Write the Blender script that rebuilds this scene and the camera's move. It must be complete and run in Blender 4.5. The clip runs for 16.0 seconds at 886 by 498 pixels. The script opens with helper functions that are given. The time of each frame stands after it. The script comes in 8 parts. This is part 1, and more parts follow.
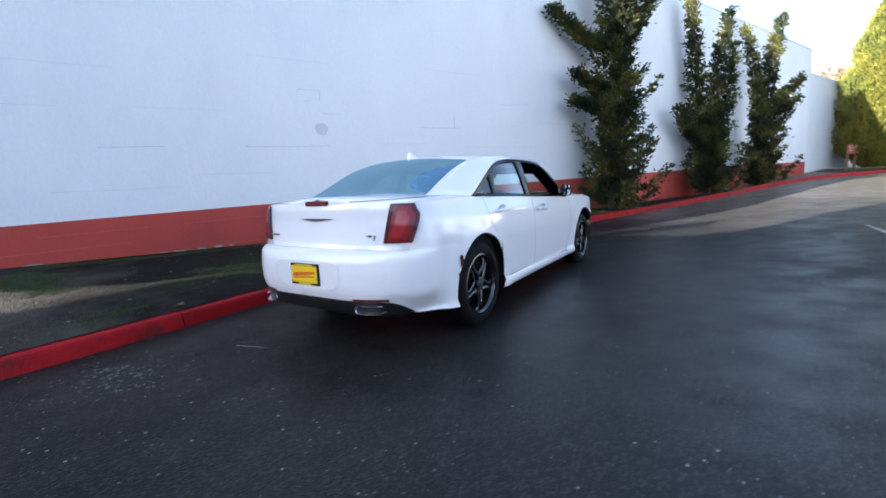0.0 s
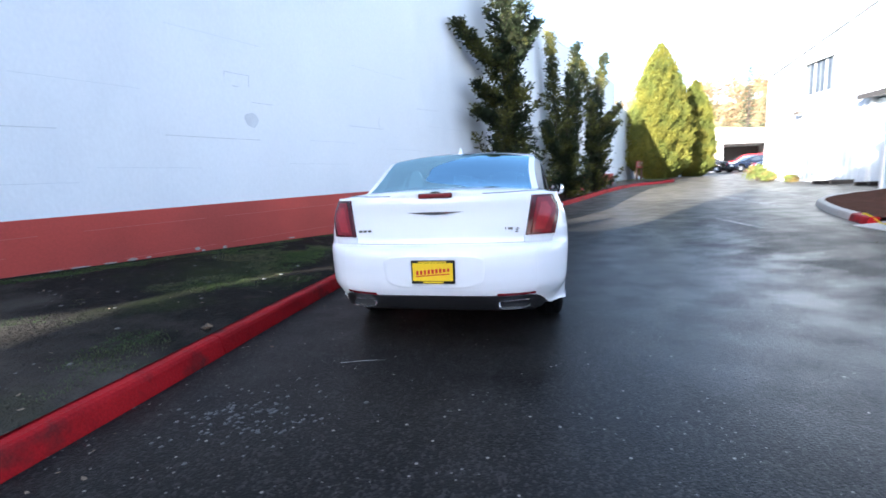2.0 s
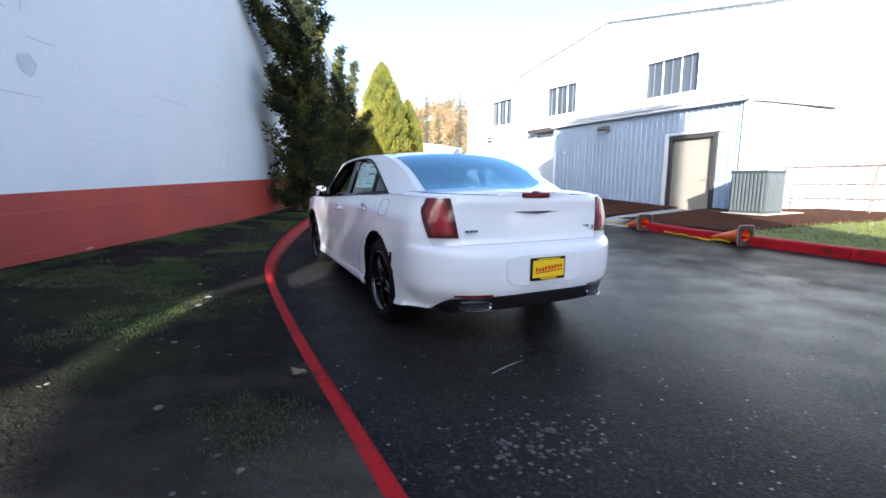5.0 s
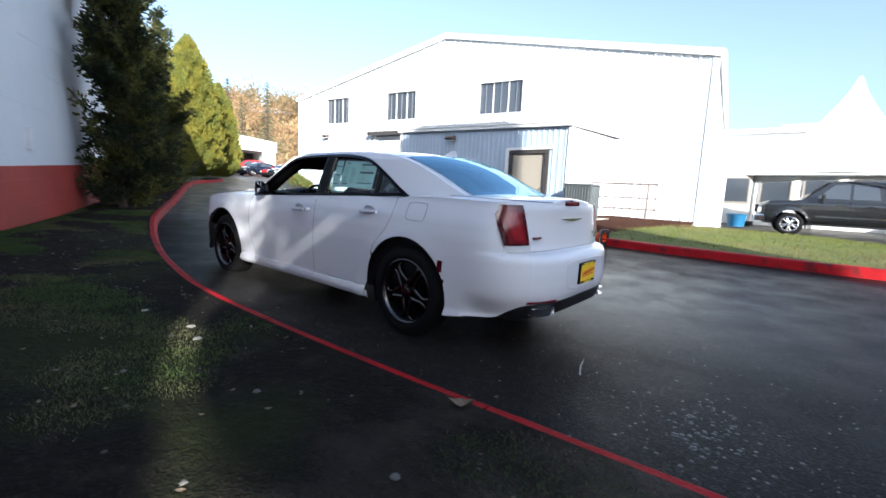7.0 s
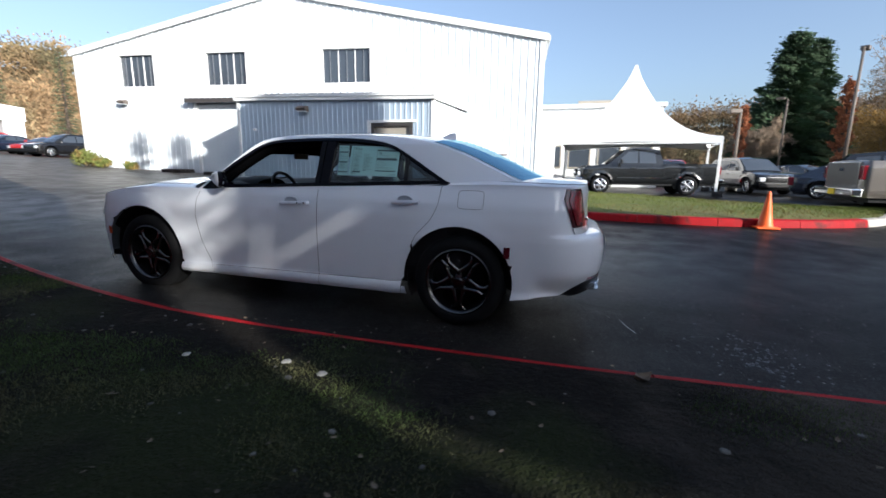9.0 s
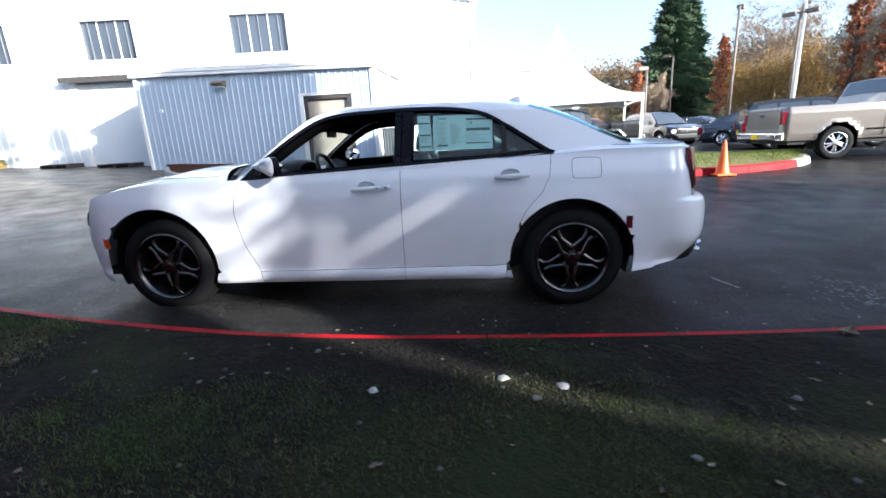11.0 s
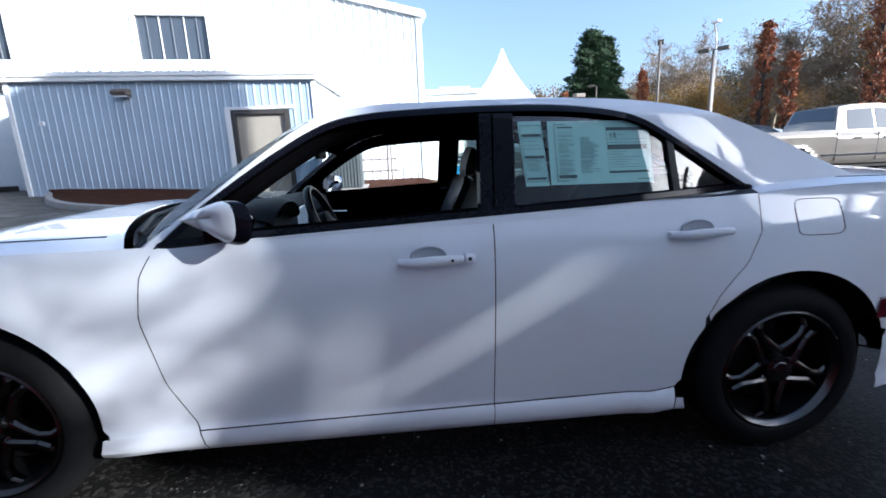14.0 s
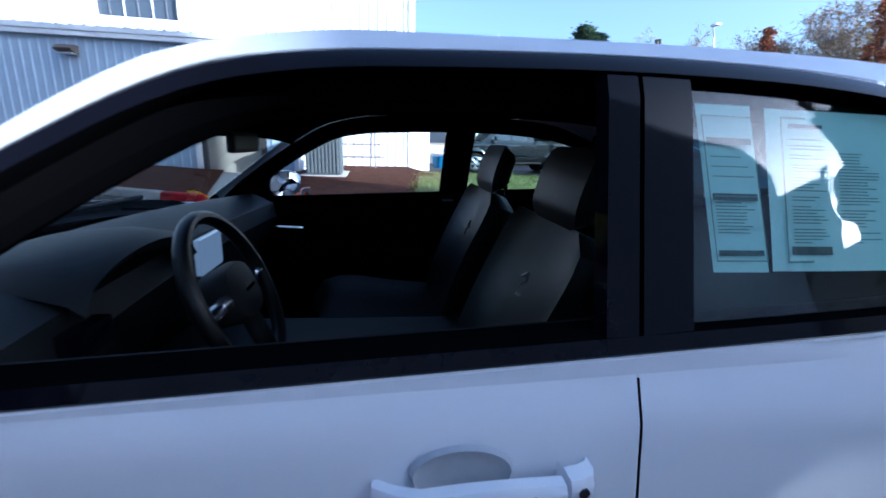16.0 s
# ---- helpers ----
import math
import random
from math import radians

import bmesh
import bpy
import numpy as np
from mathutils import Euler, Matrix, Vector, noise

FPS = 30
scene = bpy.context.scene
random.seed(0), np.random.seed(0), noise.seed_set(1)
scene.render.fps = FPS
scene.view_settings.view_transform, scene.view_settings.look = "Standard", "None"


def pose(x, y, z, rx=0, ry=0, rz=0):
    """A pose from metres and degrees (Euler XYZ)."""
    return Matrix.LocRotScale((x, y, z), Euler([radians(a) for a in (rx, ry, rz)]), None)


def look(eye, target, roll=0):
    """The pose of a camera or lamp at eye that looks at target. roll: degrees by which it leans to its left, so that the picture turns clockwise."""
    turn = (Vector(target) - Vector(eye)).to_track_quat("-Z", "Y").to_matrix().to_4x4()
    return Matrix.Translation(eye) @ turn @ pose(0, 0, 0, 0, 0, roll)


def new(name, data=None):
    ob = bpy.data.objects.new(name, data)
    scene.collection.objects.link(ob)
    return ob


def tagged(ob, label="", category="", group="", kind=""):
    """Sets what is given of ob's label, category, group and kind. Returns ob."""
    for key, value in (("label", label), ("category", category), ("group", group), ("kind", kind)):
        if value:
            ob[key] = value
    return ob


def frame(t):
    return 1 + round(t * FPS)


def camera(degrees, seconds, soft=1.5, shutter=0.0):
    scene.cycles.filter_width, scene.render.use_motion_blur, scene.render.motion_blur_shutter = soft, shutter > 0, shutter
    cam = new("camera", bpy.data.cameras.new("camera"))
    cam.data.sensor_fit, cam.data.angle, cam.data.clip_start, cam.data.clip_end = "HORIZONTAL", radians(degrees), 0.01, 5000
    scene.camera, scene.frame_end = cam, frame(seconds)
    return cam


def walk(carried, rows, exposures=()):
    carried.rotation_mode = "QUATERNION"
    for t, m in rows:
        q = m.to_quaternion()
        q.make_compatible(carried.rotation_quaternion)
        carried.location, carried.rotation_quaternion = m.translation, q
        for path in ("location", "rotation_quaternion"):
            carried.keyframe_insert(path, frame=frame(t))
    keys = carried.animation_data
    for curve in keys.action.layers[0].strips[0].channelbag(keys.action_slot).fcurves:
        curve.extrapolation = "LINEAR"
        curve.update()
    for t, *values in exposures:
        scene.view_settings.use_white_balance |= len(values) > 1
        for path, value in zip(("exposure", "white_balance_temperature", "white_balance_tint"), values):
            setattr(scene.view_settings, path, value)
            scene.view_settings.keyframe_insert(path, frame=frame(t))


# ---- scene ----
cam = camera(91.1, 16.0, 1.6, 0.35)
PATH = [
    (0, (0.364, 0.06, 1.172), (-0.691, 1.738, 0.904), -2.5),
    (0.5, (-0.097, -0.21, 1.131), (-1.019, 1.53, 0.779), -3.4),
    (1, (-0.616, -0.406, 1.137), (-1.368, 1.429, 0.878), -2.3),
    (1.5, (-1.128, -0.602, 1.136), (-1.653, 1.307, 0.857), -2.5),
    (2, (-1.652, -0.659, 1.144), (-2.012, 1.29, 0.878), -2.2),
    (2.3, (-1.963, -0.758, 1.094), (-2.107, 1.228, 0.907), -1.0),
    (2.5, (-2.147, -0.759, 1.131), (-2.152, 1.228, 0.902), -0.6),
    (3, (-2.66, -0.716, 1.097), (-2.485, 1.258, 0.827), 0.2),
    (3.4, (-3.072, -0.69, 1.097), (-2.743, 1.273, 0.908), -0.2),
    (3.5, (-3.127, -0.684, 1.1), (-2.729, 1.267, 0.917), -0.7),
    (3.7, (-3.316, -0.673, 1.115), (-2.813, 1.25, 0.894), -0.6),
    (5.8, (-5.003, 0.286, 1.188), (-3.846, 1.896, 0.926), 0.1),
    (6, (-5.166, 0.377, 1.189), (-3.93, 1.93, 0.94), 0.3),
    (6.5, (-5.458, 0.692, 1.188), (-3.974, 2.018, 0.988), 1.9),
    (7, (-5.674, 1.114, 1.162), (-4.095, 2.314, 0.899), 2.7),
    (7.5, (-5.886, 1.496, 1.179), (-4.165, 2.487, 0.936), 3.3),
    (8, (-6.093, 1.891, 1.218), (-4.288, 2.7, 0.92), 2.6),
    (8.5, (-6.189, 2.309, 1.259), (-4.343, 2.998, 0.913), 2.8),
    (9, (-6.357, 2.71, 1.237), (-4.451, 3.187, 0.867), 0.8),
    (9.2, (-6.414, 2.856, 1.247), (-4.5, 3.28, 0.853), 1.0),
    (11.3, (-6.103, 4.349, 1.255), (-4.163, 4.405, 0.773), -3.7),
    (11.5, (-6.041, 4.467, 1.25), (-4.093, 4.48, 0.797), -3.7),
    (12, (-5.834, 4.698, 1.273), (-3.882, 4.547, 0.862), -3.5),
    (12.5, (-5.491, 4.813, 1.29), (-3.524, 4.727, 0.937), -2.5),
    (13, (-5.217, 4.939, 1.267), (-3.26, 4.704, 0.927), -2.5),
    (13.5, (-4.924, 4.98, 1.26), (-2.969, 4.746, 0.906), -4.8),
    (14, (-4.631, 4.948, 1.288), (-2.689, 4.724, 0.868), -2.4),
    (14.5, (-4.367, 5.008, 1.321), (-2.446, 4.801, 0.805), -1.0),
    (15, (-4.085, 5.018, 1.363), (-2.167, 4.817, 0.832), -1.7),
    (15.5, (-3.797, 4.949, 1.376), (-1.86, 4.807, 0.897), 0.5),
    (16, (-3.584, 4.931, 1.336), (-1.666, 4.615, 0.864), 1.3),
]
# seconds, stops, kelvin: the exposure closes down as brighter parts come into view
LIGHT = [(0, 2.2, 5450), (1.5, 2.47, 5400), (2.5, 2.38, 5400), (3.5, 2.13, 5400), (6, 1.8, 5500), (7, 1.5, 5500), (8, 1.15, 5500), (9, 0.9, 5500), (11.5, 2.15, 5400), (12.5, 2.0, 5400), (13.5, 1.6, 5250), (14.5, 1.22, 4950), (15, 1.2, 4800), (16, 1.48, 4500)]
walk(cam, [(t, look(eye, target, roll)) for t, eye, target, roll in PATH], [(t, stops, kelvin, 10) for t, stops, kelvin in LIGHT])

# ---- daylight ----
SUN_EL, SUN_AZ = 19.0, 56.5  # height of the sun; heading of its rays, from +x towards +y
world = bpy.data.worlds.new("sky")
scene.world = world
world.use_nodes = True
wn = world.node_tree
sky = wn.nodes.new("ShaderNodeTexSky")
sky.sky_type, sky.sun_disc = "NISHITA", False
sky.sun_elevation = radians(SUN_EL)
sky.sun_rotation = radians(270 - SUN_AZ)
sky.altitude, sky.air_density, sky.dust_density, sky.ozone_density = 50, 1.0, 2.8, 1.4
haze = wn.nodes.new("ShaderNodeHueSaturation")  # thin high cloud greys the blue a little
haze.inputs["Saturation"].default_value, haze.inputs["Value"].default_value = 0.76, 1.07
wn.links.new(sky.outputs[0], haze.inputs["Color"])
wn.links.new(haze.outputs[0], wn.nodes["Background"].inputs[0])
wn.nodes["Background"].inputs[1].default_value = 0.108
sun = new("sun", bpy.data.lights.new("sun", "SUN"))
sun.data.energy, sun.data.angle, sun.data.color = 5.2, radians(0.32), (1.0, 0.88, 0.70)
ray = Vector((math.cos(radians(SUN_AZ)) * math.cos(radians(SUN_EL)), math.sin(radians(SUN_AZ)) * math.cos(radians(SUN_EL)), -math.sin(radians(SUN_EL))))
sun.matrix_world = look(-ray * 60, (0, 0, 0))

# ---- materials ----
def material(name, base, rough=0.6, metal=0.0, vary=0.0, scale=6.0, fine=60.0, bump=0.0, bump_scale=None, second=None, mix_scale=1.5, mix_lo=0.45, mix_hi=0.6, coat=0.0, spec=0.5, per_piece=0.0, stretch=(1, 1, 1), rough_vary=0.0, island=False):
    """A surface with two scales of variation, a second colour in patches, and relief."""
    m = bpy.data.materials.new(name)
    m.use_nodes = True
    nt = m.node_tree
    n, l = nt.nodes, nt.links
    b = n["Principled BSDF"]
    b.inputs["Roughness"].default_value, b.inputs["Metallic"].default_value = rough, metal
    b.inputs["Coat Weight"].default_value, b.inputs["Coat Roughness"].default_value = coat, 0.03
    b.inputs["Specular IOR Level"].default_value = spec
    b.inputs["Base Color"].default_value = (*base, 1)
    if not (vary or bump or second or per_piece or rough_vary):
        return m
    tc, mp = n.new("ShaderNodeTexCoord"), n.new("ShaderNodeMapping")
    l.new(tc.outputs["Object"], mp.inputs[0])
    mp.inputs["Scale"].default_value = stretch

    def noise_tex(s, detail=4.0):
        t = n.new("ShaderNodeTexNoise")
        t.inputs["Scale"].default_value, t.inputs["Detail"].default_value = s, detail
        l.new(mp.outputs[0], t.inputs[0])
        return t

    rgb = n.new("ShaderNodeRGB")
    rgb.outputs[0].default_value = (*base, 1)
    col = rgb.outputs[0]
    if second:
        t, r = noise_tex(mix_scale, 6.0), n.new("ShaderNodeMapRange")
        r.inputs["From Min"].default_value, r.inputs["From Max"].default_value = mix_lo, mix_hi
        l.new(t.outputs[0], r.inputs[0])
        x = n.new("ShaderNodeMix")
        x.data_type = "RGBA"
        l.new(r.outputs[0], x.inputs["Factor"])
        l.new(col, x.inputs["A"])
        x.inputs["B"].default_value = (*second, 1)
        col = x.outputs["Result"]
    if vary or per_piece:
        coarse, small = noise_tex(scale), noise_tex(fine, 2.0)
        add = n.new("ShaderNodeMath")
        add.operation = "ADD"
        l.new(coarse.outputs[0], add.inputs[0]), l.new(small.outputs[0], add.inputs[1])
        r = n.new("ShaderNodeMapRange")
        r.inputs["From Min"].default_value, r.inputs["From Max"].default_value = 0.6, 1.4
        r.inputs["To Min"].default_value, r.inputs["To Max"].default_value = 1 - vary, 1 + vary
        l.new(add.outputs[0], r.inputs[0])
        val = r.outputs[0]
        if per_piece:
            if island:
                oi = n.new("ShaderNodeNewGeometry").outputs["Random Per Island"]
            else:
                oi = n.new("ShaderNodeObjectInfo").outputs["Random"]
            r2, mu = n.new("ShaderNodeMapRange"), n.new("ShaderNodeMath")
            r2.inputs["To Min"].default_value, r2.inputs["To Max"].default_value = 1 - per_piece, 1 + per_piece
            l.new(oi, r2.inputs[0])
            mu.operation = "MULTIPLY"
            l.new(val, mu.inputs[0]), l.new(r2.outputs[0], mu.inputs[1])
            val = mu.outputs[0]
        v = n.new("ShaderNodeVectorMath")
        v.operation = "SCALE"
        l.new(col, v.inputs[0]), l.new(val, v.inputs["Scale"])
        col = v.outputs[0]
    l.new(col, b.inputs["Base Color"])
    if rough_vary:
        t, r = noise_tex(mix_scale * 1.7, 5.0), n.new("ShaderNodeMapRange")
        r.inputs["From Min"].default_value, r.inputs["From Max"].default_value = 0.35, 0.65
        r.inputs["To Min"].default_value, r.inputs["To Max"].default_value = rough - rough_vary, rough + rough_vary
        l.new(t.outputs[0], r.inputs[0]), l.new(r.outputs[0], b.inputs["Roughness"])
    if bump:
        t, bu = noise_tex(bump_scale or fine, 5.0), n.new("ShaderNodeBump")
        bu.inputs["Strength"].default_value, bu.inputs["Distance"].default_value = 1.0, bump
        l.new(t.outputs[0], bu.inputs["Height"]), l.new(bu.outputs[0], b.inputs["Normal"])
    return m


def glass(name, tint, rough=0.0):
    m = bpy.data.materials.new(name)
    m.use_nodes = True
    b = m.node_tree.nodes["Principled BSDF"]
    b.inputs["Base Color"].default_value = (*tint, 1)
    b.inputs["Transmission Weight"].default_value, b.inputs["Roughness"].default_value, b.inputs["IOR"].default_value = 1.0, rough, 1.45
    return m


def sheet_glass(name, tint, gloss=0.12, sheen=(1, 1, 1)):
    """A thin pane: tinted see-through with a mirror-like sheen that grows at grazing angles."""
    m = bpy.data.materials.new(name)
    m.use_nodes = True
    n, l = m.node_tree.nodes, m.node_tree.links
    n.remove(n["Principled BSDF"])
    tr, gl, mx, lw, mr = (n.new("ShaderNode" + k) for k in ("BsdfTransparent", "BsdfGlossy", "MixShader", "LayerWeight", "MapRange"))
    tr.inputs[0].default_value = (*tint, 1)
    gl.inputs["Roughness"].default_value = 0.02
    gl.inputs[0].default_value = (*sheen, 1)
    lw.inputs["Blend"].default_value = 0.35
    mr.inputs["To Min"].default_value, mr.inputs["To Max"].default_value = gloss, 0.75
    l.new(lw.outputs["Facing"], mr.inputs[0]), l.new(mr.outputs[0], mx.inputs[0])
    mr.inputs["From Min"].default_value = 0.38
    l.new(tr.outputs[0], mx.inputs[1]), l.new(gl.outputs[0], mx.inputs[2])
    l.new(mx.outputs[0], n["Material Output"].inputs[0])
    return m


def asphalt():
    """Damp worn asphalt: dark binder, pale chips, drier and wetter patches, drag marks, painted far sunlight and sheen.
    """
    m = bpy.data.materials.new("asphalt")
    m.use_nodes = True
    n, l = m.node_tree.nodes, m.node_tree.links
    b = n["Principled BSDF"]
    tc = n.new("ShaderNodeTexCoord")

    def tex(kind, scale, detail=4.0, stretch=None):
        t = n.new("ShaderNodeTex" + kind)
        t.inputs["Scale"].default_value = scale
        if kind == "Noise":
            t.inputs["Detail"].default_value = detail
        src = tc.outputs["Object"]
        if stretch:
            mp = n.new("ShaderNodeMapping")
            mp.inputs["Scale"].default_value = stretch
            mp.inputs["Rotation"].default_value = (0, 0, radians(-20))
            l.new(src, mp.inputs[0])
            src = mp.outputs[0]
        l.new(src, t.inputs["Vector"])
        return t

    def ramp(src, lo, hi, a, b_):
        r = n.new("ShaderNodeMapRange")
        r.inputs["From Min"].default_value, r.inputs["From Max"].default_value = lo, hi
        r.inputs["To Min"].default_value, r.inputs["To Max"].default_value = a, b_
        l.new(src, r.inputs[0])
        return r.outputs[0]

    def mix(fac, a, b_):
        x = n.new("ShaderNodeMix")
        x.data_type = "RGBA"
        l.new(fac, x.inputs["Factor"])
        for key, v in (("A", a), ("B", b_)):
            if isinstance(v, tuple):
                x.inputs[key].default_value = (*v, 1)
            else:
                l.new(v, x.inputs[key])
        return x.outputs["Result"]

    chips, big, mid, streak, grit = tex("Voronoi", 70), tex("Noise", 0.28, 6), tex("Noise", 2.2, 5), tex("Noise", 0.8, 6, (1.0, 0.18, 1)), tex("Noise", 140, 2)
    pale_fac = ramp(big.outputs[0], 0.48, 0.66, 0.0, 1.0)
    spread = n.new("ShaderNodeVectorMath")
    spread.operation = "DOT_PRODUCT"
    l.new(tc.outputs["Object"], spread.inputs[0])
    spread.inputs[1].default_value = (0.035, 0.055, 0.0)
    # far road painted paler towards the north-east to carry its sunlit brightness
    far_sunlit = n.new("ShaderNodeMath")
    far_sunlit.operation = "ADD"
    l.new(spread.outputs["Value"], far_sunlit.inputs[0]), l.new(big.outputs[0], far_sunlit.inputs[1])
    col = mix(pale_fac, (0.0085, 0.0082, 0.0078), (0.017, 0.0155, 0.014))
    col = mix(ramp(far_sunlit.outputs[0], 0.98, 1.5, 0.0, 1.0), col, (0.115, 0.102, 0.085))
    col = mix(ramp(mid.outputs[0], 0.5, 0.8, 0.0, 0.45), col, (0.0125, 0.012, 0.0112))
    col = mix(ramp(chips.outputs["Color"], 0.58, 0.80, 0.0, 0.6), col, (0.046, 0.043, 0.040))
    speck = tex("Voronoi", 9.0)
    col = mix(ramp(speck.outputs["Distance"], 0.085, 0.05, 0.0, 0.85), col, (0.30, 0.28, 0.25))
    speck = tex("Voronoi", 21.0)
    sparse = ramp(mid.outputs[0], 0.46, 0.60, 0.02, 0.13)
    small = n.new("ShaderNodeMath")
    small.operation = "LESS_THAN"
    l.new(speck.outputs["Distance"], small.inputs[0]), l.new(sparse, small.inputs[1])
    col = mix(small.outputs[0], col, (0.14, 0.135, 0.125))
    col = mix(ramp(streak.outputs[0], 0.60, 0.74, 0.0, 0.30), col, (0.05, 0.05, 0.05))
    l.new(col, b.inputs["Base Color"])
    wet = n.new("ShaderNodeMath")
    wet.operation = "ADD"
    l.new(ramp(streak.outputs[0], 0.40, 0.66, 0.0, 0.03), wet.inputs[0]), l.new(ramp(mid.outputs[0], 0.35, 0.65, 0.32, 0.46), wet.inputs[1])
    l.new(wet.outputs[0], b.inputs["Roughness"])
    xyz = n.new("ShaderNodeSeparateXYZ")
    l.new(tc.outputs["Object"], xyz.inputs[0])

    def maths(op, a, b_):
        x = n.new("ShaderNodeMath")
        x.operation = op
        for i, v in enumerate((a, b_)):
            if isinstance(v, float):
                x.inputs[i].default_value = v
            else:
                l.new(v, x.inputs[i])
        return x.outputs[0]

    # extra specular in a strip beside the car paints in its bright sheen
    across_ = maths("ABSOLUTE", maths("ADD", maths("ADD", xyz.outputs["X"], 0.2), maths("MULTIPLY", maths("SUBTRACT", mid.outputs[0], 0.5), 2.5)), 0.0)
    sheen_zone = maths("MULTIPLY", ramp(across_, 2.0, 0.5, 0.0, 1.0), ramp(xyz.outputs["Y"], 0.5, 2.4, 0.18, 1.0))
    sheen_zone = maths("MULTIPLY", sheen_zone, ramp(xyz.outputs["Y"], 4.5, 9.0, 1.0, 0.35))
    l.new(maths("ADD", maths("MULTIPLY", sheen_zone, 0.28), 0.04), b.inputs["Specular IOR Level"])
    add = n.new("ShaderNodeMath")
    add.operation = "ADD"
    l.new(grit.outputs[0], add.inputs[0]), l.new(ramp(chips.outputs["Distance"], 0.0, 0.7, 0.7, 0.0), add.inputs[1])
    bu = n.new("ShaderNodeBump")
    bu.inputs["Strength"].default_value, bu.inputs["Distance"].default_value = 0.5, 0.003
    l.new(add.outputs[0], bu.inputs["Height"]), l.new(bu.outputs[0], b.inputs["Normal"])
    return m


def glow_screen():
    """A pale display face; its brightness is an added faint blue glow."""
    m = bpy.data.materials.new("glow_display")
    m.use_nodes = True
    b = m.node_tree.nodes["Principled BSDF"]
    b.inputs["Base Color"].default_value, b.inputs["Roughness"].default_value = (0.2, 0.24, 0.26, 1), 0.12
    b.inputs["Emission Color"].default_value, b.inputs["Emission Strength"].default_value = (0.72, 0.86, 1.0, 1), 0.07
    return m


def verge_soil():
    """Verge soil: dark earth, paler towards the south, with moss patches and clods."""
    m = bpy.data.materials.new("soil")
    m.use_nodes = True
    n, l = m.node_tree.nodes, m.node_tree.links
    b = n["Principled BSDF"]
    b.inputs["Roughness"].default_value, b.inputs["Specular IOR Level"].default_value = 0.95, 0.1
    tc = n.new("ShaderNodeTexCoord")

    def tex(scale, detail=5.0):
        t = n.new("ShaderNodeTexNoise")
        t.inputs["Scale"].default_value, t.inputs["Detail"].default_value = scale, detail
        l.new(tc.outputs["Object"], t.inputs["Vector"])
        return t.outputs[0]

    def ramp(src, lo, hi, a=0.0, b_=1.0):
        r = n.new("ShaderNodeMapRange")
        for key, v in (("From Min", lo), ("From Max", hi), ("To Min", a), ("To Max", b_)):
            r.inputs[key].default_value = v
        l.new(src, r.inputs[0])
        return r.outputs[0]

    def maths(op, a, b_):
        x = n.new("ShaderNodeMath")
        x.operation = op
        for i, v in enumerate((a, b_)):
            if isinstance(v, float):
                x.inputs[i].default_value = v
            else:
                l.new(v, x.inputs[i])
        return x.outputs[0]

    def mix(fac, a, b_):
        x = n.new("ShaderNodeMix")
        x.data_type = "RGBA"
        l.new(fac, x.inputs["Factor"])
        for key, v in (("A", a), ("B", b_)):
            if isinstance(v, tuple):
                x.inputs[key].default_value = (*v, 1)
            else:
                l.new(v, x.inputs[key])
        return x.outputs["Result"]

    xyz = n.new("ShaderNodeSeparateXYZ")
    l.new(tc.outputs["Object"], xyz.inputs[0])
    # paler towards the south, broken up by noise
    pale_fac = maths("ADD", maths("MULTIPLY", xyz.outputs["Y"], -0.27), maths("MULTIPLY", tex(1.3), 1.4))
    col = mix(ramp(pale_fac, -0.05, 0.70), (0.012, 0.010, 0.008), (0.105, 0.092, 0.075))
    col = mix(ramp(tex(7.0), 0.55, 0.72, 0.0, 0.6), col, (0.035, 0.029, 0.023))
    col = mix(ramp(tex(0.85, 7.0), 0.52, 0.66, 0.0, 0.6), col, (0.028, 0.038, 0.010))
    col = mix(ramp(tex(55.0, 2.0), 0.56, 0.78, 0.0, 0.45), col, (0.06, 0.053, 0.044))
    l.new(col, b.inputs["Base Color"])
    h = maths("ADD", tex(22.0), maths("MULTIPLY", tex(80.0), 0.5))
    bu = n.new("ShaderNodeBump")
    bu.inputs["Strength"].default_value, bu.inputs["Distance"].default_value = 1.0, 0.05
    l.new(h, bu.inputs["Height"]), l.new(bu.outputs[0], b.inputs["Normal"])
    return m


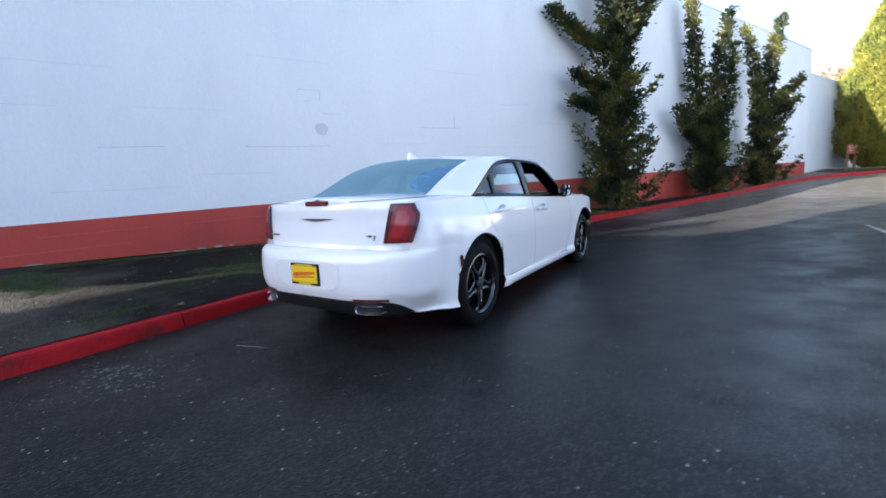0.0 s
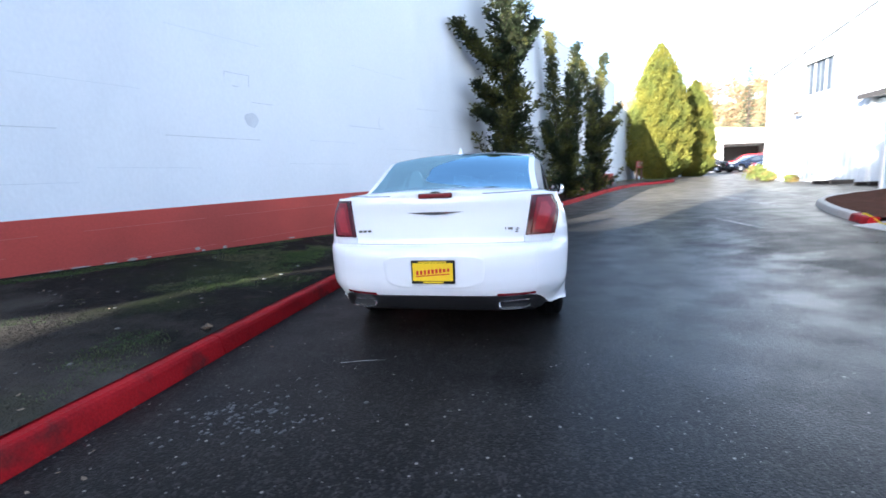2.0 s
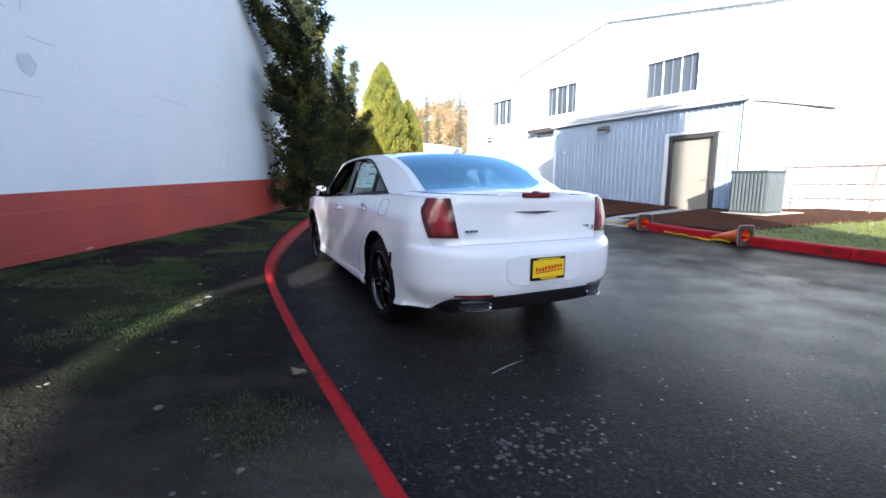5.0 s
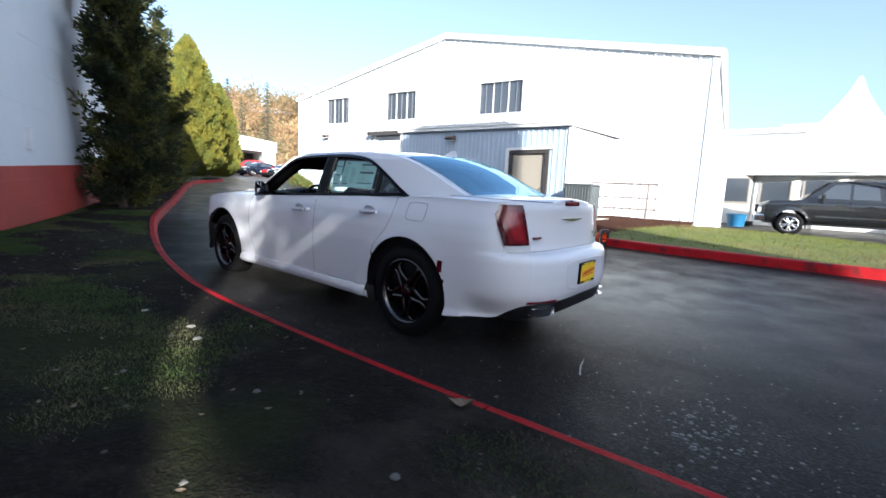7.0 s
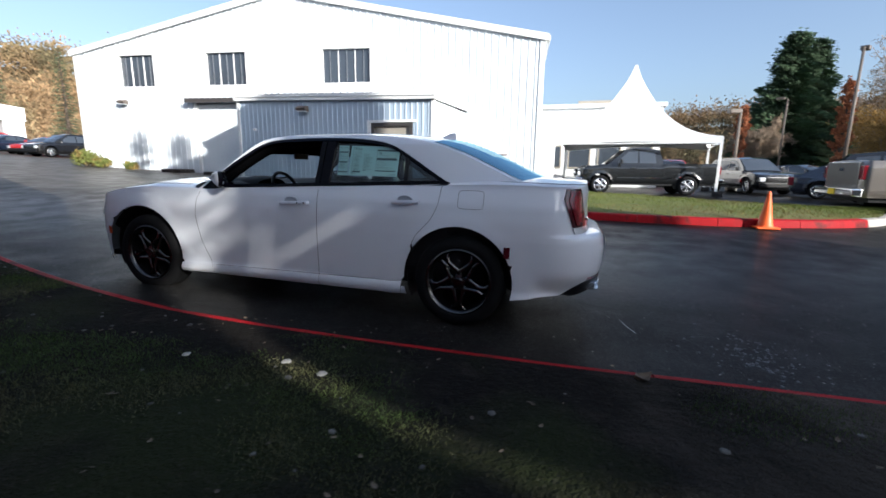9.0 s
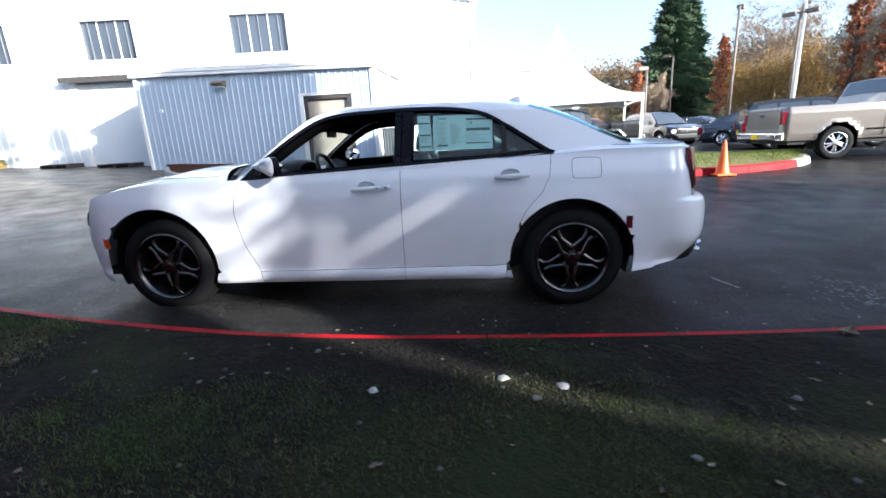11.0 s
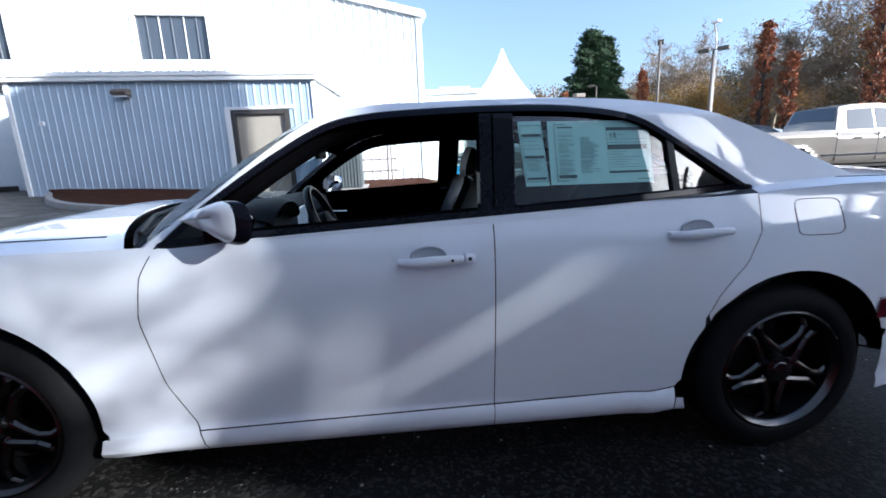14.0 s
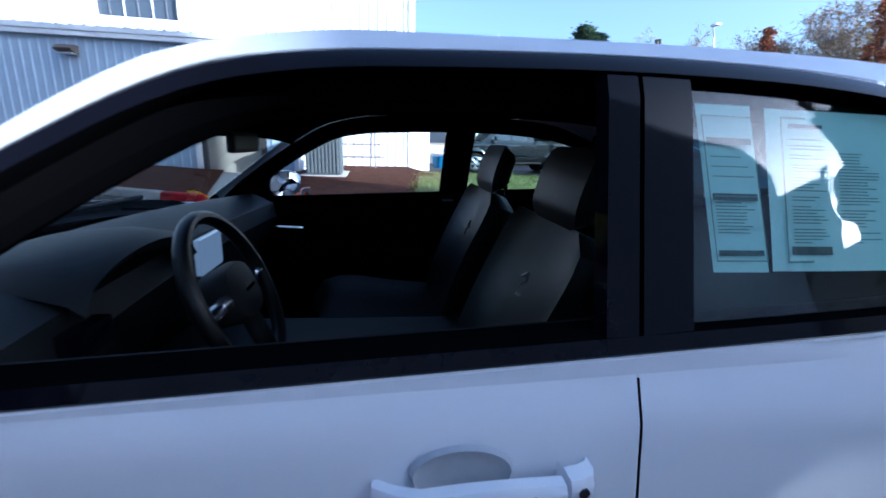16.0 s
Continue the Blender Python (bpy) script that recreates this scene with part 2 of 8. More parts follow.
M = {
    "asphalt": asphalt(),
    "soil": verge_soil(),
    "turf": material("turf", (0.105, 0.125, 0.018), 0.9, vary=0.4, scale=1.5, fine=50, bump=0.03, bump_scale=40, second=(0.16, 0.14, 0.05), mix_scale=0.8, mix_lo=0.5, mix_hi=0.7),
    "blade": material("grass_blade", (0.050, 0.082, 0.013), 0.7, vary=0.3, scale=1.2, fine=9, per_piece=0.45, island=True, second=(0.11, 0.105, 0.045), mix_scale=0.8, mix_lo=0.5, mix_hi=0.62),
    "bark_mulch": material("bark_mulch", (0.060, 0.025, 0.015), 0.95, spec=0.04, vary=0.5, scale=4, fine=60, bump=0.03, bump_scale=35),
    "red_kerb": material("red_kerb_paint", (0.28, 0.006, 0.009), 0.6, spec=0.12, vary=0.3, scale=4, fine=90, bump=0.005, bump_scale=50, second=(0.10, 0.012, 0.012), mix_scale=3.5, mix_lo=0.54, mix_hi=0.66),
    "concrete": material("concrete", (0.34, 0.32, 0.29), 0.85, vary=0.2, scale=2, fine=80, bump=0.003),
    "white_wall": material("white_painted_concrete", (0.78, 0.79, 0.80), 0.75, vary=0.05, scale=0.6, fine=30, bump=0.002, bump_scale=40, second=(0.68, 0.70, 0.72), mix_scale=0.5, mix_lo=0.5, mix_hi=0.8, stretch=(1, 1, 0.6)),
    "red_wall": material("red_painted_concrete", (0.44, 0.055, 0.038), 0.7, vary=0.15, scale=1.0, fine=40, bump=0.003, bump_scale=50, second=(0.37, 0.05, 0.036), mix_scale=0.7),
    "metal_white": material("white_ribbed_steel", (0.63, 0.67, 0.70), 0.45, vary=0.05, scale=0.8, fine=12, second=(0.55, 0.59, 0.62), mix_scale=0.7, mix_lo=0.55, mix_hi=0.85),
    # white steel darkened and blued: the annex front's shade put into the colour
    "annex_shade_white": material("shaded_white_steel", (0.39, 0.47, 0.56), 0.4, vary=0.05, scale=0.8, fine=12, second=(0.34, 0.42, 0.51), mix_scale=0.7, mix_lo=0.5, mix_hi=0.8),
    "trim_white": material("white_trim", (0.78, 0.78, 0.77), 0.4, vary=0.05),
    "roof_metal": material("roof_metal", (0.62, 0.64, 0.65), 0.4, metal=0.3, vary=0.08),
    "door_tan": material("tan_door_paint", (0.32, 0.29, 0.24), 0.55, vary=0.06, scale=2, fine=30),
    "dark_frame": material("dark_frame", (0.05, 0.045, 0.042), 0.5, vary=0.1),
    "louvre": material("louvre_grey", (0.13, 0.14, 0.16), 0.4, metal=0.0, vary=0.15, scale=3),
    "window_dark": material("window_dark", (0.05, 0.06, 0.075), 0.06, spec=0.7),
    "paint_white": material("car_paint_white", (0.735, 0.755, 0.80), 0.36, coat=1.0, spec=0.2, vary=0.015, scale=1.0, fine=300),
    "black_gloss": material("gloss_black", (0.003, 0.003, 0.006), 0.07, spec=0.15, vary=0.1),
    "black_trim": material("black_trim", (0.009, 0.009, 0.010), 0.5, spec=0.25, vary=0.15),
    "rubber": material("tyre_rubber", (0.007, 0.007, 0.0075), 0.75, spec=0.12, vary=0.25, scale=8, fine=60, bump=0.001),
    # white handle recess painted grey: its shade put into the colour
    "cup_shade": material("recess_shade_grey", (0.42, 0.44, 0.47), 0.5, vary=0.05),
    "rim": material("dark_chrome", (0.10, 0.099, 0.102), 0.26, metal=1.0, vary=0.12, scale=14),
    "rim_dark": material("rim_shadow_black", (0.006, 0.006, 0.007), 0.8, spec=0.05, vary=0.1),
    "chrome": material("chrome", (0.75, 0.76, 0.78), 0.08, metal=1.0, vary=0.03),
    "alloy": material("bright_alloy", (0.62, 0.63, 0.65), 0.25, metal=0.9, vary=0.05),
    "red_lens": material("red_lens", (0.1612, 0.0037, 0.0099), 0.2, coat=0.12, vary=0.15, scale=10, fine=160),
    "red_glow": material("red_light_guide", (0.2604, 0.005, 0.0124), 0.25, coat=0.5, vary=0.2, scale=20, fine=200),
    "red_lens_dark": material("dark_red_lens", (0.06, 0.003, 0.008), 0.15, coat=0.15, vary=0.15),
    "clear_lens": material("clear_lens", (0.62, 0.64, 0.66), 0.1, coat=1.0, vary=0.05),
    "amber": material("amber_lens", (0.55, 0.06, 0.008), 0.15, coat=1.0, vary=0.1),
    "plate_yellow": material("plate_yellow", (0.80, 0.55, 0.01), 0.4, vary=0.05),
    "plate_red": material("lettering_red", (0.50, 0.01, 0.01), 0.4, vary=0.05),
    "ink": material("dark_ink", (0.02, 0.02, 0.022), 0.5, vary=0.05),
    "leather": material("black_leather", (0.0055, 0.0055, 0.006), 0.42, spec=0.35, vary=0.15, scale=6, fine=90, bump=0.0006, bump_scale=160),
    "dash": material("dash_plastic", (0.009, 0.0095, 0.011), 0.6, spec=0.25, vary=0.1, bump=0.0004, bump_scale=300),
    "headliner": material("black_headliner", (0.002, 0.002, 0.0024), 0.95, spec=0.0, vary=0.1),
    "screen": glow_screen(),
    "paper": material("window_sheet_paper", (0.66, 0.78, 0.75), 0.7, vary=0.03),
    "paper_ink": material("sheet_heading_ink", (0.06, 0.075, 0.075), 0.7, vary=0.1),
    "paper_bar": material("sheet_print", (0.22, 0.28, 0.26), 0.7, vary=0.1),
    "tint": sheet_glass("tinted_window_glass", (0.70, 0.86, 0.84), 0.07),
    "clear": sheet_glass("clear_window_glass", (0.80, 0.86, 0.85), 0.06),
    "back_tint_soft": sheet_glass("tinted_quarter_glass", (0.16, 0.22, 0.24), 0.08),
    # blue of the reflected sky put into this pane's sheen colour
    "back_tint": sheet_glass("sky_tinted_rear_glass", (0.07, 0.13, 0.15), 0.46, (0.50, 0.78, 0.95)),
    "bark": material("bark", (0.075, 0.055, 0.042), 0.9, vary=0.4, scale=5, fine=40, bump=0.01, bump_scale=30),
    "juniper": material("juniper_foliage", (0.030, 0.044, 0.014), 0.8, vary=0.35, scale=1.5, fine=9, per_piece=0.5, island=True, second=(0.17, 0.16, 0.03), mix_scale=1.6, mix_lo=0.46, mix_hi=0.68),
    "arborvitae": material("arborvitae_foliage", (0.16, 0.15, 0.015), 0.8, vary=0.3, scale=1.5, fine=9, per_piece=0.25, island=True, second=(0.10, 0.115, 0.015), mix_scale=0.8),
    "fir": material("fir_foliage", (0.055, 0.095, 0.045), 0.85, vary=0.3, scale=0.6, fine=4, per_piece=0.5, island=True),
    "rust_leaf": material("rust_leaves", (0.32, 0.12, 0.05), 0.8, vary=0.3, scale=1, fine=6, per_piece=0.4, island=True),
    "gold_leaf": material("golden_leaves", (0.40, 0.25, 0.07), 0.8, vary=0.3, scale=1, fine=6, per_piece=0.45, island=True),
    "bare_twig": material("bare_twigs", (0.36, 0.28, 0.20), 0.9, vary=0.3, per_piece=0.3, island=True),
    "hill_wood": material("far_wood", (0.27, 0.18, 0.095), 0.95, vary=0.5, scale=0.12, fine=0.7, per_piece=0.45, island=True, second=(0.15, 0.13, 0.07), mix_scale=0.05),
    "tent_cloth": material("white_tent_fabric", (0.80, 0.80, 0.79), 0.6, vary=0.04, scale=1),
    "cone_orange": material("cone_orange", (0.80, 0.12, 0.01), 0.5, vary=0.12, scale=5),
    "rim_pink": material("worn_red_edge", (0.45, 0.22, 0.20), 0.7, vary=0.3),
    "cone_dark": material("cone_base_dark", (0.022, 0.018, 0.018), 0.7, vary=0.2),
    "lens_red_box": material("red_marker_face", (0.34, 0.03, 0.035), 0.4, vary=0.1),
    "tape": material("yellow_tape", (0.70, 0.55, 0.02), 0.5, vary=0.1),
    "steel_grey": material("grey_steel", (0.30, 0.31, 0.32), 0.45, metal=0.6, vary=0.15),
    "green_grey": material("utility_cabinet_paint", (0.055, 0.065, 0.068), 0.5, vary=0.12),
    "rib_grey": material("ribbed_casing_paint", (0.10, 0.115, 0.12), 0.5, vary=0.12),
    "blue_plastic": material("blue_plastic", (0.02, 0.12, 0.25), 0.5, vary=0.1),
    "pole_grey": material("pole_paint", (0.13, 0.105, 0.085), 0.6, vary=0.15),
    "wood_post": material("brown_wood", (0.16, 0.09, 0.055), 0.8, vary=0.3, stretch=(1, 1, 0.1)),
    "sign_red": material("sign_face", (0.45, 0.10, 0.08), 0.5, vary=0.1),
    "rack_steel": material("weathered_rack", (0.16, 0.13, 0.115), 0.6, vary=0.3),
    "leaf_litter": material("fallen_leaf", (0.13, 0.095, 0.06), 0.7, vary=0.3, per_piece=0.5, island=True),
    "pebble": material("pebble", (0.10, 0.095, 0.085), 0.8, vary=0.2, per_piece=0.5, island=True),
    "truck_black": material("truck_paint_black", (0.010, 0.011, 0.012), 0.25, coat=1.0, vary=0.1),
    "truck_tan": material("truck_paint_granite", (0.19, 0.17, 0.15), 0.3, metal=0.35, coat=1.0, vary=0.05),
    "paint_navy": material("car_paint_navy", (0.012, 0.018, 0.035), 0.25, coat=1.0, vary=0.1),
    "paint_dark": material("car_paint_black", (0.010, 0.010, 0.011), 0.25, coat=1.0, vary=0.1),
    "paint_red": material("car_paint_red", (0.35, 0.015, 0.015), 0.25, coat=1.0, vary=0.1),
    "paint_silver": material("car_paint_silver", (0.55, 0.57, 0.60), 0.3, metal=0.3, coat=1.0, vary=0.05),
}

# ---- building helpers ----
def smooth01(v):
    v = min(1.0, max(0.0, v))
    return v * v * (3 - 2 * v)


def ground_z(x, y):
    """Height of the paved ground: rises gently to the north and across the road."""
    q = (min(y, 60.0) - 4.5) / 1.5
    rise = 0.06 * (math.log1p(math.exp(q)) if q < 30 else q) - 0.02
    return rise + 0.2 * smooth01((x + 1.5) / 5.5)


def link(name, bm, mat, parent=None, label="", smooth=False, at=None):
    me = bpy.data.meshes.new(name)
    bmesh.ops.recalc_face_normals(bm, faces=bm.faces)
    if smooth:
        for e in bm.edges:
            if len(e.link_faces) == 2 and e.calc_face_angle(0.0) > 0.62:
                e.smooth = False
    bm.to_mesh(me)
    bm.free()
    me.materials.append(M[mat] if isinstance(mat, str) else mat)
    if smooth:
        me.polygons.foreach_set("use_smooth", [True] * len(me.polygons))
    ob = new(name, me)
    ob.parent = parent
    if at is not None:
        ob.matrix_basis = at
    if label:
        ob["label"] = label
    return ob


def part(name, bm, mat, parent, label="", smooth=False, at=None):
    return link(name, bm, mat, parent, label, smooth, at)


def share(name, mesh, parent, at):
    ob = new(name, mesh)
    ob.parent = parent
    ob.matrix_basis = at
    return ob


def empty(name, m, label, category, group="", kind=""):
    ob = new(name)
    ob.matrix_basis = m
    return tagged(ob, label, category, group, kind)


def box(bm, x0, x1, y0, y1, z0, z1, m=None, bevel=0.0):
    vs = [bm.verts.new((x, y, z)) for z in (z0, z1) for y in (y0, y1) for x in (x0, x1)]
    fs = [bm.faces.new([vs[i] for i in f]) for f in ((0, 2, 3, 1), (4, 5, 7, 6), (0, 1, 5, 4), (2, 6, 7, 3), (0, 4, 6, 2), (1, 3, 7, 5))]
    if bevel:
        es = list({e for f in fs for e in f.edges})
        r = bmesh.ops.bevel(bm, geom=es, offset=bevel, segments=2, affect="EDGES", profile=0.6)
        vs = list({v for f in r["faces"] for v in f.verts} | {v for v in vs if v.is_valid})
    if m is not None:
        for v in vs:
            v.co = m @ v.co
    return vs


def boxed(*a, **k):
    bm = bmesh.new()
    box(bm, *a, **k)
    return bm


def loft(bm, rows, close=False, cap=False):
    """Quads between rows of places; close: each row is a ring."""
    vs = [[bm.verts.new(p) for p in row] for row in rows]
    n = len(rows[0])
    for a, b in zip(vs, vs[1:]):
        for i in range(n if close else n - 1):
            j = (i + 1) % n
            q = [a[i], a[j], b[j], b[i]]
            if len({tuple(round(c, 6) for c in v.co) for v in q}) > 2:
                bm.faces.new(q)
    if cap:
        bm.faces.new(vs[0][::-1]), bm.faces.new(vs[-1])
    return vs


def tube(bm, pts, r, seg=8, cap=True):
    """A round bar along places; r: one radius or one for each place."""
    rs = r if isinstance(r, (list, tuple)) else [r] * len(pts)
    pts = [Vector(p) for p in pts]
    rows = []
    for i, p in enumerate(pts):
        d = (pts[min(i + 1, len(pts) - 1)] - pts[max(i - 1, 0)]).normalized()
        a = d.cross(Vector((0, 0, 1)) if abs(d.z) < 0.9 else Vector((1, 0, 0))).normalized()
        b = d.cross(a)
        rows.append([p + rs[i] * (math.cos(t) * a + math.sin(t) * b) for t in (2 * math.pi * k / seg for k in range(seg))])
    return loft(bm, rows, close=True, cap=cap)


def spline(pts, step):
    """A smooth line through plan places, with places every step metres."""
    p = [Vector((*q, 0)) for q in pts]
    out = []
    for i in range(len(p) - 1):
        a, b, c, d = p[max(i - 1, 0)], p[i], p[i + 1], p[min(i + 2, len(p) - 1)]
        n = max(1, round((c - b).length / step))
        for k in range(n):
            t = k / n
            out.append(0.5 * ((2 * b) + (c - a) * t + (2 * a - 5 * b + 4 * c - d) * t * t + (3 * b - a - 3 * c + d) * t ** 3))
    out.append(p[-1])
    return [(v.x, v.y) for v in out]


def offset_line(line, d):
    """The line moved d metres to its right."""
    out = []
    for i, (x, y) in enumerate(line):
        a, b = line[max(i - 1, 0)], line[min(i + 1, len(line) - 1)]
        t = Vector((b[0] - a[0], b[1] - a[1])).normalized()
        out.append((x + t.y * d, y - t.x * d))
    return out


# ---- ground ----
WALL0, WALL_D, WALL_N = Vector((-6.04, 6.07)), Vector((0.398, 0.9174)).normalized(), Vector((0.9174, -0.398)).normalized()


def wall_at(s, off=0.0):
    p = WALL0 + WALL_D * s + WALL_N * off
    return p.x, p.y


def wall_foot(s):
    return 0.37 + 0.026 * max(0.0, s - 6.0)


def axis_steps(lo, hi, fine_lo, fine_hi, step):
    vals, v, g = [], fine_lo, step
    while v < fine_hi:
        vals.append(v)
        v += step
    vals.append(fine_hi)
    v, g = fine_hi, step
    while v < hi:
        g *= 1.35
        v += g
        vals.append(v)
    v, g = fine_lo, step
    while v > lo:
        g *= 1.35
        v -= g
        vals.insert(0, v)
    return vals


bm = bmesh.new()
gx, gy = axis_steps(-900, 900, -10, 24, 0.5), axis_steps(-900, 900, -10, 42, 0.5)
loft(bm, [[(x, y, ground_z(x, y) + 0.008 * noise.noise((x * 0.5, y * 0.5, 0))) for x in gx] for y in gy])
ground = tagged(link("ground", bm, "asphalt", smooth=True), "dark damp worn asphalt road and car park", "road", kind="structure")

KERB_L = spline([(-3.9, -16), (-3.85, -3), (-3.86, 1), (-3.89, 3), (-3.85, 5), (-3.68, 6.2), (-3.38, 7.5), (-2.9, 9.1), (-2.15, 11.2), (-1.0, 13.7), (0.4, 16.6), (1.9, 19.8), (3.3, 22.6), (4.7, 24.9), (6.4, 26.8), (7.6, 28.6), (8.2, 31.0)], 0.25)
KERB_R = spline([(6.6, -4.9), (5.2, -4.5), (4.2, -3.6), (3.55, -2.4), (3.28, -1), (3.25, 0.3), (3.32, 1.5), (3.42, 3), (3.55, 4.5), (3.68, 5.6), (3.8, 6.4)], 0.25)
KERB_N = spline([(3.98, 7.65), (4.12, 8.2), (4.75, 10.0), (5.65, 11.8), (7.0, 13.2), (9.0, 14.6)], 0.25)


def kerb(name, line, label, width, rise, mat, joint, side):
    """A kerb as cast lengths with open joints; side: +1 the strip lies right of the line."""
    top = empty(name, Matrix(), label, "kerb", kind="structure")
    n = max(2, round(joint / 0.25))
    for i in range(0, len(line) - 1, n):
        seg = line[i : i + n + 1]
        if len(seg) < 2:
            continue
        ins = offset_line(line, side * width)[i : i + n + 1]
        bm2 = bmesh.new()
        rows = []
        for k, ((x, y), (u, v)) in enumerate(zip(seg, ins)):
            e = 0.006 if k == 0 else (-0.006 if k == len(seg) - 1 else 0.0)
            a, b = seg[max(k - 1, 0)], seg[min(k + 1, len(seg) - 1)]
            t = Vector((b[0] - a[0], b[1] - a[1])).normalized() * e
            z = ground_z(x, y)
            w = 0.006 * noise.noise((x * 3, y * 3, 4))
            dx, dy = (u - x) / width, (v - y) / width
            P = lambda o, h: (x + dx * o + t.x, y + dy * o + t.y, z + h + w)
            rows.append([P(-0.03, -0.06), P(-0.02, 0.02), P(0.0, rise - 0.035), P(0.012, rise - 0.012), P(0.035, rise), P(width - 0.02, rise + 0.004), P(width, rise - 0.01), P(width, -0.06)])
        loft(bm2, rows, close=True, cap=True)
        part("kerb_stone", bm2, mat(i) if callable(mat) else mat, top, smooth=False)
    return top


kerb("kerb_west", KERB_L, "red-painted concrete kerb along the verge, worn and chipped", 0.17, 0.14, "red_kerb", 2.0, -1)
kerb("kerb_east", KERB_R, "red-painted concrete kerb with a bare grey end round the lawn", 0.17, 0.15, lambda i: "concrete" if i < 12 else "red_kerb", 1.5, 1)
kerb("kerb_north", KERB_N, "concrete kerb with a red-painted end round the bark bed", 0.15, 0.13, lambda i: "red_kerb" if i < 3 else "concrete", 0.75, 1)


def verge_z(x, y, f, foot):
    z0 = ground_z(x, y) + 0.150
    return z0 + (foot - z0) * (f ** 0.8) + 0.02 * noise.noise((x * 1.6, y * 1.6, 7)) * (1 if 0.02 < f < 0.98 else 0) + 0.012 * noise.noise((x * 6, y * 6, 2)) * (1 if 0.02 < f < 0.98 else 0)


def verge_point(k, f):
    """A place on the verge: k runs along the kerb, f from the kerb (0) to the wall (1)."""
    x, y = KERB_IN[k]
    s = (Vector((x, y)) - WALL0).dot(WALL_D)
    u, v = wall_at(s, 0.0)
    px, py = x + (u - x) * f, y + (v - y) * f
    return px, py, verge_z(px, py, f, wall_foot(s))


KERB_IN = offset_line(KERB_L, -0.095)
bm = bmesh.new()
last = max(k for k, (x, y) in enumerate(KERB_IN) if (Vector((x, y)) - WALL0).dot(WALL_D) < 29)
loft(bm, [[verge_point(k, f / 24) for f in range(25)] for k in range(last)])
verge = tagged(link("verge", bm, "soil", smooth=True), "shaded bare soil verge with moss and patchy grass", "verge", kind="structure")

# north corner bed under the columnar trees
bm = bmesh.new()
k_in = offset_line(KERB_L, -0.16)[last - 6 :]
loft(bm, [[(x - t * 5.0, y + t * 6.0, ground_z(x, y) + 0.13 + 0.15 * t) for t in (0, 0.2, 0.5, 1)] for x, y in k_in])
tagged(link("bed_north", bm, "turf", smooth=True), "grassy bed behind the kerb under tall columnar trees", "planting bed", kind="structure")

# lawn east of the road
bm = bmesh.new()
k_in = offset_line(KERB_R, 0.16)
rows = []
for i, (x, y) in enumerate(k_in):
    if y > 4.35:
        continue
    t = i / (len(k_in) - 1)
    bx, by = 5.6 + 5.0 * smooth01(t * 1.5), -4.6 + 9.4 * t
    rows.append([(x + (bx - x) * f / 16, y + (by - y) * f / 16, ground_z(x + (bx - x) * f / 16, y + (by - y) * f / 16) + 0.15 + 0.10 * math.sin(math.pi * min(1.0, f / 16) * 0.75) - (0.14 if f == 16 else 0.0) + (0.015 * noise.noise((x * 2, f * 0.5, y * 2)) if 0 < f < 16 else 0)) for f in range(17)])
loft(bm, rows)
tagged(link("lawn", bm, "turf", smooth=True), "sunlit mown lawn strip behind the red kerb", "lawn", kind="structure")

# bark bed along the annex, and the concrete walk to its door
bm = bmesh.new()
k_in = offset_line(KERB_N, 0.14)
loft(bm, [[(x + (9.3 - x) * f / 10, y + (min(15.1, 8.9 + 6.0 * i / len(k_in)) - y) * f / 10, ground_z(x, y) + 0.12 + 0.1 * f / 10 + 0.02 * noise.noise((x * 4, f, y * 4))) for f in range(11)] for i, (x, y) in enumerate(k_in)])
tagged(link("bark_bed", bm, "bark_mulch", smooth=True), "brown bark mulch bed against the ribbed annex wall", "planting bed", kind="structure")
bm = bmesh.new()
loft(bm, [[(x, 6.5 + (1.12 + 0.06 * (x - 3.75)) * k / 5, ground_z(x, 6.5 + 0.22 * k) + 0.012 + 0.09 * smooth01((x - 3.7) / 1.1) + 0.06 * smooth01((x - 4.6) / 4)) for k in range(6)] for x in (3.72, 3.95, 4.4, 5.2, 6.2, 7.4, 8.4, 8.9)])
for v in list(bm.verts):
    v.co.y += 0.18 * (v.co.x - 3.75)
r = bmesh.ops.extrude_face_region(bm, geom=list(bm.faces))
for v in [e for e in r["geom"] if isinstance(e, bmesh.types.BMVert)]:
    v.co.z -= 0.2
tagged(link("walkway", bm, "concrete"), "pale concrete walkway leading to the annex door", "walkway", kind="structure")
bm = bmesh.new()
loft(bm, [[(x, y, ground_z(x, y) + 0.15 + 0.11 * smooth01((x - 3.8) / 5) + 0.02 * noise.noise((x * 3, y * 3, 1))) for y in (4.25 if x < 4.5 else 3.85 if x < 6 else 3.3 if x < 9 else 2.5, 4.6, 5.2, 5.8, 6.4, 7.0)] for x in (4.0, 5, 6, 7, 8, 9, 10, 11, 12, 13.1)])
for v in bm.verts:
    v.co.y += 0.12 * (v.co.x - 4)
tagged(link("bark_bed_south", bm, "bark_mulch", smooth=True), "brown bark mulch bed beside the walk and utility cabinet", "planting bed", kind="structure")

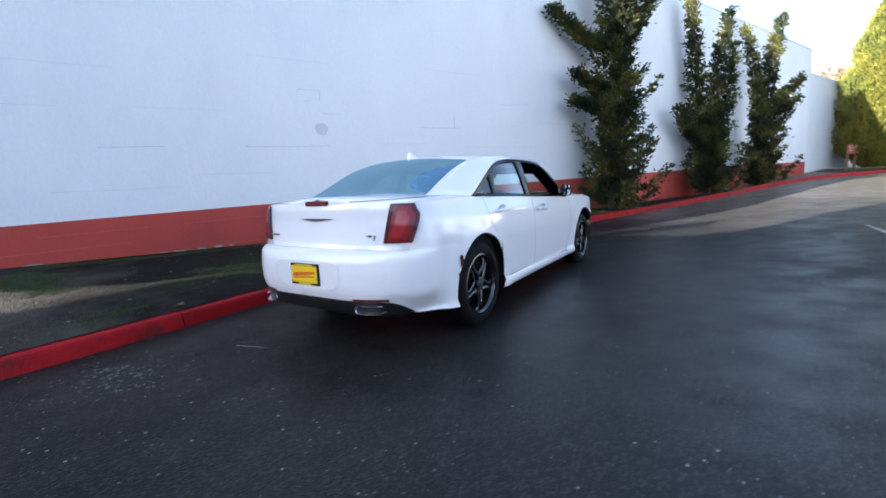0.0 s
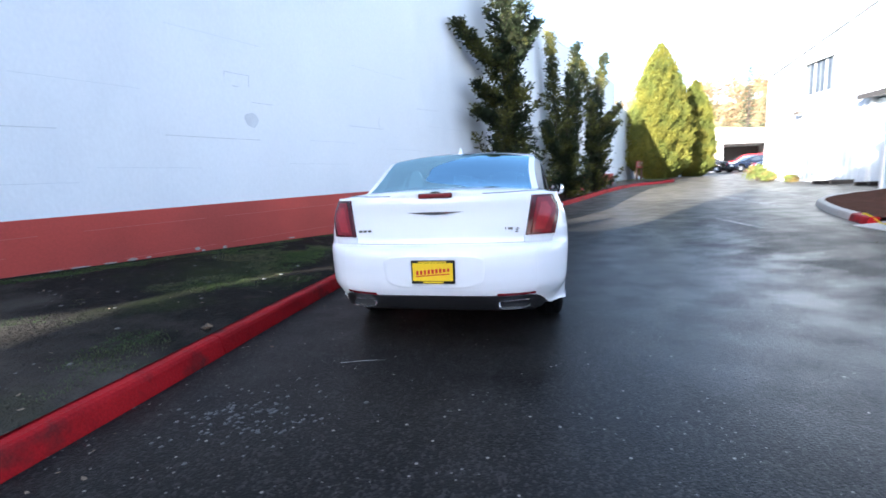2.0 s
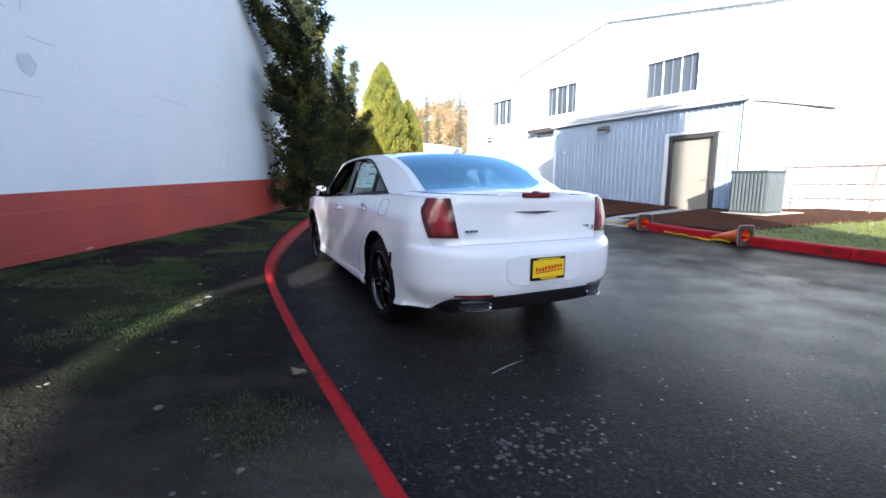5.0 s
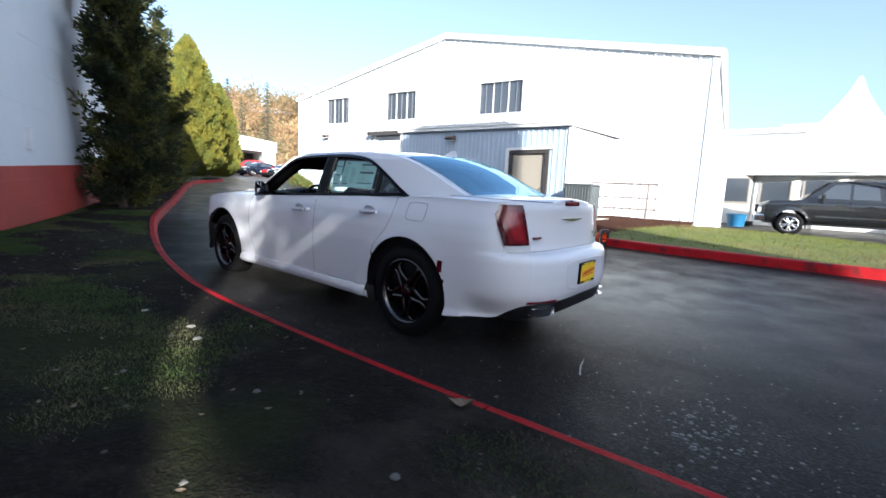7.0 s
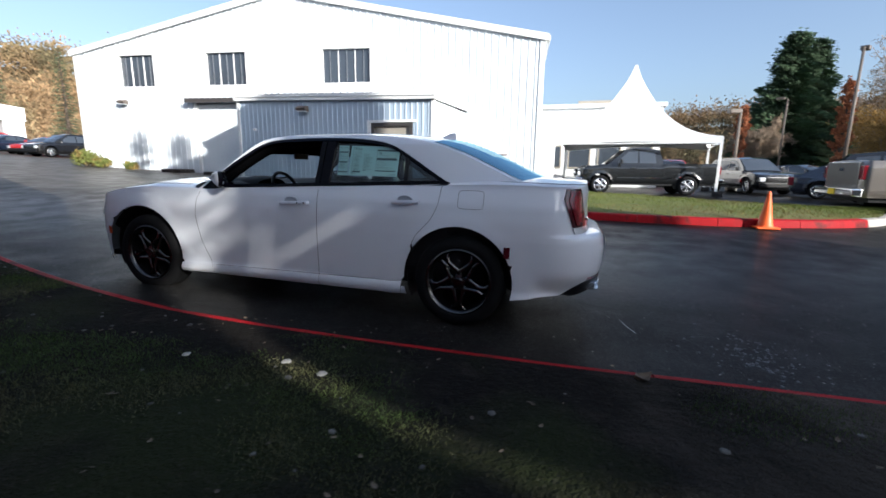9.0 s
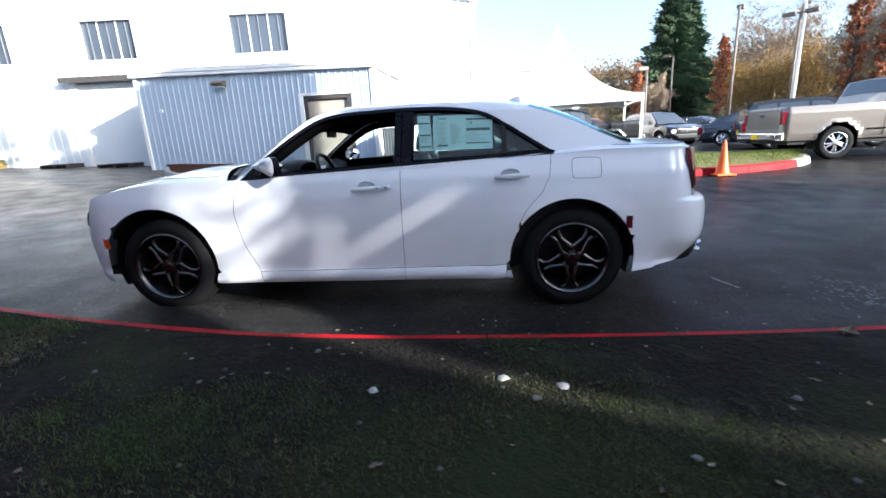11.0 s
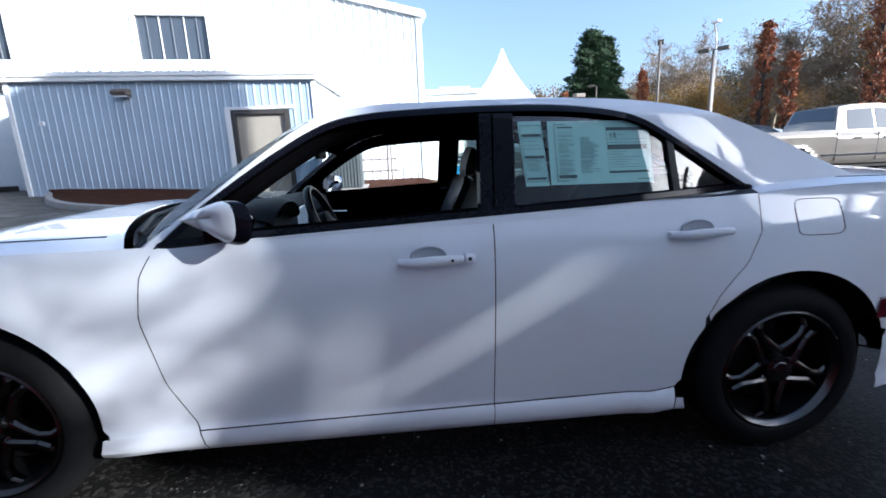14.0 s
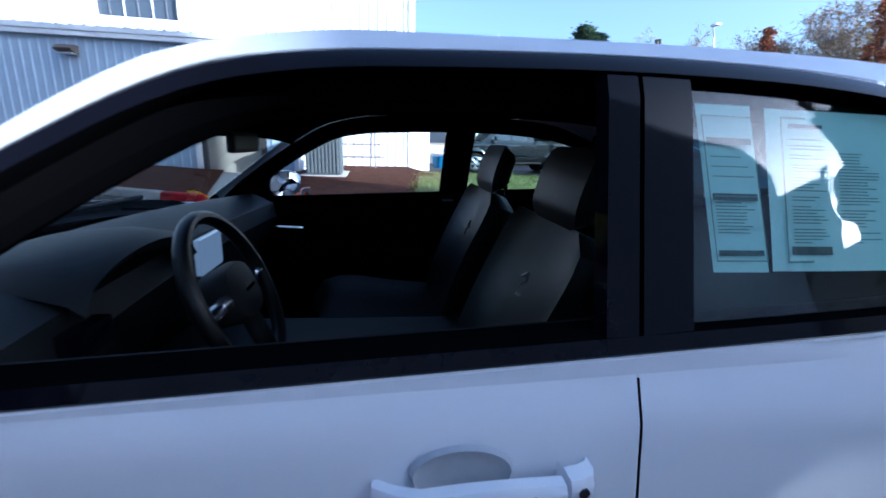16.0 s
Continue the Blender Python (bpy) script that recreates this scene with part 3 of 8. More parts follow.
# ---- white building with the red foot ----
def wall_sheet(name, s0, s1, zlo, zhi, off, mat, parent, thick=0.3, step=1.0, label=""):
    """A straight wall with given lower and upper lines along it."""
    n = max(1, round((s1 - s0) / step))
    bm2 = bmesh.new()
    rows = []
    for i in range(n + 1):
        s = s0 + (s1 - s0) * i / n
        (a, b), (c, d) = wall_at(s, off), wall_at(s, off - thick)
        rows.append([(a, b, zlo(s)), (a, b, zhi(s)), (c, d, zhi(s)), (c, d, zlo(s))])
    loft(bm2, rows, close=True, cap=True)
    return part(name, bm2, mat, parent, label)


S_END, S_SOUTH, WALL_TOP = 26.0, -10.8, 7.40
band = lambda s: 1.10 + 0.0347 * s - 0.00024 * s * s
hall = empty("wall_west", Matrix(), "long windowless white-painted concrete building with a red foot", "building", kind="structure")
wall_sheet("upper_wall", S_SOUTH, S_END, band, lambda s: WALL_TOP, 0.0, "white_wall", hall)
wall_sheet("lower_wall", S_SOUTH, S_END, lambda s: wall_foot(s) - 0.5, band, 0.004, "red_wall", hall, label="red-painted lower band with chipped foot")
wall_sheet("coping", S_SOUTH, S_END, lambda s: WALL_TOP, lambda s: WALL_TOP + 0.07, 0.03, "trim_white", hall, 0.4)
wall_sheet("rear_wall", S_END, S_END + 9, lambda s: 0.2, lambda s: 6.55, -0.35, "white_wall", hall)
wall_sheet("roof", S_SOUTH, S_END, lambda s: WALL_TOP - 0.5, lambda s: WALL_TOP - 0.3, -0.35, "roof_metal", hall, 14.0, 13.0)
for s in (S_SOUTH, S_END - 0.3):
    wall_sheet("end_wall", s, s + 0.3, lambda q: 0.0, lambda q: WALL_TOP, -0.3, "white_wall", hall, 14.0)
wall_sheet("back_wall", S_SOUTH, S_END, lambda q: 0.0, lambda q: WALL_TOP, -14.3, "white_wall", hall, 0.3, 13.0)

# ---- ribbed steel hall with the gable ----
GAB0, GAB_D = Vector((12.62, 10.83)), Vector((-0.0765, 0.997)).normalized()
GAB_M = Matrix.Translation((GAB0.x, GAB0.y, 0)) @ Matrix.Rotation(math.atan2(GAB_D.y, GAB_D.x), 4, "Z")  # local x runs north along the face, -y goes into the hall (east)
G_S, G_N, G_EAVE, G_RIDGE, G_MID = -7.38, 15.35, 6.54, 8.78, 4.3


def ribbed(bm, s0, s1, zlo, zhi, pitch=0.3, depth=0.03, holes=()):
    """Ribbed sheeting in the plane y = 0, ribs proud to +y; holes: (s0, s1, z0, z1)."""
    cuts = [s0]
    s = s0
    while s < s1 - 0.01:
        cuts += [s + pitch * 0.62, s + pitch * 0.70, s + pitch * 0.88, s + pitch * 0.96]
        s += pitch
    cuts = [(c, (0, 0, depth, depth, 0)[(i + 4) % 4 + (1 if i else 0)] if i else 0) for i, c in enumerate(cuts)]
    prof = []
    for i, (c, _) in enumerate(cuts):
        prof.append((min(c, s1), 0.0 if i % 4 in (0, 1) else depth))
    for h in holes:
        for e in (h[0], h[1]):
            prof.append((e, 0.0))
    prof = sorted(set(prof))
    for (a, da), (b, db) in zip(prof, prof[1:]):
        if b - a < 1e-4:
            continue
        mid = (a + b) / 2
        spans = [(0.0, 1.0)]
        zl = lambda q: zlo(q)
        zs = [(zlo, zhi)]
        hit = [h for h in holes if h[0] - 1e-4 <= mid <= h[1] + 1e-4]
        hit.sort(key=lambda h: h[2])
        lows, highs = [zlo], []
        for h in hit:
            highs.append(lambda q, v=h[2]: v)
            lows.append(lambda q, v=h[3]: v)
        highs.append(zhi)
        for lo, hi in zip(lows, highs):
            bm.faces.new([bm.verts.new(p) for p in ((a, da, lo(a)), (b, db, lo(b)), (b, db, hi(b)), (a, da, hi(a)))])


gable_top = lambda s: G_EAVE + (G_RIDGE - G_EAVE) * (1 - abs(s - G_MID) / ((G_N - G_MID) if s > G_MID else (G_MID - G_S)))
WINDOWS = ((0.0, 2.36), (6.03, 8.19), (10.92, 12.93))
W_LO, W_HI = 4.86, 6.40
steel_hall = empty("building_east", GAB_M, "white ribbed steel hall with a low gable and three high louvred windows", "building", kind="structure")
bm = bmesh.new()
ribbed(bm, G_S, G_N, lambda s: 0.0, gable_top, 0.305, 0.035, [(a, b, W_LO, W_HI) for a, b in WINDOWS] + [(5.6, 8.86, 0.0, 4.1)])
part("wall", bm, "metal_white", steel_hall)
bm = bmesh.new()
ribbed(bm, 0, 30, lambda s: 0.0, lambda s: G_EAVE, 0.305, 0.035)
part("wall", bm, "metal_white", steel_hall, at=Matrix.Translation((G_S, 0, 0)) @ Matrix.Rotation(-math.pi / 2, 4, "Z") @ Matrix.Scale(-1, 4, (0, 1, 0)))
bm = bmesh.new()
ribbed(bm, 0, 30, lambda s: 0.0, lambda s: G_EAVE, 0.9, 0.035)
part("wall", bm, "metal_white", steel_hall, at=Matrix.Translation((G_N, 0, 0)) @ Matrix.Rotation(-math.pi / 2, 4, "Z"))
for a, b in ((G_S, G_MID), (G_MID, G_N)):
    bm = bmesh.new()
    lo = a if a == G_S else b
    hi = b if a == G_S else a
    o = -0.22 if a == G_S else 0.22
    loft(bm, [[(lo + o, y, G_EAVE - 0.03), (hi, y, G_RIDGE + 0.02), (hi, y, G_RIDGE + 0.12), (lo + o, y, G_EAVE + 0.07)] for y in (0.12, -30)], close=True, cap=True)
    part("roof", bm, "roof_metal", steel_hall)
    bm = bmesh.new()
    loft(bm, [[(lo + o, y, G_EAVE - 0.16), (hi, y, G_RIDGE - 0.12), (hi, y, G_RIDGE + 0.13), (lo + o, y, G_EAVE + 0.09)] for y in (0.06, 0.16)], close=True, cap=True)
    part("rake_trim", bm, "trim_white", steel_hall)
for s in (G_S, G_N):
    part("corner_trim", boxed(s - 0.1, s + 0.1, -0.1, 0.06, 0.0, G_EAVE), "trim_white", steel_hall)
    part("gutter", boxed(s - 0.28 if s < 0 else s + 0.1, s - 0.1 if s < 0 else s + 0.28, -30, 0.1, G_EAVE - 0.14, G_EAVE + 0.04), "trim_white", steel_hall)
for a, b in WINDOWS:
    w = part("window", boxed(a + 0.03, b - 0.03, -0.14, -0.10, W_LO + 0.03, W_HI - 0.03), "window_dark", steel_hall, "dark high window behind pale uprights")
    bm = bmesh.new()
    for x0, x1, z0, z1 in ((a - 0.06, a + 0.06, W_LO - 0.06, W_HI + 0.06), (b - 0.06, b + 0.06, W_LO - 0.06, W_HI + 0.06), (a + 0.06, b - 0.06, W_LO - 0.06, W_LO + 0.05), (a + 0.06, b - 0.06, W_HI - 0.05, W_HI + 0.06)):
        box(bm, x0, x1, -0.10, 0.05, z0, z1)
    part("window_frame", bm, "trim_white", w)
    for k in range(1, 6):
        x = a + (b - a) * k / 6
        part("mullion", boxed(x - 0.011, x + 0.011, -0.098, -0.05, W_LO + 0.05, W_HI - 0.05), "trim_white" if k in (2, 4) else "louvre", w)

# roller door and its canopy
door = part("roller_door", boxed(5.65, 8.8, -0.10, -0.07, 0.5, 4.05), "metal_white", steel_hall, "white slatted roller door, closed")
for k in range(22):
    z = 0.62 + k * 0.155
    part("slat", boxed(5.66, 8.79, -0.07, -0.045, z, z + 0.14), "metal_white", door)
part("door_jamb", boxed(8.8, 8.92, -0.1, 0.05, 0.4, 4.1), "trim_white", steel_hall)
part("door_canopy", boxed(4.6, 9.15, 0.0, 0.38, 4.14, 4.26), "trim_white", steel_hall)
part("canopy_edge", boxed(4.6, 9.15, 0.38, 0.42, 4.08, 4.28), "dark_frame", steel_hall)


def wall_lamp(m, label):
    top = empty("wall_lamp", m, label, "wall lamp", "wall lamps on the steel hall")
    part("back_plate", boxed(-0.12, 0.12, 0.0, 0.04, -0.10, 0.12), "pole_grey", top)
    bm2 = bmesh.new()
    loft(bm2, [[(x, 0.04, -0.08), (x, 0.30, -0.02), (x, 0.34, 0.03), (x, 0.20, 0.12), (x, 0.04, 0.12)] for x in (-0.20, 0.20)], close=True, cap=True)
    part("hood", bm2, "pole_grey", top)
    part("lens", boxed(-0.16, 0.16, 0.08, 0.26, -0.10, -0.06), "clear_lens", top)
    return top


wall_lamp(GAB_M @ Matrix.Translation((12.76, 0.04, 4.15)), "grey hooded lamp on the ribbed gable wall")

# ---- annex ----
ANX = Matrix.Translation((8.83, 7.67, 0)) @ Matrix.Rotation(math.atan2(0.9971, 0.0763), 4, "Z")
A_S, A_N = -0.75, 7.62
a_top = lambda s: 3.54 + 0.2 * (s - A_S) / (A_N - A_S)
annex = empty("annex", ANX, "low white ribbed steel lean-to annex with a flat fascia", "building", kind="structure")
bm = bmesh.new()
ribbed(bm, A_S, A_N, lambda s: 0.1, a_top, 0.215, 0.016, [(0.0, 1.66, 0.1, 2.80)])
part("wall", bm, "annex_shade_white", annex)
for s, flip in ((A_S, 1), (A_N, 0)):
    bm = bmesh.new()
    ribbed(bm, 0, 4.6, lambda q: 0.1, lambda q, t=a_top(s): t, 0.215, 0.026)
    part("wall", bm, "metal_white", annex, at=Matrix.Translation((s, 0, 0)) @ Matrix.Rotation(-math.pi / 2, 4, "Z") @ (Matrix.Scale(-1, 4, (0, 1, 0)) if flip else Matrix()))
for s in (A_S, A_N):
    part("corner_trim", boxed(s - 0.06, s + 0.06, -0.06, 0.05, 0.2, a_top(s)), "trim_white", annex)
bm = bmesh.new()
loft(bm, [[(s, 0.16, a_top(s)), (s, 0.16, a_top(s) + 0.10), (s, 0.20, a_top(s) + 0.12), (s, 0.20, a_top(s) + 0.23), (s, -4.7, a_top(s) + 0.45), (s, -4.7, a_top(s) + 0.1), (s, 0.0, a_top(s))] for s in (A_S - 0.12, A_N + 0.12)], close=True, cap=True)
part("fascia", bm, "trim_white", annex)
for k in range(28):
    s = A_S + 0.15 + k * 0.305
    part("roof_rib", boxed(s - 0.03, s + 0.03, -3.4, 0.22, 0, 0.035, m=Matrix.Translation((0, 0, a_top(s) + 0.235)) @ Matrix.Rotation(radians(-2.6), 4, "X")), "roof_metal", annex)
door = part("door", boxed(0.14, 1.52, -0.10, -0.05, 0.42, 2.66), "door_tan", annex, "closed tan steel door in a dark frame")
bm = bmesh.new()
for x0, x1, z0, z1 in ((0.02, 0.14, 0.40, 2.78), (1.52, 1.64, 0.40, 2.78), (0.14, 1.52, 2.66, 2.78)):
    box(bm, x0, x1, -0.10, 0.035, z0, z1)
part("door_frame", bm, "dark_frame", door)
part("door_trim", boxed(1.655, 1.80, -0.02, 0.05, 0.40, 2.88), "trim_white", door)
part("door_trim", boxed(-0.14, 1.80, -0.02, 0.052, 2.795, 2.88), "trim_white", door)
bm = bmesh.new()
tube(bm, [(0.25, -0.05, 1.42), (0.25, 0.03, 1.42), (0.36, 0.035, 1.42)], 0.012)
part("door_handle", bm, "steel_grey", door)
part("threshold", boxed(0.0, 1.66, -0.1, 0.3, 0.30, 0.41), "concrete", annex)
wall_lamp(ANX @ Matrix.Translation((4.46, 0.03, 3.32)), "grey hooded lamp under the annex fascia")
bm = bmesh.new()
box(bm, -0.07, 0.07, 0.0, 0.06, -0.05, 0.05, bevel=0.012)
tagged(link("wall_box", bm, "trim_white", at=ANX @ Matrix.Translation((6.85, 0.02, 2.62))), "small white junction box on the ribbed wall", "junction box")

# ---- white sedan ----
def lerp_table(tab, v):
    """Piecewise straight value from (key, value) pairs in rising order."""
    if v <= tab[0][0]:
        return tab[0][1]
    for (a, p), (b, q) in zip(tab, tab[1:]):
        if v <= b:
            return p + (q - p) * (v - a) / (b - a)
    return tab[-1][1]


def plan_half(w, yr, yf, rear, front, step, extra=(), power=2.15):
    """Right half of a rounded plan outline, from the rear centre to the front centre: (x, y, outward normal)."""
    (ra, rb), (fa, fb) = rear, front
    pts = []
    for k in range(4):
        pts.append(((w - ra) * k / 4, yr))
    for k in range(17):
        t = math.pi / 2 * k / 16
        pts.append((w - ra + ra * math.sin(t) ** (2 / power), yr + rb - rb * math.cos(t) ** (2 / power)))
    n = round((yf - fb - yr - rb) / step)
    ys = [yr + rb + (yf - fb - yr - rb) * k / n for k in range(1, n)]
    ys = sorted([y for y in ys if all(abs(y - e) > step * 0.3 for e in extra)] + list(extra))
    pts += [(w, y) for y in ys]
    for k in range(17):
        t = math.pi / 2 * k / 16
        pts.append((w - fa + fa * math.cos(t) ** (2 / power), yf - fb + fb * math.sin(t) ** (2 / power)))
    for k in range(3, -1, -1):
        pts.append(((w - fa) * k / 4, yf))
    out = []
    for i, (x, y) in enumerate(pts):
        a, b = pts[max(i - 1, 0)], pts[min(i + 1, len(pts) - 1)]
        t = Vector((b[0] - a[0], b[1] - a[1]))
        t = t.normalized() if t.length > 1e-9 else Vector((0, 1))
        nx, ny = t.y, -t.x
        if i == 0:
            nx, ny = 0, -1
        if i == len(pts) - 1:
            nx, ny = 0, 1
        out.append((x, y, nx, ny))
    return out


def round_arch(bm, centres, r, snap=0.05):
    """Cuts wheel arches out of a body skin and rounds their edges."""
    def off(p):
        return min(((p.y - cy) ** 2 + (p.z - cz) ** 2) ** 0.5 - r for cy, cz in centres)
    gone = [f for f in bm.faces if off(f.calc_center_median()) < 0 and abs(f.calc_center_median().x) > 0.5]
    bmesh.ops.delete(bm, geom=gone, context="FACES")
    for v in bm.verts:
        for cy, cz in centres:
            d = Vector((v.co.y - cy, v.co.z - cz))
            if d.length < r + 0.022 and abs(v.co.x) > 0.5 and d.length > r - 0.09 and v.is_boundary:
                d = d.normalized() * r
                v.co.y, v.co.z = cy + d.x, cz + d.y


CAR = pose(-2.24, 3.383, -0.005, 0.94, 0, -1.448)
car = empty("sedan", CAR, "white four-door sedan with dark wheels and open front windows", "car")
W2, Y_R, Y_F = 0.945, -1.105, 3.93
TOP_TAB = [(-1.2, 1.118), (-0.9, 1.125), (-0.3, 1.124), (0.1, 1.110), (2.4, 0.993), (3.0, 0.985), (3.3, 0.945), (3.6, 0.88), (3.95, 0.80)]
BOT_TAB = [(-1.2, 0.33), (-0.6, 0.30), (-0.42, 0.27), (0.4, 0.225), (2.6, 0.215), (3.4, 0.22), (3.95, 0.25)]
SIDE_IN = [(0.20, 0.055), (0.225, 0.03), (0.25, 0.012), (0.30, 0.012), (0.325, 0.026), (0.40, 0.020), (0.55, 0.008), (0.72, 0.0), (0.85, 0.004), (0.93, 0.016), (0.965, 0.020), (1.0, 0.034), (1.04, 0.050), (1.10, 0.075)]
REAR_IN = [(0.30, 0.075), (0.40, 0.035), (0.47, 0.008), (0.53, 0.0), (0.64, 0.0), (0.725, 0.012), (0.757, 0.03), (0.771, 0.06), (0.777, 0.115), (0.783, 0.135), (0.82, 0.145), (1.0, 0.160), (1.085, 0.158), (1.12, 0.17)]
FRONT_IN = [(0.22, 0.10), (0.35, 0.02), (0.55, 0.0), (0.70, 0.02), (0.85, 0.10), (1.0, 0.2)]
ARCH_R, AXLES = 0.432, ((0.0, 0.372), (3.052, 0.372))
SEAM_F, SEAM_B, SEAM_R = 2.40, 1.198, 0.30
seam_front = [(0.2, 2.27), (0.33, 2.30), (0.5, 2.38), (0.75, 2.43), (0.9, 2.41), (1.0, 2.35), (1.1, 2.3)]
seam_rear = [(0.2, 0.46), (0.33, 0.455), (0.55, 0.41), (0.72, 0.33), (0.84, 0.22), (0.95, 0.165), (1.1, 0.15)]


def warp_y(y, z):
    """Lets the grid follow the curved door edges."""
    df, dr = lerp_table(seam_front, z) - SEAM_F, lerp_table(seam_rear, z) - SEAM_R
    if y >= SEAM_B:
        k = (y - SEAM_B) / (SEAM_F - SEAM_B) if y < SEAM_F else max(0.0, 1 - (y - SEAM_F) / 0.5)
        return y + df * max(0.0, min(1.0, k))
    k = (SEAM_B - y) / (SEAM_B - SEAM_R) if y > SEAM_R else max(0.0, 1 - (SEAM_R - y) / 0.5)
    return y + dr * max(0.0, min(1.0, k))


def body_point(col, v, out=0.0):
    x, y, nx, ny = col
    zb, zt = lerp_table(BOT_TAB, y), lerp_table(TOP_TAB, y)
    if ny < 0:
        zb += 0.105 * smooth01((abs(ny) - 0.5) / 0.42)
    z = zb + v * (zt - zb)
    inset = lerp_table(SIDE_IN, z) * nx * nx
    if ny < 0:
        inset += lerp_table(REAR_IN, z) * ny * ny
        inset += 0.075 * smooth01((0.50 - z) / 0.2) * smooth01((-0.48 - y) / 0.25) * (1 - ny ** 4)
    else:
        inset += lerp_table(FRONT_IN, z) * ny * ny
    near = min(abs(((y - cy) ** 2 + (z - cz) ** 2) ** 0.5 - ARCH_R) for cy, cz in AXLES)
    inset -= 0.012 * math.exp(-((near / 0.07) ** 2)) * nx * nx + out
    yw = warp_y(y, z) if nx > 0.95 else y
    return Vector((max(0.0, x - nx * inset) if x > 0 else 0.0, yw - ny * inset, z))


GAP = 0.0020
cols = plan_half(W2, Y_R, Y_F, (0.68, 0.50), (0.72, 0.60), 0.045, [s + e for s in (SEAM_F, SEAM_B, SEAM_R) for e in (-GAP, GAP)])
LEV = [0.0, 0.02, 0.045, 0.07, 0.095, 0.115, 0.1205, 0.127, 0.155, 0.19, 0.23, 0.27, 0.31, 0.35, 0.39, 0.43, 0.46, 0.48, 0.493, 0.50, 0.506, 0.515, 0.527, 0.535, 0.543, 0.551, 0.56, 0.575, 0.59, 0.61, 0.635, 0.665, 0.70, 0.735, 0.77, 0.805, 0.84, 0.87, 0.90, 0.93, 0.955, 0.98, 1.0]


def col_zone(i):
    """Which panel a strip of the side belongs to."""
    y = (cols[i][1] + cols[i + 1][1]) / 2
    for s in (SEAM_F, SEAM_B, SEAM_R):
        if abs(y - s) < GAP * 0.9:
            return None
    if cols[i][2] < 0.5 and y < 0:
        return "bumper"
    return "quarter_panel" if y < SEAM_R else "rear_door" if y < SEAM_B else "front_door" if y < SEAM_F else "fender"


def skin_panel(side, want):
    bm = bmesh.new()
    grid = {}

    def vert(i, k):
        if (i, k) not in grid:
            p = body_point(cols[i], LEV[k])
            grid[i, k] = bm.verts.new((p.x * side, p.y, p.z))
        return grid[i, k]

    for i in range(len(cols) - 1):
        for k in range(len(LEV) - 1):
            zone = col_zone(i)
            p = body_point(cols[i], LEV[k])
            if zone and zone.endswith("door") and k == 5:
                zone = None
            if zone and zone.endswith("door") and k < 5:
                zone = "sill"
            if zone == want:
                q = [vert(i, k), vert(i + 1, k), vert(i + 1, k + 1), vert(i, k + 1)]
                if len({tuple(round(c, 5) for c in v.co) for v in q}) > 2:
                    bm.faces.new(q)
    return bm


for side in (1, -1):
    for zone in ("fender", "front_door", "rear_door", "quarter_panel", "sill"):
        bm = skin_panel(side, zone)
        if zone in ("fender", "quarter_panel"):
            round_arch(bm, AXLES, ARCH_R)
        elif zone == "rear_door":
            round_arch(bm, AXLES[:1], ARCH_R)
        bmesh.ops.recalc_face_normals(bm, faces=bm.faces)
        part(zone, bm, "paint_white", car, smooth=True)
bm = bmesh.new()
for side in (1, -1):
    b2 = skin_panel(side, "bumper")
    me = bpy.data.meshes.new("tmp")
    b2.to_mesh(me)
    b2.free()
    bm.from_mesh(me)
    bpy.data.meshes.remove(me)
bmesh.ops.remove_doubles(bm, verts=bm.verts, dist=0.0005)
part("rear_bumper", bm, "paint_white", car, smooth=True)
bm = bmesh.new()
rows = []
low_cols = [c for c in cols if c[3] < -0.50]
for c in [(-x, y, -nx, ny) for x, y, nx, ny in low_cols[::-1]] + low_cols[1:]:
    p = body_point((abs(c[0]), c[1], abs(c[2]), c[3]), 0.0)
    sx, nx, ny = (1 if c[0] >= 0 else -1), c[2], c[3]
    k = smooth01((abs(ny) - 0.50) / 0.35)
    rows.append([(sx * p.x - nx * o, p.y - ny * o, p.z + 0.004 - h * k) for o, h in ((0.004, 0.0), (-0.004, 0.010), (0.002, 0.035), (0.012, 0.075), (0.025, 0.105), (0.06, 0.125), (0.20, 0.13))])
loft(bm, rows)
part("rear_valance", bm, "black_trim", car, "black lower rear valance", smooth=True)

# bonnet and boot lid, between the two shoulder lines
CROWN = [(-1.2, 0.02), (-0.9, 0.045), (-0.5, 0.06), (2.4, 0.075), (3.0, 0.07), (3.6, 0.05), (3.95, 0.0)]


def top_rows(lo, hi, us):
    rows = []
    for c in cols:
        p = body_point(c, 1.0)
        if lo <= p.y <= hi and p.x > 0.03:
            cr = lerp_table(CROWN, p.y)
            row = []
            for u in us:
                a = abs(u)
                z = p.z + cr * (1 - a ** 2.6) + 0.018 * smooth01((1 - a) / 0.12)
                row.append((p.x * u, p.y, z - (0.018 if a < 1 else 0)))
            rows.append(row)
    return rows


US = [-1, -0.985, -0.96, -0.93, -0.88, -0.8, -0.7, -0.55, -0.4, -0.2, 0, 0.2, 0.4, 0.55, 0.7, 0.8, 0.88, 0.93, 0.96, 0.985, 1]
for name, lo, hi in (("boot_lid", -1.2, -0.26), ("bonnet", 2.40, 4.0)):
    bm = bmesh.new()
    rows = top_rows(lo, hi, US)
    if name == "bonnet":  # its rear edge bows round the foot of the windscreen
        rows = [[(x, max(y, 2.455 + 0.25 * (1 - u * u)), z) for u, (x, y, z) in zip(US, row)] for row in rows]
    loft(bm, rows)
    part(name, bm, "paint_white", car, smooth=True)
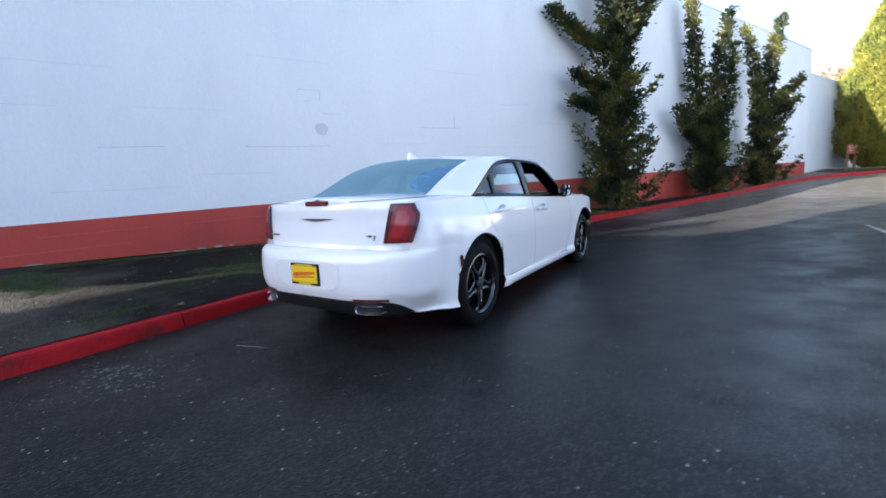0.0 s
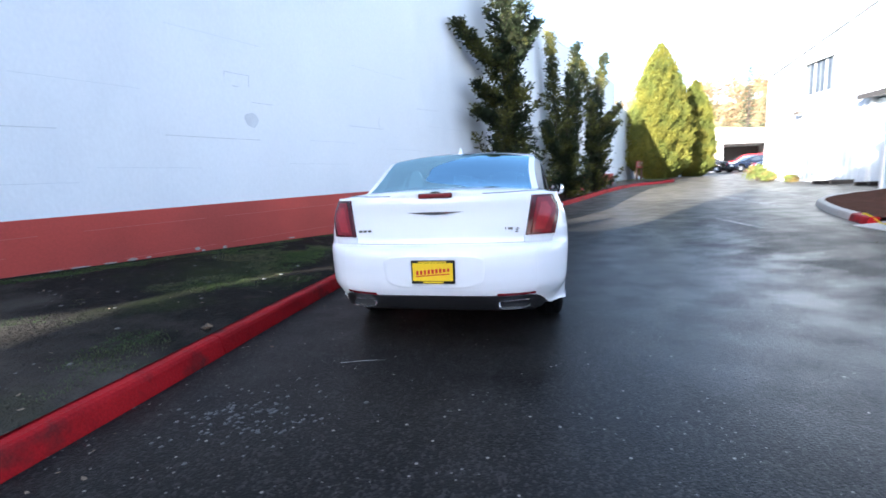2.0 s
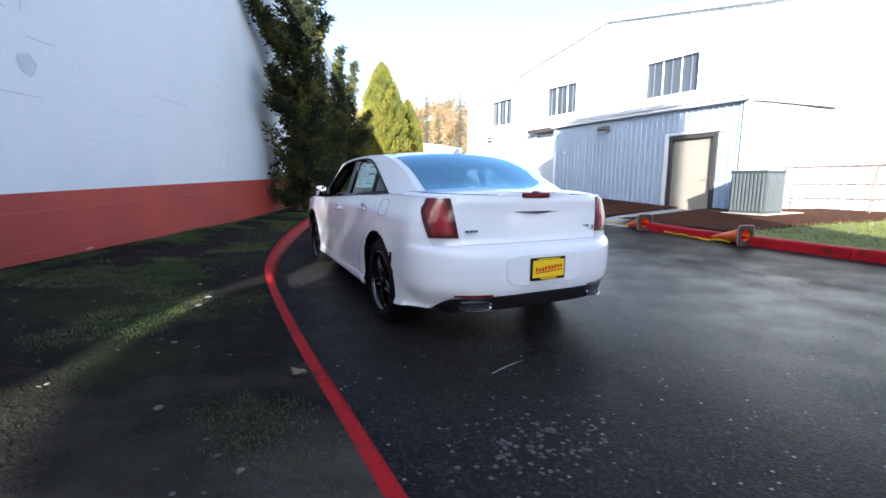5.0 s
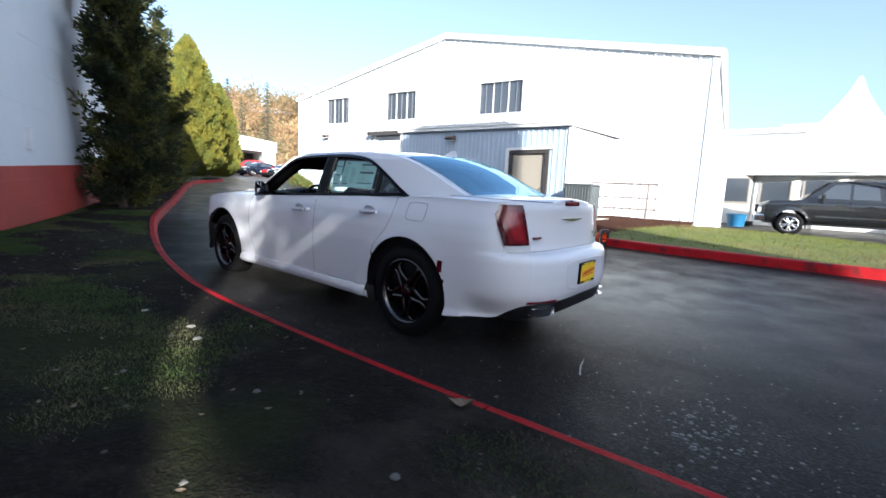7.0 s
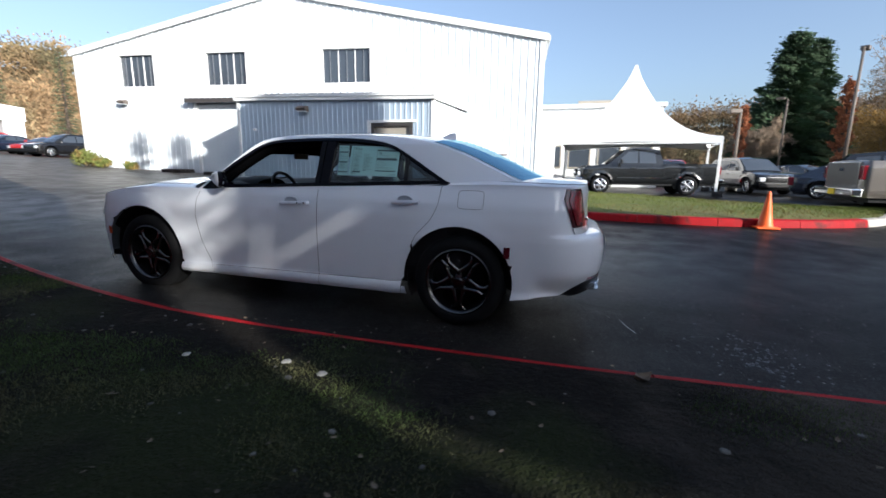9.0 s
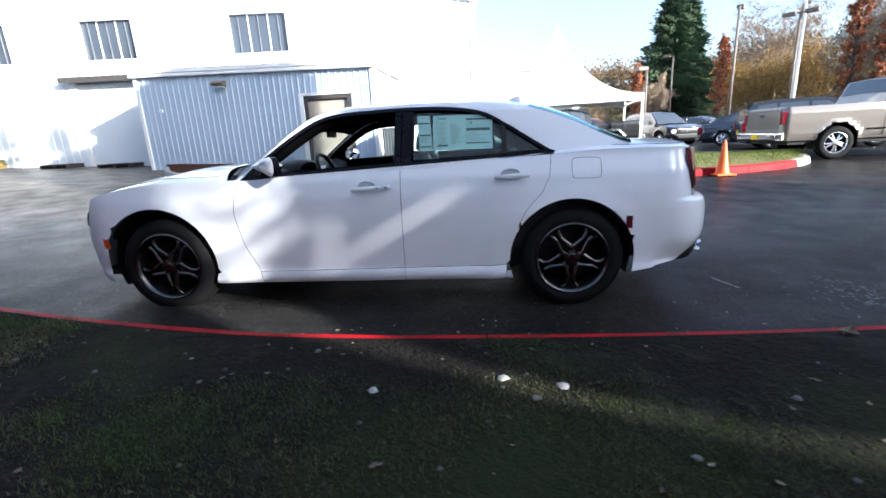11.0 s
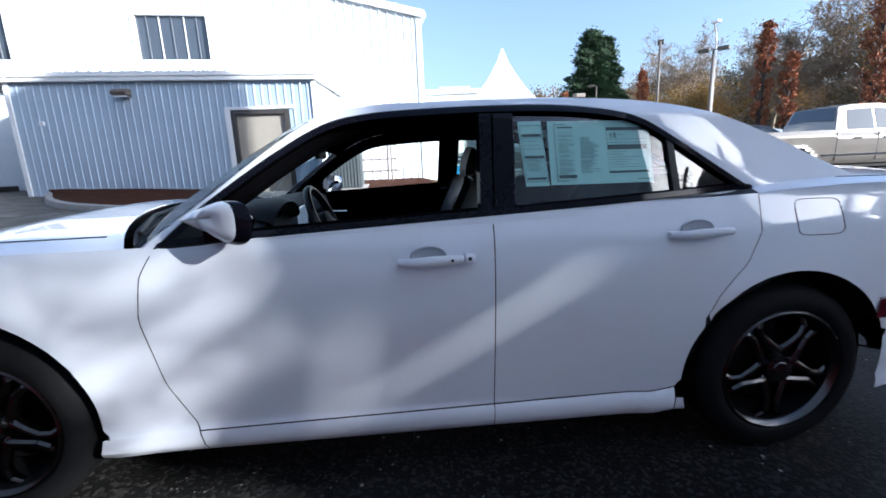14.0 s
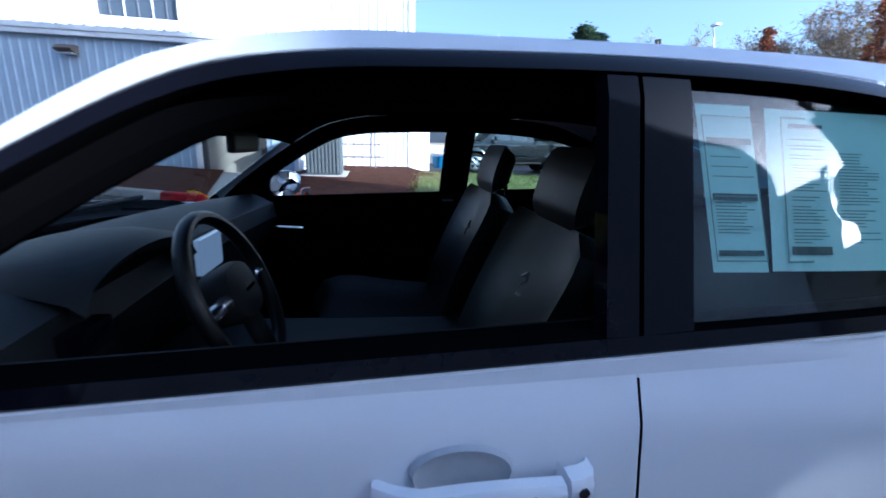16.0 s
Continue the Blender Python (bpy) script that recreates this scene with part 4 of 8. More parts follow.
for sgn in (-1, 1):
    bm = bmesh.new()
    loft(bm, top_rows(-0.34, 2.47, [sgn * u for u in (1, 0.985, 0.96, 0.93, 0.90)]))
    part("shoulder", bm, "black_trim", car, smooth=True)
    bm = bmesh.new()
    loft(bm, [[(x_, y_, z_ + 0.0015) for x_, y_, z_ in row] for row in top_rows(-0.60, 0.14, [sgn * u for u in (1, 0.985, 0.96, 0.93, 0.88, 0.80, 0.70)])])
    part("shoulder_skin", bm, "paint_white", car, smooth=True)

# greenhouse: side rings, roof, glass
def green_x(z, y=1.0):
    """Half width of the cabin; it narrows upwards and towards the tail."""
    return 0.892 - 0.32 * (z - 1.05) - 0.6 * max(0.0, z - 1.41) - 0.13 * smooth01((0.9 - y) / 1.3)


def side_curve(pts, step):
    return [(y, z) for y, z in spline(pts, step)]


RAIL = side_curve([(2.43, 0.965), (2.33, 1.040), (2.185, 1.150), (2.05, 1.255), (1.92, 1.350), (1.79, 1.420), (1.62, 1.459), (1.4, 1.469), (1.0, 1.478), (0.6, 1.469), (0.3, 1.428), (0.05, 1.350), (-0.2, 1.240), (-0.38, 1.160), (-0.52, 1.118)], 0.05)
DLO_TOP = side_curve([(2.36, 0.985), (2.24, 1.095), (2.07, 1.222), (1.93, 1.315), (1.795, 1.388), (1.65, 1.424), (1.45, 1.440), (1.15, 1.451), (0.85, 1.444), (0.62, 1.408), (0.45, 1.322), (0.25, 1.198), (0.10, 1.108)], 0.05)


def resample(line, n):
    ds = [0.0]
    for a, b in zip(line, line[1:]):
        ds.append(ds[-1] + math.hypot(b[0] - a[0], b[1] - a[1]))
    out = []
    for k in range(n):
        t = ds[-1] * k / (n - 1)
        i = max(j for j in range(len(ds)) if ds[j] <= t + 1e-9)
        i = min(i, len(line) - 2)
        f = (t - ds[i]) / max(1e-9, ds[i + 1] - ds[i])
        out.append((line[i][0] + (line[i + 1][0] - line[i][0]) * f, line[i][1] + (line[i + 1][1] - line[i][1]) * f))
    return out


def inset_loop(loop, d):
    """A closed loop moved inwards by d."""
    n = len(loop)
    area = sum(loop[i][0] * loop[(i + 1) % n][1] - loop[(i + 1) % n][0] * loop[i][1] for i in range(n))
    s = 1 if area > 0 else -1
    out = []
    for i in range(n):
        a, b = loop[i - 1], loop[(i + 1) % n]
        t = Vector((b[0] - a[0], b[1] - a[1]))
        t = t.normalized() if t.length > 1e-9 else Vector((1, 0))
        out.append((loop[i][0] - s * t.y * d, loop[i][1] + s * t.x * d))
    return out


def belt(y):
    return lerp_table(TOP_TAB, y)


NR = 64
up_r = resample(RAIL, NR)
up_d = resample(DLO_TOP, NR)
lo_r = [(-0.52 + (2.43 + 0.52) * k / 40, 0) for k in range(1, 40)]
lo_r = [(y, belt(y) - 0.03) for y, _ in lo_r]
lo_d = [(0.10 + (2.36 - 0.10) * k / 40, 0) for k in range(1, 40)]
lo_d = [(y, 1.108 + (0.985 - 1.108) * (y - 0.10) / 2.3 + 0.004) for y, _ in lo_d]
OUTER, DLO = up_r + lo_r, up_d + lo_d
FRAME = inset_loop(DLO, 0.028)


def on_side(side, y, z, o=0.0):
    return (side * (green_x(z, y) + o), y, z)


for side in (1, -1):
    bm = bmesh.new()
    loft(bm, [[on_side(side, *p) for p in OUTER], [on_side(side, p[0] + (q[0] - p[0]) * 0.9, p[1] + (q[1] - p[1]) * 0.9, 0.004) for p, q in zip(OUTER, DLO)], [on_side(side, *p) for p in DLO]], close=True)
    part("pillar_frame", bm, "paint_white", car, smooth=True)
    bm = bmesh.new()
    loft(bm, [[on_side(side, *p, 0.002) for p in DLO], [on_side(side, *p, 0.006) for p in inset_loop(DLO, 0.004)], [on_side(side, *p, 0.004) for p in inset_loop(DLO, 0.024)]], close=True)
    part("window_surround", bm, "black_gloss", car, "gloss black window surround", smooth=True)
    bm = bmesh.new()
    loft(bm, [[on_side(side, *p, 0.004) for p in inset_loop(DLO, 0.024)], [on_side(side, *p, -0.012) for p in FRAME], [on_side(side, *p, -0.05) for p in FRAME]], close=True)
    part("window_seal", bm, "headliner", car, "matt black rubber window seal", smooth=True)
    # inner trim round the openings
    bm = bmesh.new()
    loft(bm, [[on_side(side, *p, o) for p in inset_loop(DLO, d)[:NR]] for d, o in ((0.026, -0.048), (0.060, -0.060), (0.078, -0.085), (0.070, -0.14), (0.03, -0.16))])
    part("pillar_trim", bm, "headliner", car, smooth=True)
    # centre pillar and the divider of the quarter light
    bm = bmesh.new()
    loft(bm, [[on_side(side, y - 0.045 * (z - 1.05), z, o) for z in (1.066, 1.12, 1.21, 1.30, 1.39, 1.42)] for y, o in ((1.250, -0.02), (1.242, 0.002), (1.197, 0.004))])
    part("door_pillar", bm, "black_gloss", car, smooth=True)
    bm = bmesh.new()
    loft(bm, [[on_side(side, y - 0.045 * (z - 1.05), z, o) for z in (1.066, 1.12, 1.21, 1.30, 1.39, 1.42)] for y, o in ((1.190, 0.004), (1.115, 0.002), (1.105, -0.02))])
    part("door_pillar", bm, "black_gloss", car, smooth=True)
    bm = bmesh.new()
    loft(bm, [[on_side(side, y + 0.05 * (z - 1.09), z, o) for z in (1.08, 1.2, 1.3, 1.385)] for y, o in ((0.475, -0.02), (0.475, 0.0), (0.445, 0.0), (0.445, -0.02))])
    part("window_divider", bm, "black_trim", car)
    bm = bmesh.new()
    loft(bm, [[on_side(side, y - 0.045 * (z - 1.05), z, -0.012) for z in (1.066, 1.2, 1.3, 1.42)] for y in (1.16, 1.23)])
    part("pillar_core", bm, "headliner", car)
    # rear door glass and quarter light
    for a, b, nm in ((0.475, 1.12, "rear_door_glass"), (0.12, 0.45, "quarter_glass")):
        bm = bmesh.new()
        rows = []
        for k in range(13):
            y = a + (b - a) * k / 12
            zlo = 1.108 - 0.0535 * (y - 0.10) + 0.02
            zhi = max(zlo + 0.002, lerp_table(sorted(DLO_TOP), y) - 0.015)
            rows.append([on_side(side, y, zlo + (zhi - zlo) * j / 5, -0.014) for j in range(6)])
        loft(bm, rows)
        g_ob = part(nm, bm, "tint" if nm == "rear_door_glass" else "back_tint_soft", car, "tinted glass", smooth=True)
        g_ob.visible_shadow = False

roof_rows = []
for y, z in RAIL:
    if -0.53 < y < 2.45:
        roof_rows.append((y, z))


def across(y, z, bulge_y, bulge_z, us):
    x = green_x(z, y)
    return [(x * u, y + bulge_y * (1 - u * u), z + bulge_z * (1 - abs(u) ** 2.2)) for u in us]


UG = [-1, -0.97, -0.93, -0.88, -0.8, -0.65, -0.5, -0.3, -0.1, 0.1, 0.3, 0.5, 0.65, 0.8, 0.88, 0.93, 0.97, 1]
bm = bmesh.new()
loft(bm, [across(y, z, 0.10 * smooth01((y - 1.5) / 0.35) - 0.10 * smooth01((0.62 - y) / 0.4), 0.052, UG) for y, z in roof_rows if 0.285 <= y <= 1.84])
part("roof", bm, "paint_white", car, smooth=True)
for nm, lo, hi, us_glass, edge in (("windscreen", 1.80, 2.80, 0.95, 0.10), ("rear_window", -0.6, 0.33, 0.91, -0.10)):
    sel = [(y, z) for y, z in roof_rows if lo <= y <= hi]
    gl = [u for u in UG if abs(u) <= us_glass + 0.021]
    bm = bmesh.new()
    bow = lambda y: edge + (0.12 * smooth01((y - 1.8) / 0.63) if lo > 0 else 0.0)
    loft(bm, [across(y, z + 0.004, bow(y), 0.052, gl) for y, z in sel])
    g_ob = part(nm, bm, "clear" if lo > 0 else "back_tint", car, "clear windscreen" if lo > 0 else "tinted rear window", smooth=True)
    g_ob.visible_shadow = False
    for s in (-1, 1):
        bm = bmesh.new()
        loft(bm, [across(y, z, bow(y), 0.045, [s * u for u in ((1, 0.985, 0.966) if lo > 0 else (1, 0.97, 0.925))]) for y, z in sel])
        part("pillar_skin", bm, "paint_white", car, smooth=True)
# cowl and wipers
bm = bmesh.new()
loft(bm, [[(0.86 * u, y0 + bow_ * (1 - u * u), z0 + rise * (1 - abs(u) ** 2.2)) for u in UG[3:-3]] for y0, bow_, z0, rise in ((2.40, 0.22, 0.958, 0.052), (2.42, 0.25, 0.950, 0.055), (2.45, 0.28, 0.955, 0.075))])
part("cowl", bm, "black_trim", car)
for x0 in (-0.62, 0.05):
    bm = bmesh.new()
    tube(bm, [(x0, 2.64 - 0.2 * x0 * x0, 1.0), (x0 + 0.25, 2.67 - 0.25 * (x0 + 0.25) ** 2, 1.035), (x0 + 0.58, 2.66 - 0.26 * (x0 + 0.58) ** 2, 1.05)], 0.010, 6)
    part("wiper", bm, "black_trim", car)

# inner dark tub so that gaps and openings show the cabin
tub = bmesh.new()
rows = []
for y in (-0.62, -0.3, 0.1, 0.6, 1.2, 1.8, 2.4, 2.75):
    t = belt(y) - 0.02
    k = 0.80 if y < -0.2 else 1.0
    rows.append([(x * k, y, z) for x, z in ((-0.82, t), (-0.87, t - 0.25), (-0.86, 0.45), (-0.80, 0.30), (0.80, 0.30), (0.86, 0.45), (0.87, t - 0.25), (0.82, t))])
loft(tub, rows)
part("cabin_tub", tub, "dash", car)
bm = bmesh.new()
loft(bm, [across(y, z - 0.035, 0, 0.03, [u * 0.95 for u in UG]) for y, z in roof_rows if 0.3 <= y <= 2.0])
part("headliner", bm, "headliner", car, smooth=True)
part("bulkhead", boxed(-0.66, 0.66, -0.62, -0.60, 0.30, 1.03), "dash", car)
part("firewall", boxed(-0.82, 0.82, 2.74, 2.75, 0.28, 0.95), "dash", car)
part("parcel_shelf", boxed(-0.78, 0.78, -0.45, 0.12, 1.02, 1.05), "headliner", car)
part("engine_floor", boxed(-0.75, 0.75, 2.75, 3.7, 0.25, 0.3), "black_trim", car)

# wheel housings
for cy, cz in AXLES:
    for side in (1, -1):
        bm = bmesh.new()
        loft(bm, [[(side * (x - (0.07 if x > 0.8 and math.sin(t) < 0.45 else 0.0)), cy + ARCH_R * 1.005 * math.cos(t), cz + ARCH_R * 1.005 * math.sin(t)) for t in (radians(a) for a in range(-25, 206, 7))] for x in (0.918, 0.90, 0.55)])
        part("wheel_housing", bm, "black_trim", car, smooth=True)
        bm = bmesh.new()
        loft(bm, [[(side * 0.55, cy + r_ * math.cos(t), cz + r_ * math.sin(t)) for t in (radians(a) for a in range(-25, 206, 7))] for r_ in (0.02, ARCH_R * 1.005)])
        part("wheel_housing", bm, "black_trim", car)


def wheel(parent, x, y, z, side, r, rim_r, width, spokes="y", rim_mat="rim"):
    """A wheel with its tyre, rim, forked spokes, hub cap and disc."""
    # local: -y points outwards
    m = Matrix.Translation((x, y, z)) @ Matrix.Rotation(math.pi / 2 if side > 0 else -math.pi / 2, 4, "Z")
    top = empty("wheel", m, "", "")
    top.parent = parent
    for key in ("label", "category"):
        if key in top:
            del top[key]
    seg = 48
    h = width / 2

    def turned(prof, name, mat, seg=seg, smooth=True, parent_=top):
        b = bmesh.new()
        loft(b, [[(rr * math.cos(2 * math.pi * k / seg), yy, rr * math.sin(2 * math.pi * k / seg)) for k in range(seg)] for yy, rr in prof], close=True)
        return part(name, b, mat, parent_, smooth=smooth)

    turned([(-h + 0.03, rim_r - 0.004), (-h + 0.006, rim_r + 0.012), (-h, rim_r + 0.03), (-h + 0.002, r - 0.055), (-h + 0.012, r - 0.028), (-h + 0.03, r - 0.008), (-h + 0.05, r), (-0.03, r), (-0.028, r - 0.007), (-0.02, r - 0.007), (-0.018, r), (0.018, r), (0.02, r - 0.007), (0.028, r - 0.007), (0.03, r), (h - 0.05, r), (h - 0.02, r - 0.01), (h, r - 0.05), (h, rim_r)], "tyre", "rubber")
    turned([(-h + 0.035, rim_r - 0.004), (-h + 0.012, rim_r + 0.004), (-h + 0.008, rim_r - 0.006), (-h + 0.02, rim_r - 0.020), (-h + 0.03, rim_r - 0.024)], "rim", rim_mat)
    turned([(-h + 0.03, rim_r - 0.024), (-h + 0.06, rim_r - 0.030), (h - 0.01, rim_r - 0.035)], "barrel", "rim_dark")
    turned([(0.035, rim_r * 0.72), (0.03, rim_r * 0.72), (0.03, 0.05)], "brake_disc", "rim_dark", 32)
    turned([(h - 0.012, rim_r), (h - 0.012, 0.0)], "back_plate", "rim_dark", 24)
    face = -h + 0.03

    def bar(b, p, q, w0, w1, d0=0.0, d1=0.0):
        """A tapered bar in the wheel's plane with a raised ridge."""
        a, c = Vector(p), Vector(q)
        t = (c - a).normalized()
        n = Vector((-t.y, t.x))
        rows = []
        for o, w, d in ((a, w0, d0), (c, w1, d1)):
            rows.append([(o.x + n.x * s * w, face + d + e, o.y + n.y * s * w) for s, e in ((-1, 0.03), (-1, 0.008), (-0.35, 0.0), (0.35, 0.0), (1, 0.008), (1, 0.03))])
        loft(b, rows, close=True, cap=True)

    if spokes == "y":
        for k in range(5):
            b = bmesh.new()
            t = 2 * math.pi * (k + 0.25) / 5
            pol = lambda rr, tt: (rr * math.cos(tt), rr * math.sin(tt))
            bar(b, pol(0.035, t), pol(rim_r * 0.36, t), 0.026, 0.020, 0.014, 0.004)
            for s in (-1, 1):
                way = [(0.30, 0.05, 0.018, 0.004), (0.46, 0.38, 0.0155, 0.0), (0.64, 0.52, 0.0145, 0.0), (0.80, 0.50, 0.0145, 0.003), (0.985, 0.36, 0.017, 0.014)]
                for (r0, a0, w0, d0), (r1, a1, w1, d1) in zip(way, way[1:]):
                    bar(b, pol(rim_r * r0, t + s * a0), pol(rim_r * r1, t + s * a1), w0, w1, d0, d1)
            part("spoke", b, rim_mat, top)
    else:
        for k in range(10):
            b = bmesh.new()
            t = 2 * math.pi * (k + (0.18 if k % 2 else -0.18)) / 10
            bar(b, (0.04 * math.cos(t), 0.04 * math.sin(t)), (rim_r * 0.98 * math.cos(t), rim_r * 0.98 * math.sin(t)), 0.024, 0.020, 0.0, 0.015)
            part("spoke", b, rim_mat, top)
    turned([(face + 0.03, 0.062), (face - 0.004, 0.058), (face - 0.008, 0.034), (face - 0.012, 0.030), (face - 0.013, 0.0)], "hub_cap", rim_mat, 24)
    for k in range(5):
        t = 2 * math.pi * (k + 0.75) / 5
        b = bmesh.new()
        tube(b, [(0.05 * math.cos(t), face + 0.02, 0.05 * math.sin(t)), (0.05 * math.cos(t), face - 0.008, 0.05 * math.sin(t))], 0.009, 6)
        part("wheel_nut", b, "rim_dark", top)
    return top


for cy, _ in AXLES:
    for side in (1, -1):
        wheel(car, side * 0.815, cy + (-0.025 if cy else -0.012), 0.352 if cy else 0.366, side, 0.362, 0.258, 0.235)

# ---- sedan: lights, plate, trim ----
def col_at(f):
    """A column of the plan outline at a broken index."""
    i = max(0, min(len(cols) - 2, int(f)))
    t = f - i
    return tuple(a + (b - a) * t for a, b in zip(cols[i], cols[i + 1]))


def skin(f, z, out=0.0, side=1):
    c = col_at(f)
    zb, zt = lerp_table(BOT_TAB, c[1]), lerp_table(TOP_TAB, c[1])
    if c[3] < 0:
        zb += 0.105 * smooth01((abs(c[3]) - 0.5) / 0.42)
    p = body_point(c, (z - zb) / (zt - zb), out)
    return (p.x * side, p.y, p.z)


def col_of_x(x, z):
    """Broken index on the rear face at which the skin lies x from the middle."""
    lo, hi = 0.0, 20.0
    for _ in range(40):
        mid = (lo + hi) / 2
        if skin(mid, z)[0] < x:
            lo = mid
        else:
            hi = mid
    return lo


def rear_patch(name, mat, parent, side, x0, x1, z0, z1, out, nx=8, nz=8, rim=0.012, label="", slant=0.0, cut=0.0):
    """A lamp or panel that follows the rear skin; x0, x1: distances from the middle."""
    bm2 = bmesh.new()
    rows = []
    for j in range(-1, nz + 2):
        z = z0 + (z1 - z0) * max(0, min(nz, j)) / nz
        row = []
        for i in range(-1, nx + 2):
            t = max(0, min(nx, i)) / nx
            a = x0 + slant * (z - z0) / (z1 - z0)
            f0, f1 = col_of_x(a, z), (col_of_x(x1, z) if x1 < 0.9 else x1 - 1.1 + 2.4 * (z - z0) / (z1 - z0) * min(1.0, (z1 - z0) / 0.2))
            f1 -= cut * smooth01((z - z0) / (z1 - z0) * 3.2 - 2.2)
            edge = i in (-1, nx + 1) or j in (-1, nz + 1)
            row.append(skin(f0 + (f1 - f0) * t, z, -rim if edge else out, side))
        rows.append(row)
    loft(bm2, rows)
    return part(name, bm2, mat, parent, label, smooth=True)


F_OUT = next(i for i, c in enumerate(cols) if c[1] > -0.84 and c[0] > 0.5)
for side in (1, -1):
    lamp = rear_patch("tail_light", "red_lens_dark", car, side, 0.632, F_OUT, 0.836, 1.112, 0.016, label="dark red wraparound tail light", slant=0.045, cut=1.3)
    rear_patch("lens", "red_lens", lamp, side, 0.662, F_OUT - 0.8, 0.850, 1.096, 0.022, label="bright red inner lens", slant=0.043, cut=1.3)
    rear_patch("inner_lens", "red_glow", lamp, side, 0.682, F_OUT - 1.7, 0.872, 1.062, 0.024, label="brighter red light guide", slant=0.045, cut=1.2)
    rear_patch("reversing_lens", "clear_lens", lamp, side, 0.622, F_OUT - 0.6, 0.784, 0.832, 0.015, nz=3, label="clear lower strip")
    rear_patch("reflector", "red_lens", car, side, 0.44, 0.70, 0.428, 0.446, 0.004, nz=2, label="slim red reflector")
    # side markers
    for f_y, z0, z1, mat in ((-0.40, 0.58, 0.68, "red_lens_dark"), (3.47, 0.50, 0.59, "amber")):
        f = min(range(len(cols)), key=lambda i: abs(cols[i][1] - f_y) + (0 if cols[i][0] > 0.5 else 9))
        bm = bmesh.new()
        loft(bm, [[skin(f + df, z, o, side) for df in (-0.5, -0.35, 0.35, 0.5)] for z, o in ((z0, -0.01), (z0 + 0.01, 0.006), (z1 - 0.01, 0.006), (z1, -0.01))])
        part("side_marker", bm, mat, car, smooth=True)
    # exhaust tips
    tip = bmesh.new()
    rows = []
    for y, k in ((-0.92, 0.90), (-1.062, 1.0), (-1.070, 0.95), (-1.060, 0.86), (-0.97, 0.8)):
        rows.append([(side * 0.555 + 0.112 * k * math.copysign(abs(math.cos(t)) ** 0.5, math.cos(t)), y + 0.11 * max(0.0, side * math.cos(t)) * 0.9, 0.366 + 0.032 * k * math.copysign(abs(math.sin(t)) ** 0.6, math.sin(t))) for t in (2 * math.pi * q / 28 for q in range(28))])
    loft(tip, rows, close=True)
    part("exhaust_tip", tip, "alloy", car, "chrome oval exhaust tip", smooth=True)
    part("exhaust_core", boxed(side * 0.555 - 0.075, side * 0.555 + 0.06, -0.985, -0.8, 0.344, 0.388), "rim_dark", car)

# high brake light, emblem, badges on the boot lid
f0 = skin(0.0, 1.05)
brk = part("brake_light", boxed(-0.125, 0.125, f0[1] - 0.006, f0[1] + 0.05, 1.112, 1.150, bevel=0.01), "red_lens_dark", car, "dark red high brake light")
part("lens", boxed(-0.11, 0.11, f0[1] - 0.009, f0[1], 1.119, 1.143), "red_lens", brk)
yb = skin(0.0, 1.0)[1]
bm = bmesh.new()
for side in (1, -1):
    loft(bm, [[(side * x, yb - o, 1.005 + h) for x, h, o in ((0.0, t, 0.012), (0.05, t * 0.9, 0.014), (0.13, t * 0.5 + 0.004, 0.010), (0.21, 0.007, 0.004))] for t in (-0.011, -0.004, 0.004, 0.011)])
part("emblem", bm, "chrome", car, "slim winged chrome emblem", smooth=True)
part("emblem_core", boxed(-0.035, 0.035, yb - 0.018, yb - 0.012, 1.000, 1.010, bevel=0.003), "ink", car)
for k in range(3):
    part("badge", boxed(0.425 + k * 0.044, 0.458 + k * 0.044, yb + 0.008, yb + 0.02, 0.876, 0.893), "chrome", car)
bm = bmesh.new()
tube(bm, [(0.592, yb + 0.001, 0.884), (0.576, yb - 0.001, 0.889), (0.570, yb - 0.001, 0.879), (0.585, yb - 0.001, 0.871), (0.582, yb - 0.001, 0.861), (0.564, yb - 0.001, 0.863)], 0.0042, 6)
part("badge", bm, "ink", car)
for k in range(3):
    part("badge", boxed(-0.60 + k * 0.036, -0.572 + k * 0.036, yb + 0.002, yb + 0.03, 0.874, 0.890), "chrome", car)

# plate recess and plate
yr = skin(0.0, 0.60)[1]
bm = bmesh.new()
loft(bm, [[(0.36 * k * math.copysign(abs(math.cos(t)) ** 0.35, math.cos(t)) * (1.0 + 0.10 * math.sin(t)), yr - 0.004 + d, 0.605 + 0.115 * k * math.copysign(abs(math.sin(t)) ** 0.45, math.sin(t))) for t in (2 * math.pi * q / 40 for q in range(40))] for k, d in ((1.0, 0.006), (0.97, 0.0025), (0.93, 0.002), (0.90, 0.002), (0.3, 0.002), (0.02, 0.002))], close=True)
part("plate_recess", bm, "paint_white", car, smooth=True)
plate = part("number_plate", boxed(-0.155, 0.155, yr - 0.018, yr + 0.008, 0.525, 0.690, bevel=0.004), "black_trim", car, "yellow dealer plate in a black frame")
part("plate_face", boxed(-0.143, 0.143, yr - 0.021, yr - 0.018, 0.546, 0.672), "plate_yellow", plate)
for x0, x1, z0, z1 in ((-0.10, 0.10, 0.676, 0.684), (-0.07, 0.075, 0.530, 0.541)):
    part("frame_print", boxed(x0, x1, yr - 0.021, yr - 0.0181, z0, z1), "plate_yellow", plate)
rnd = random.Random(5)
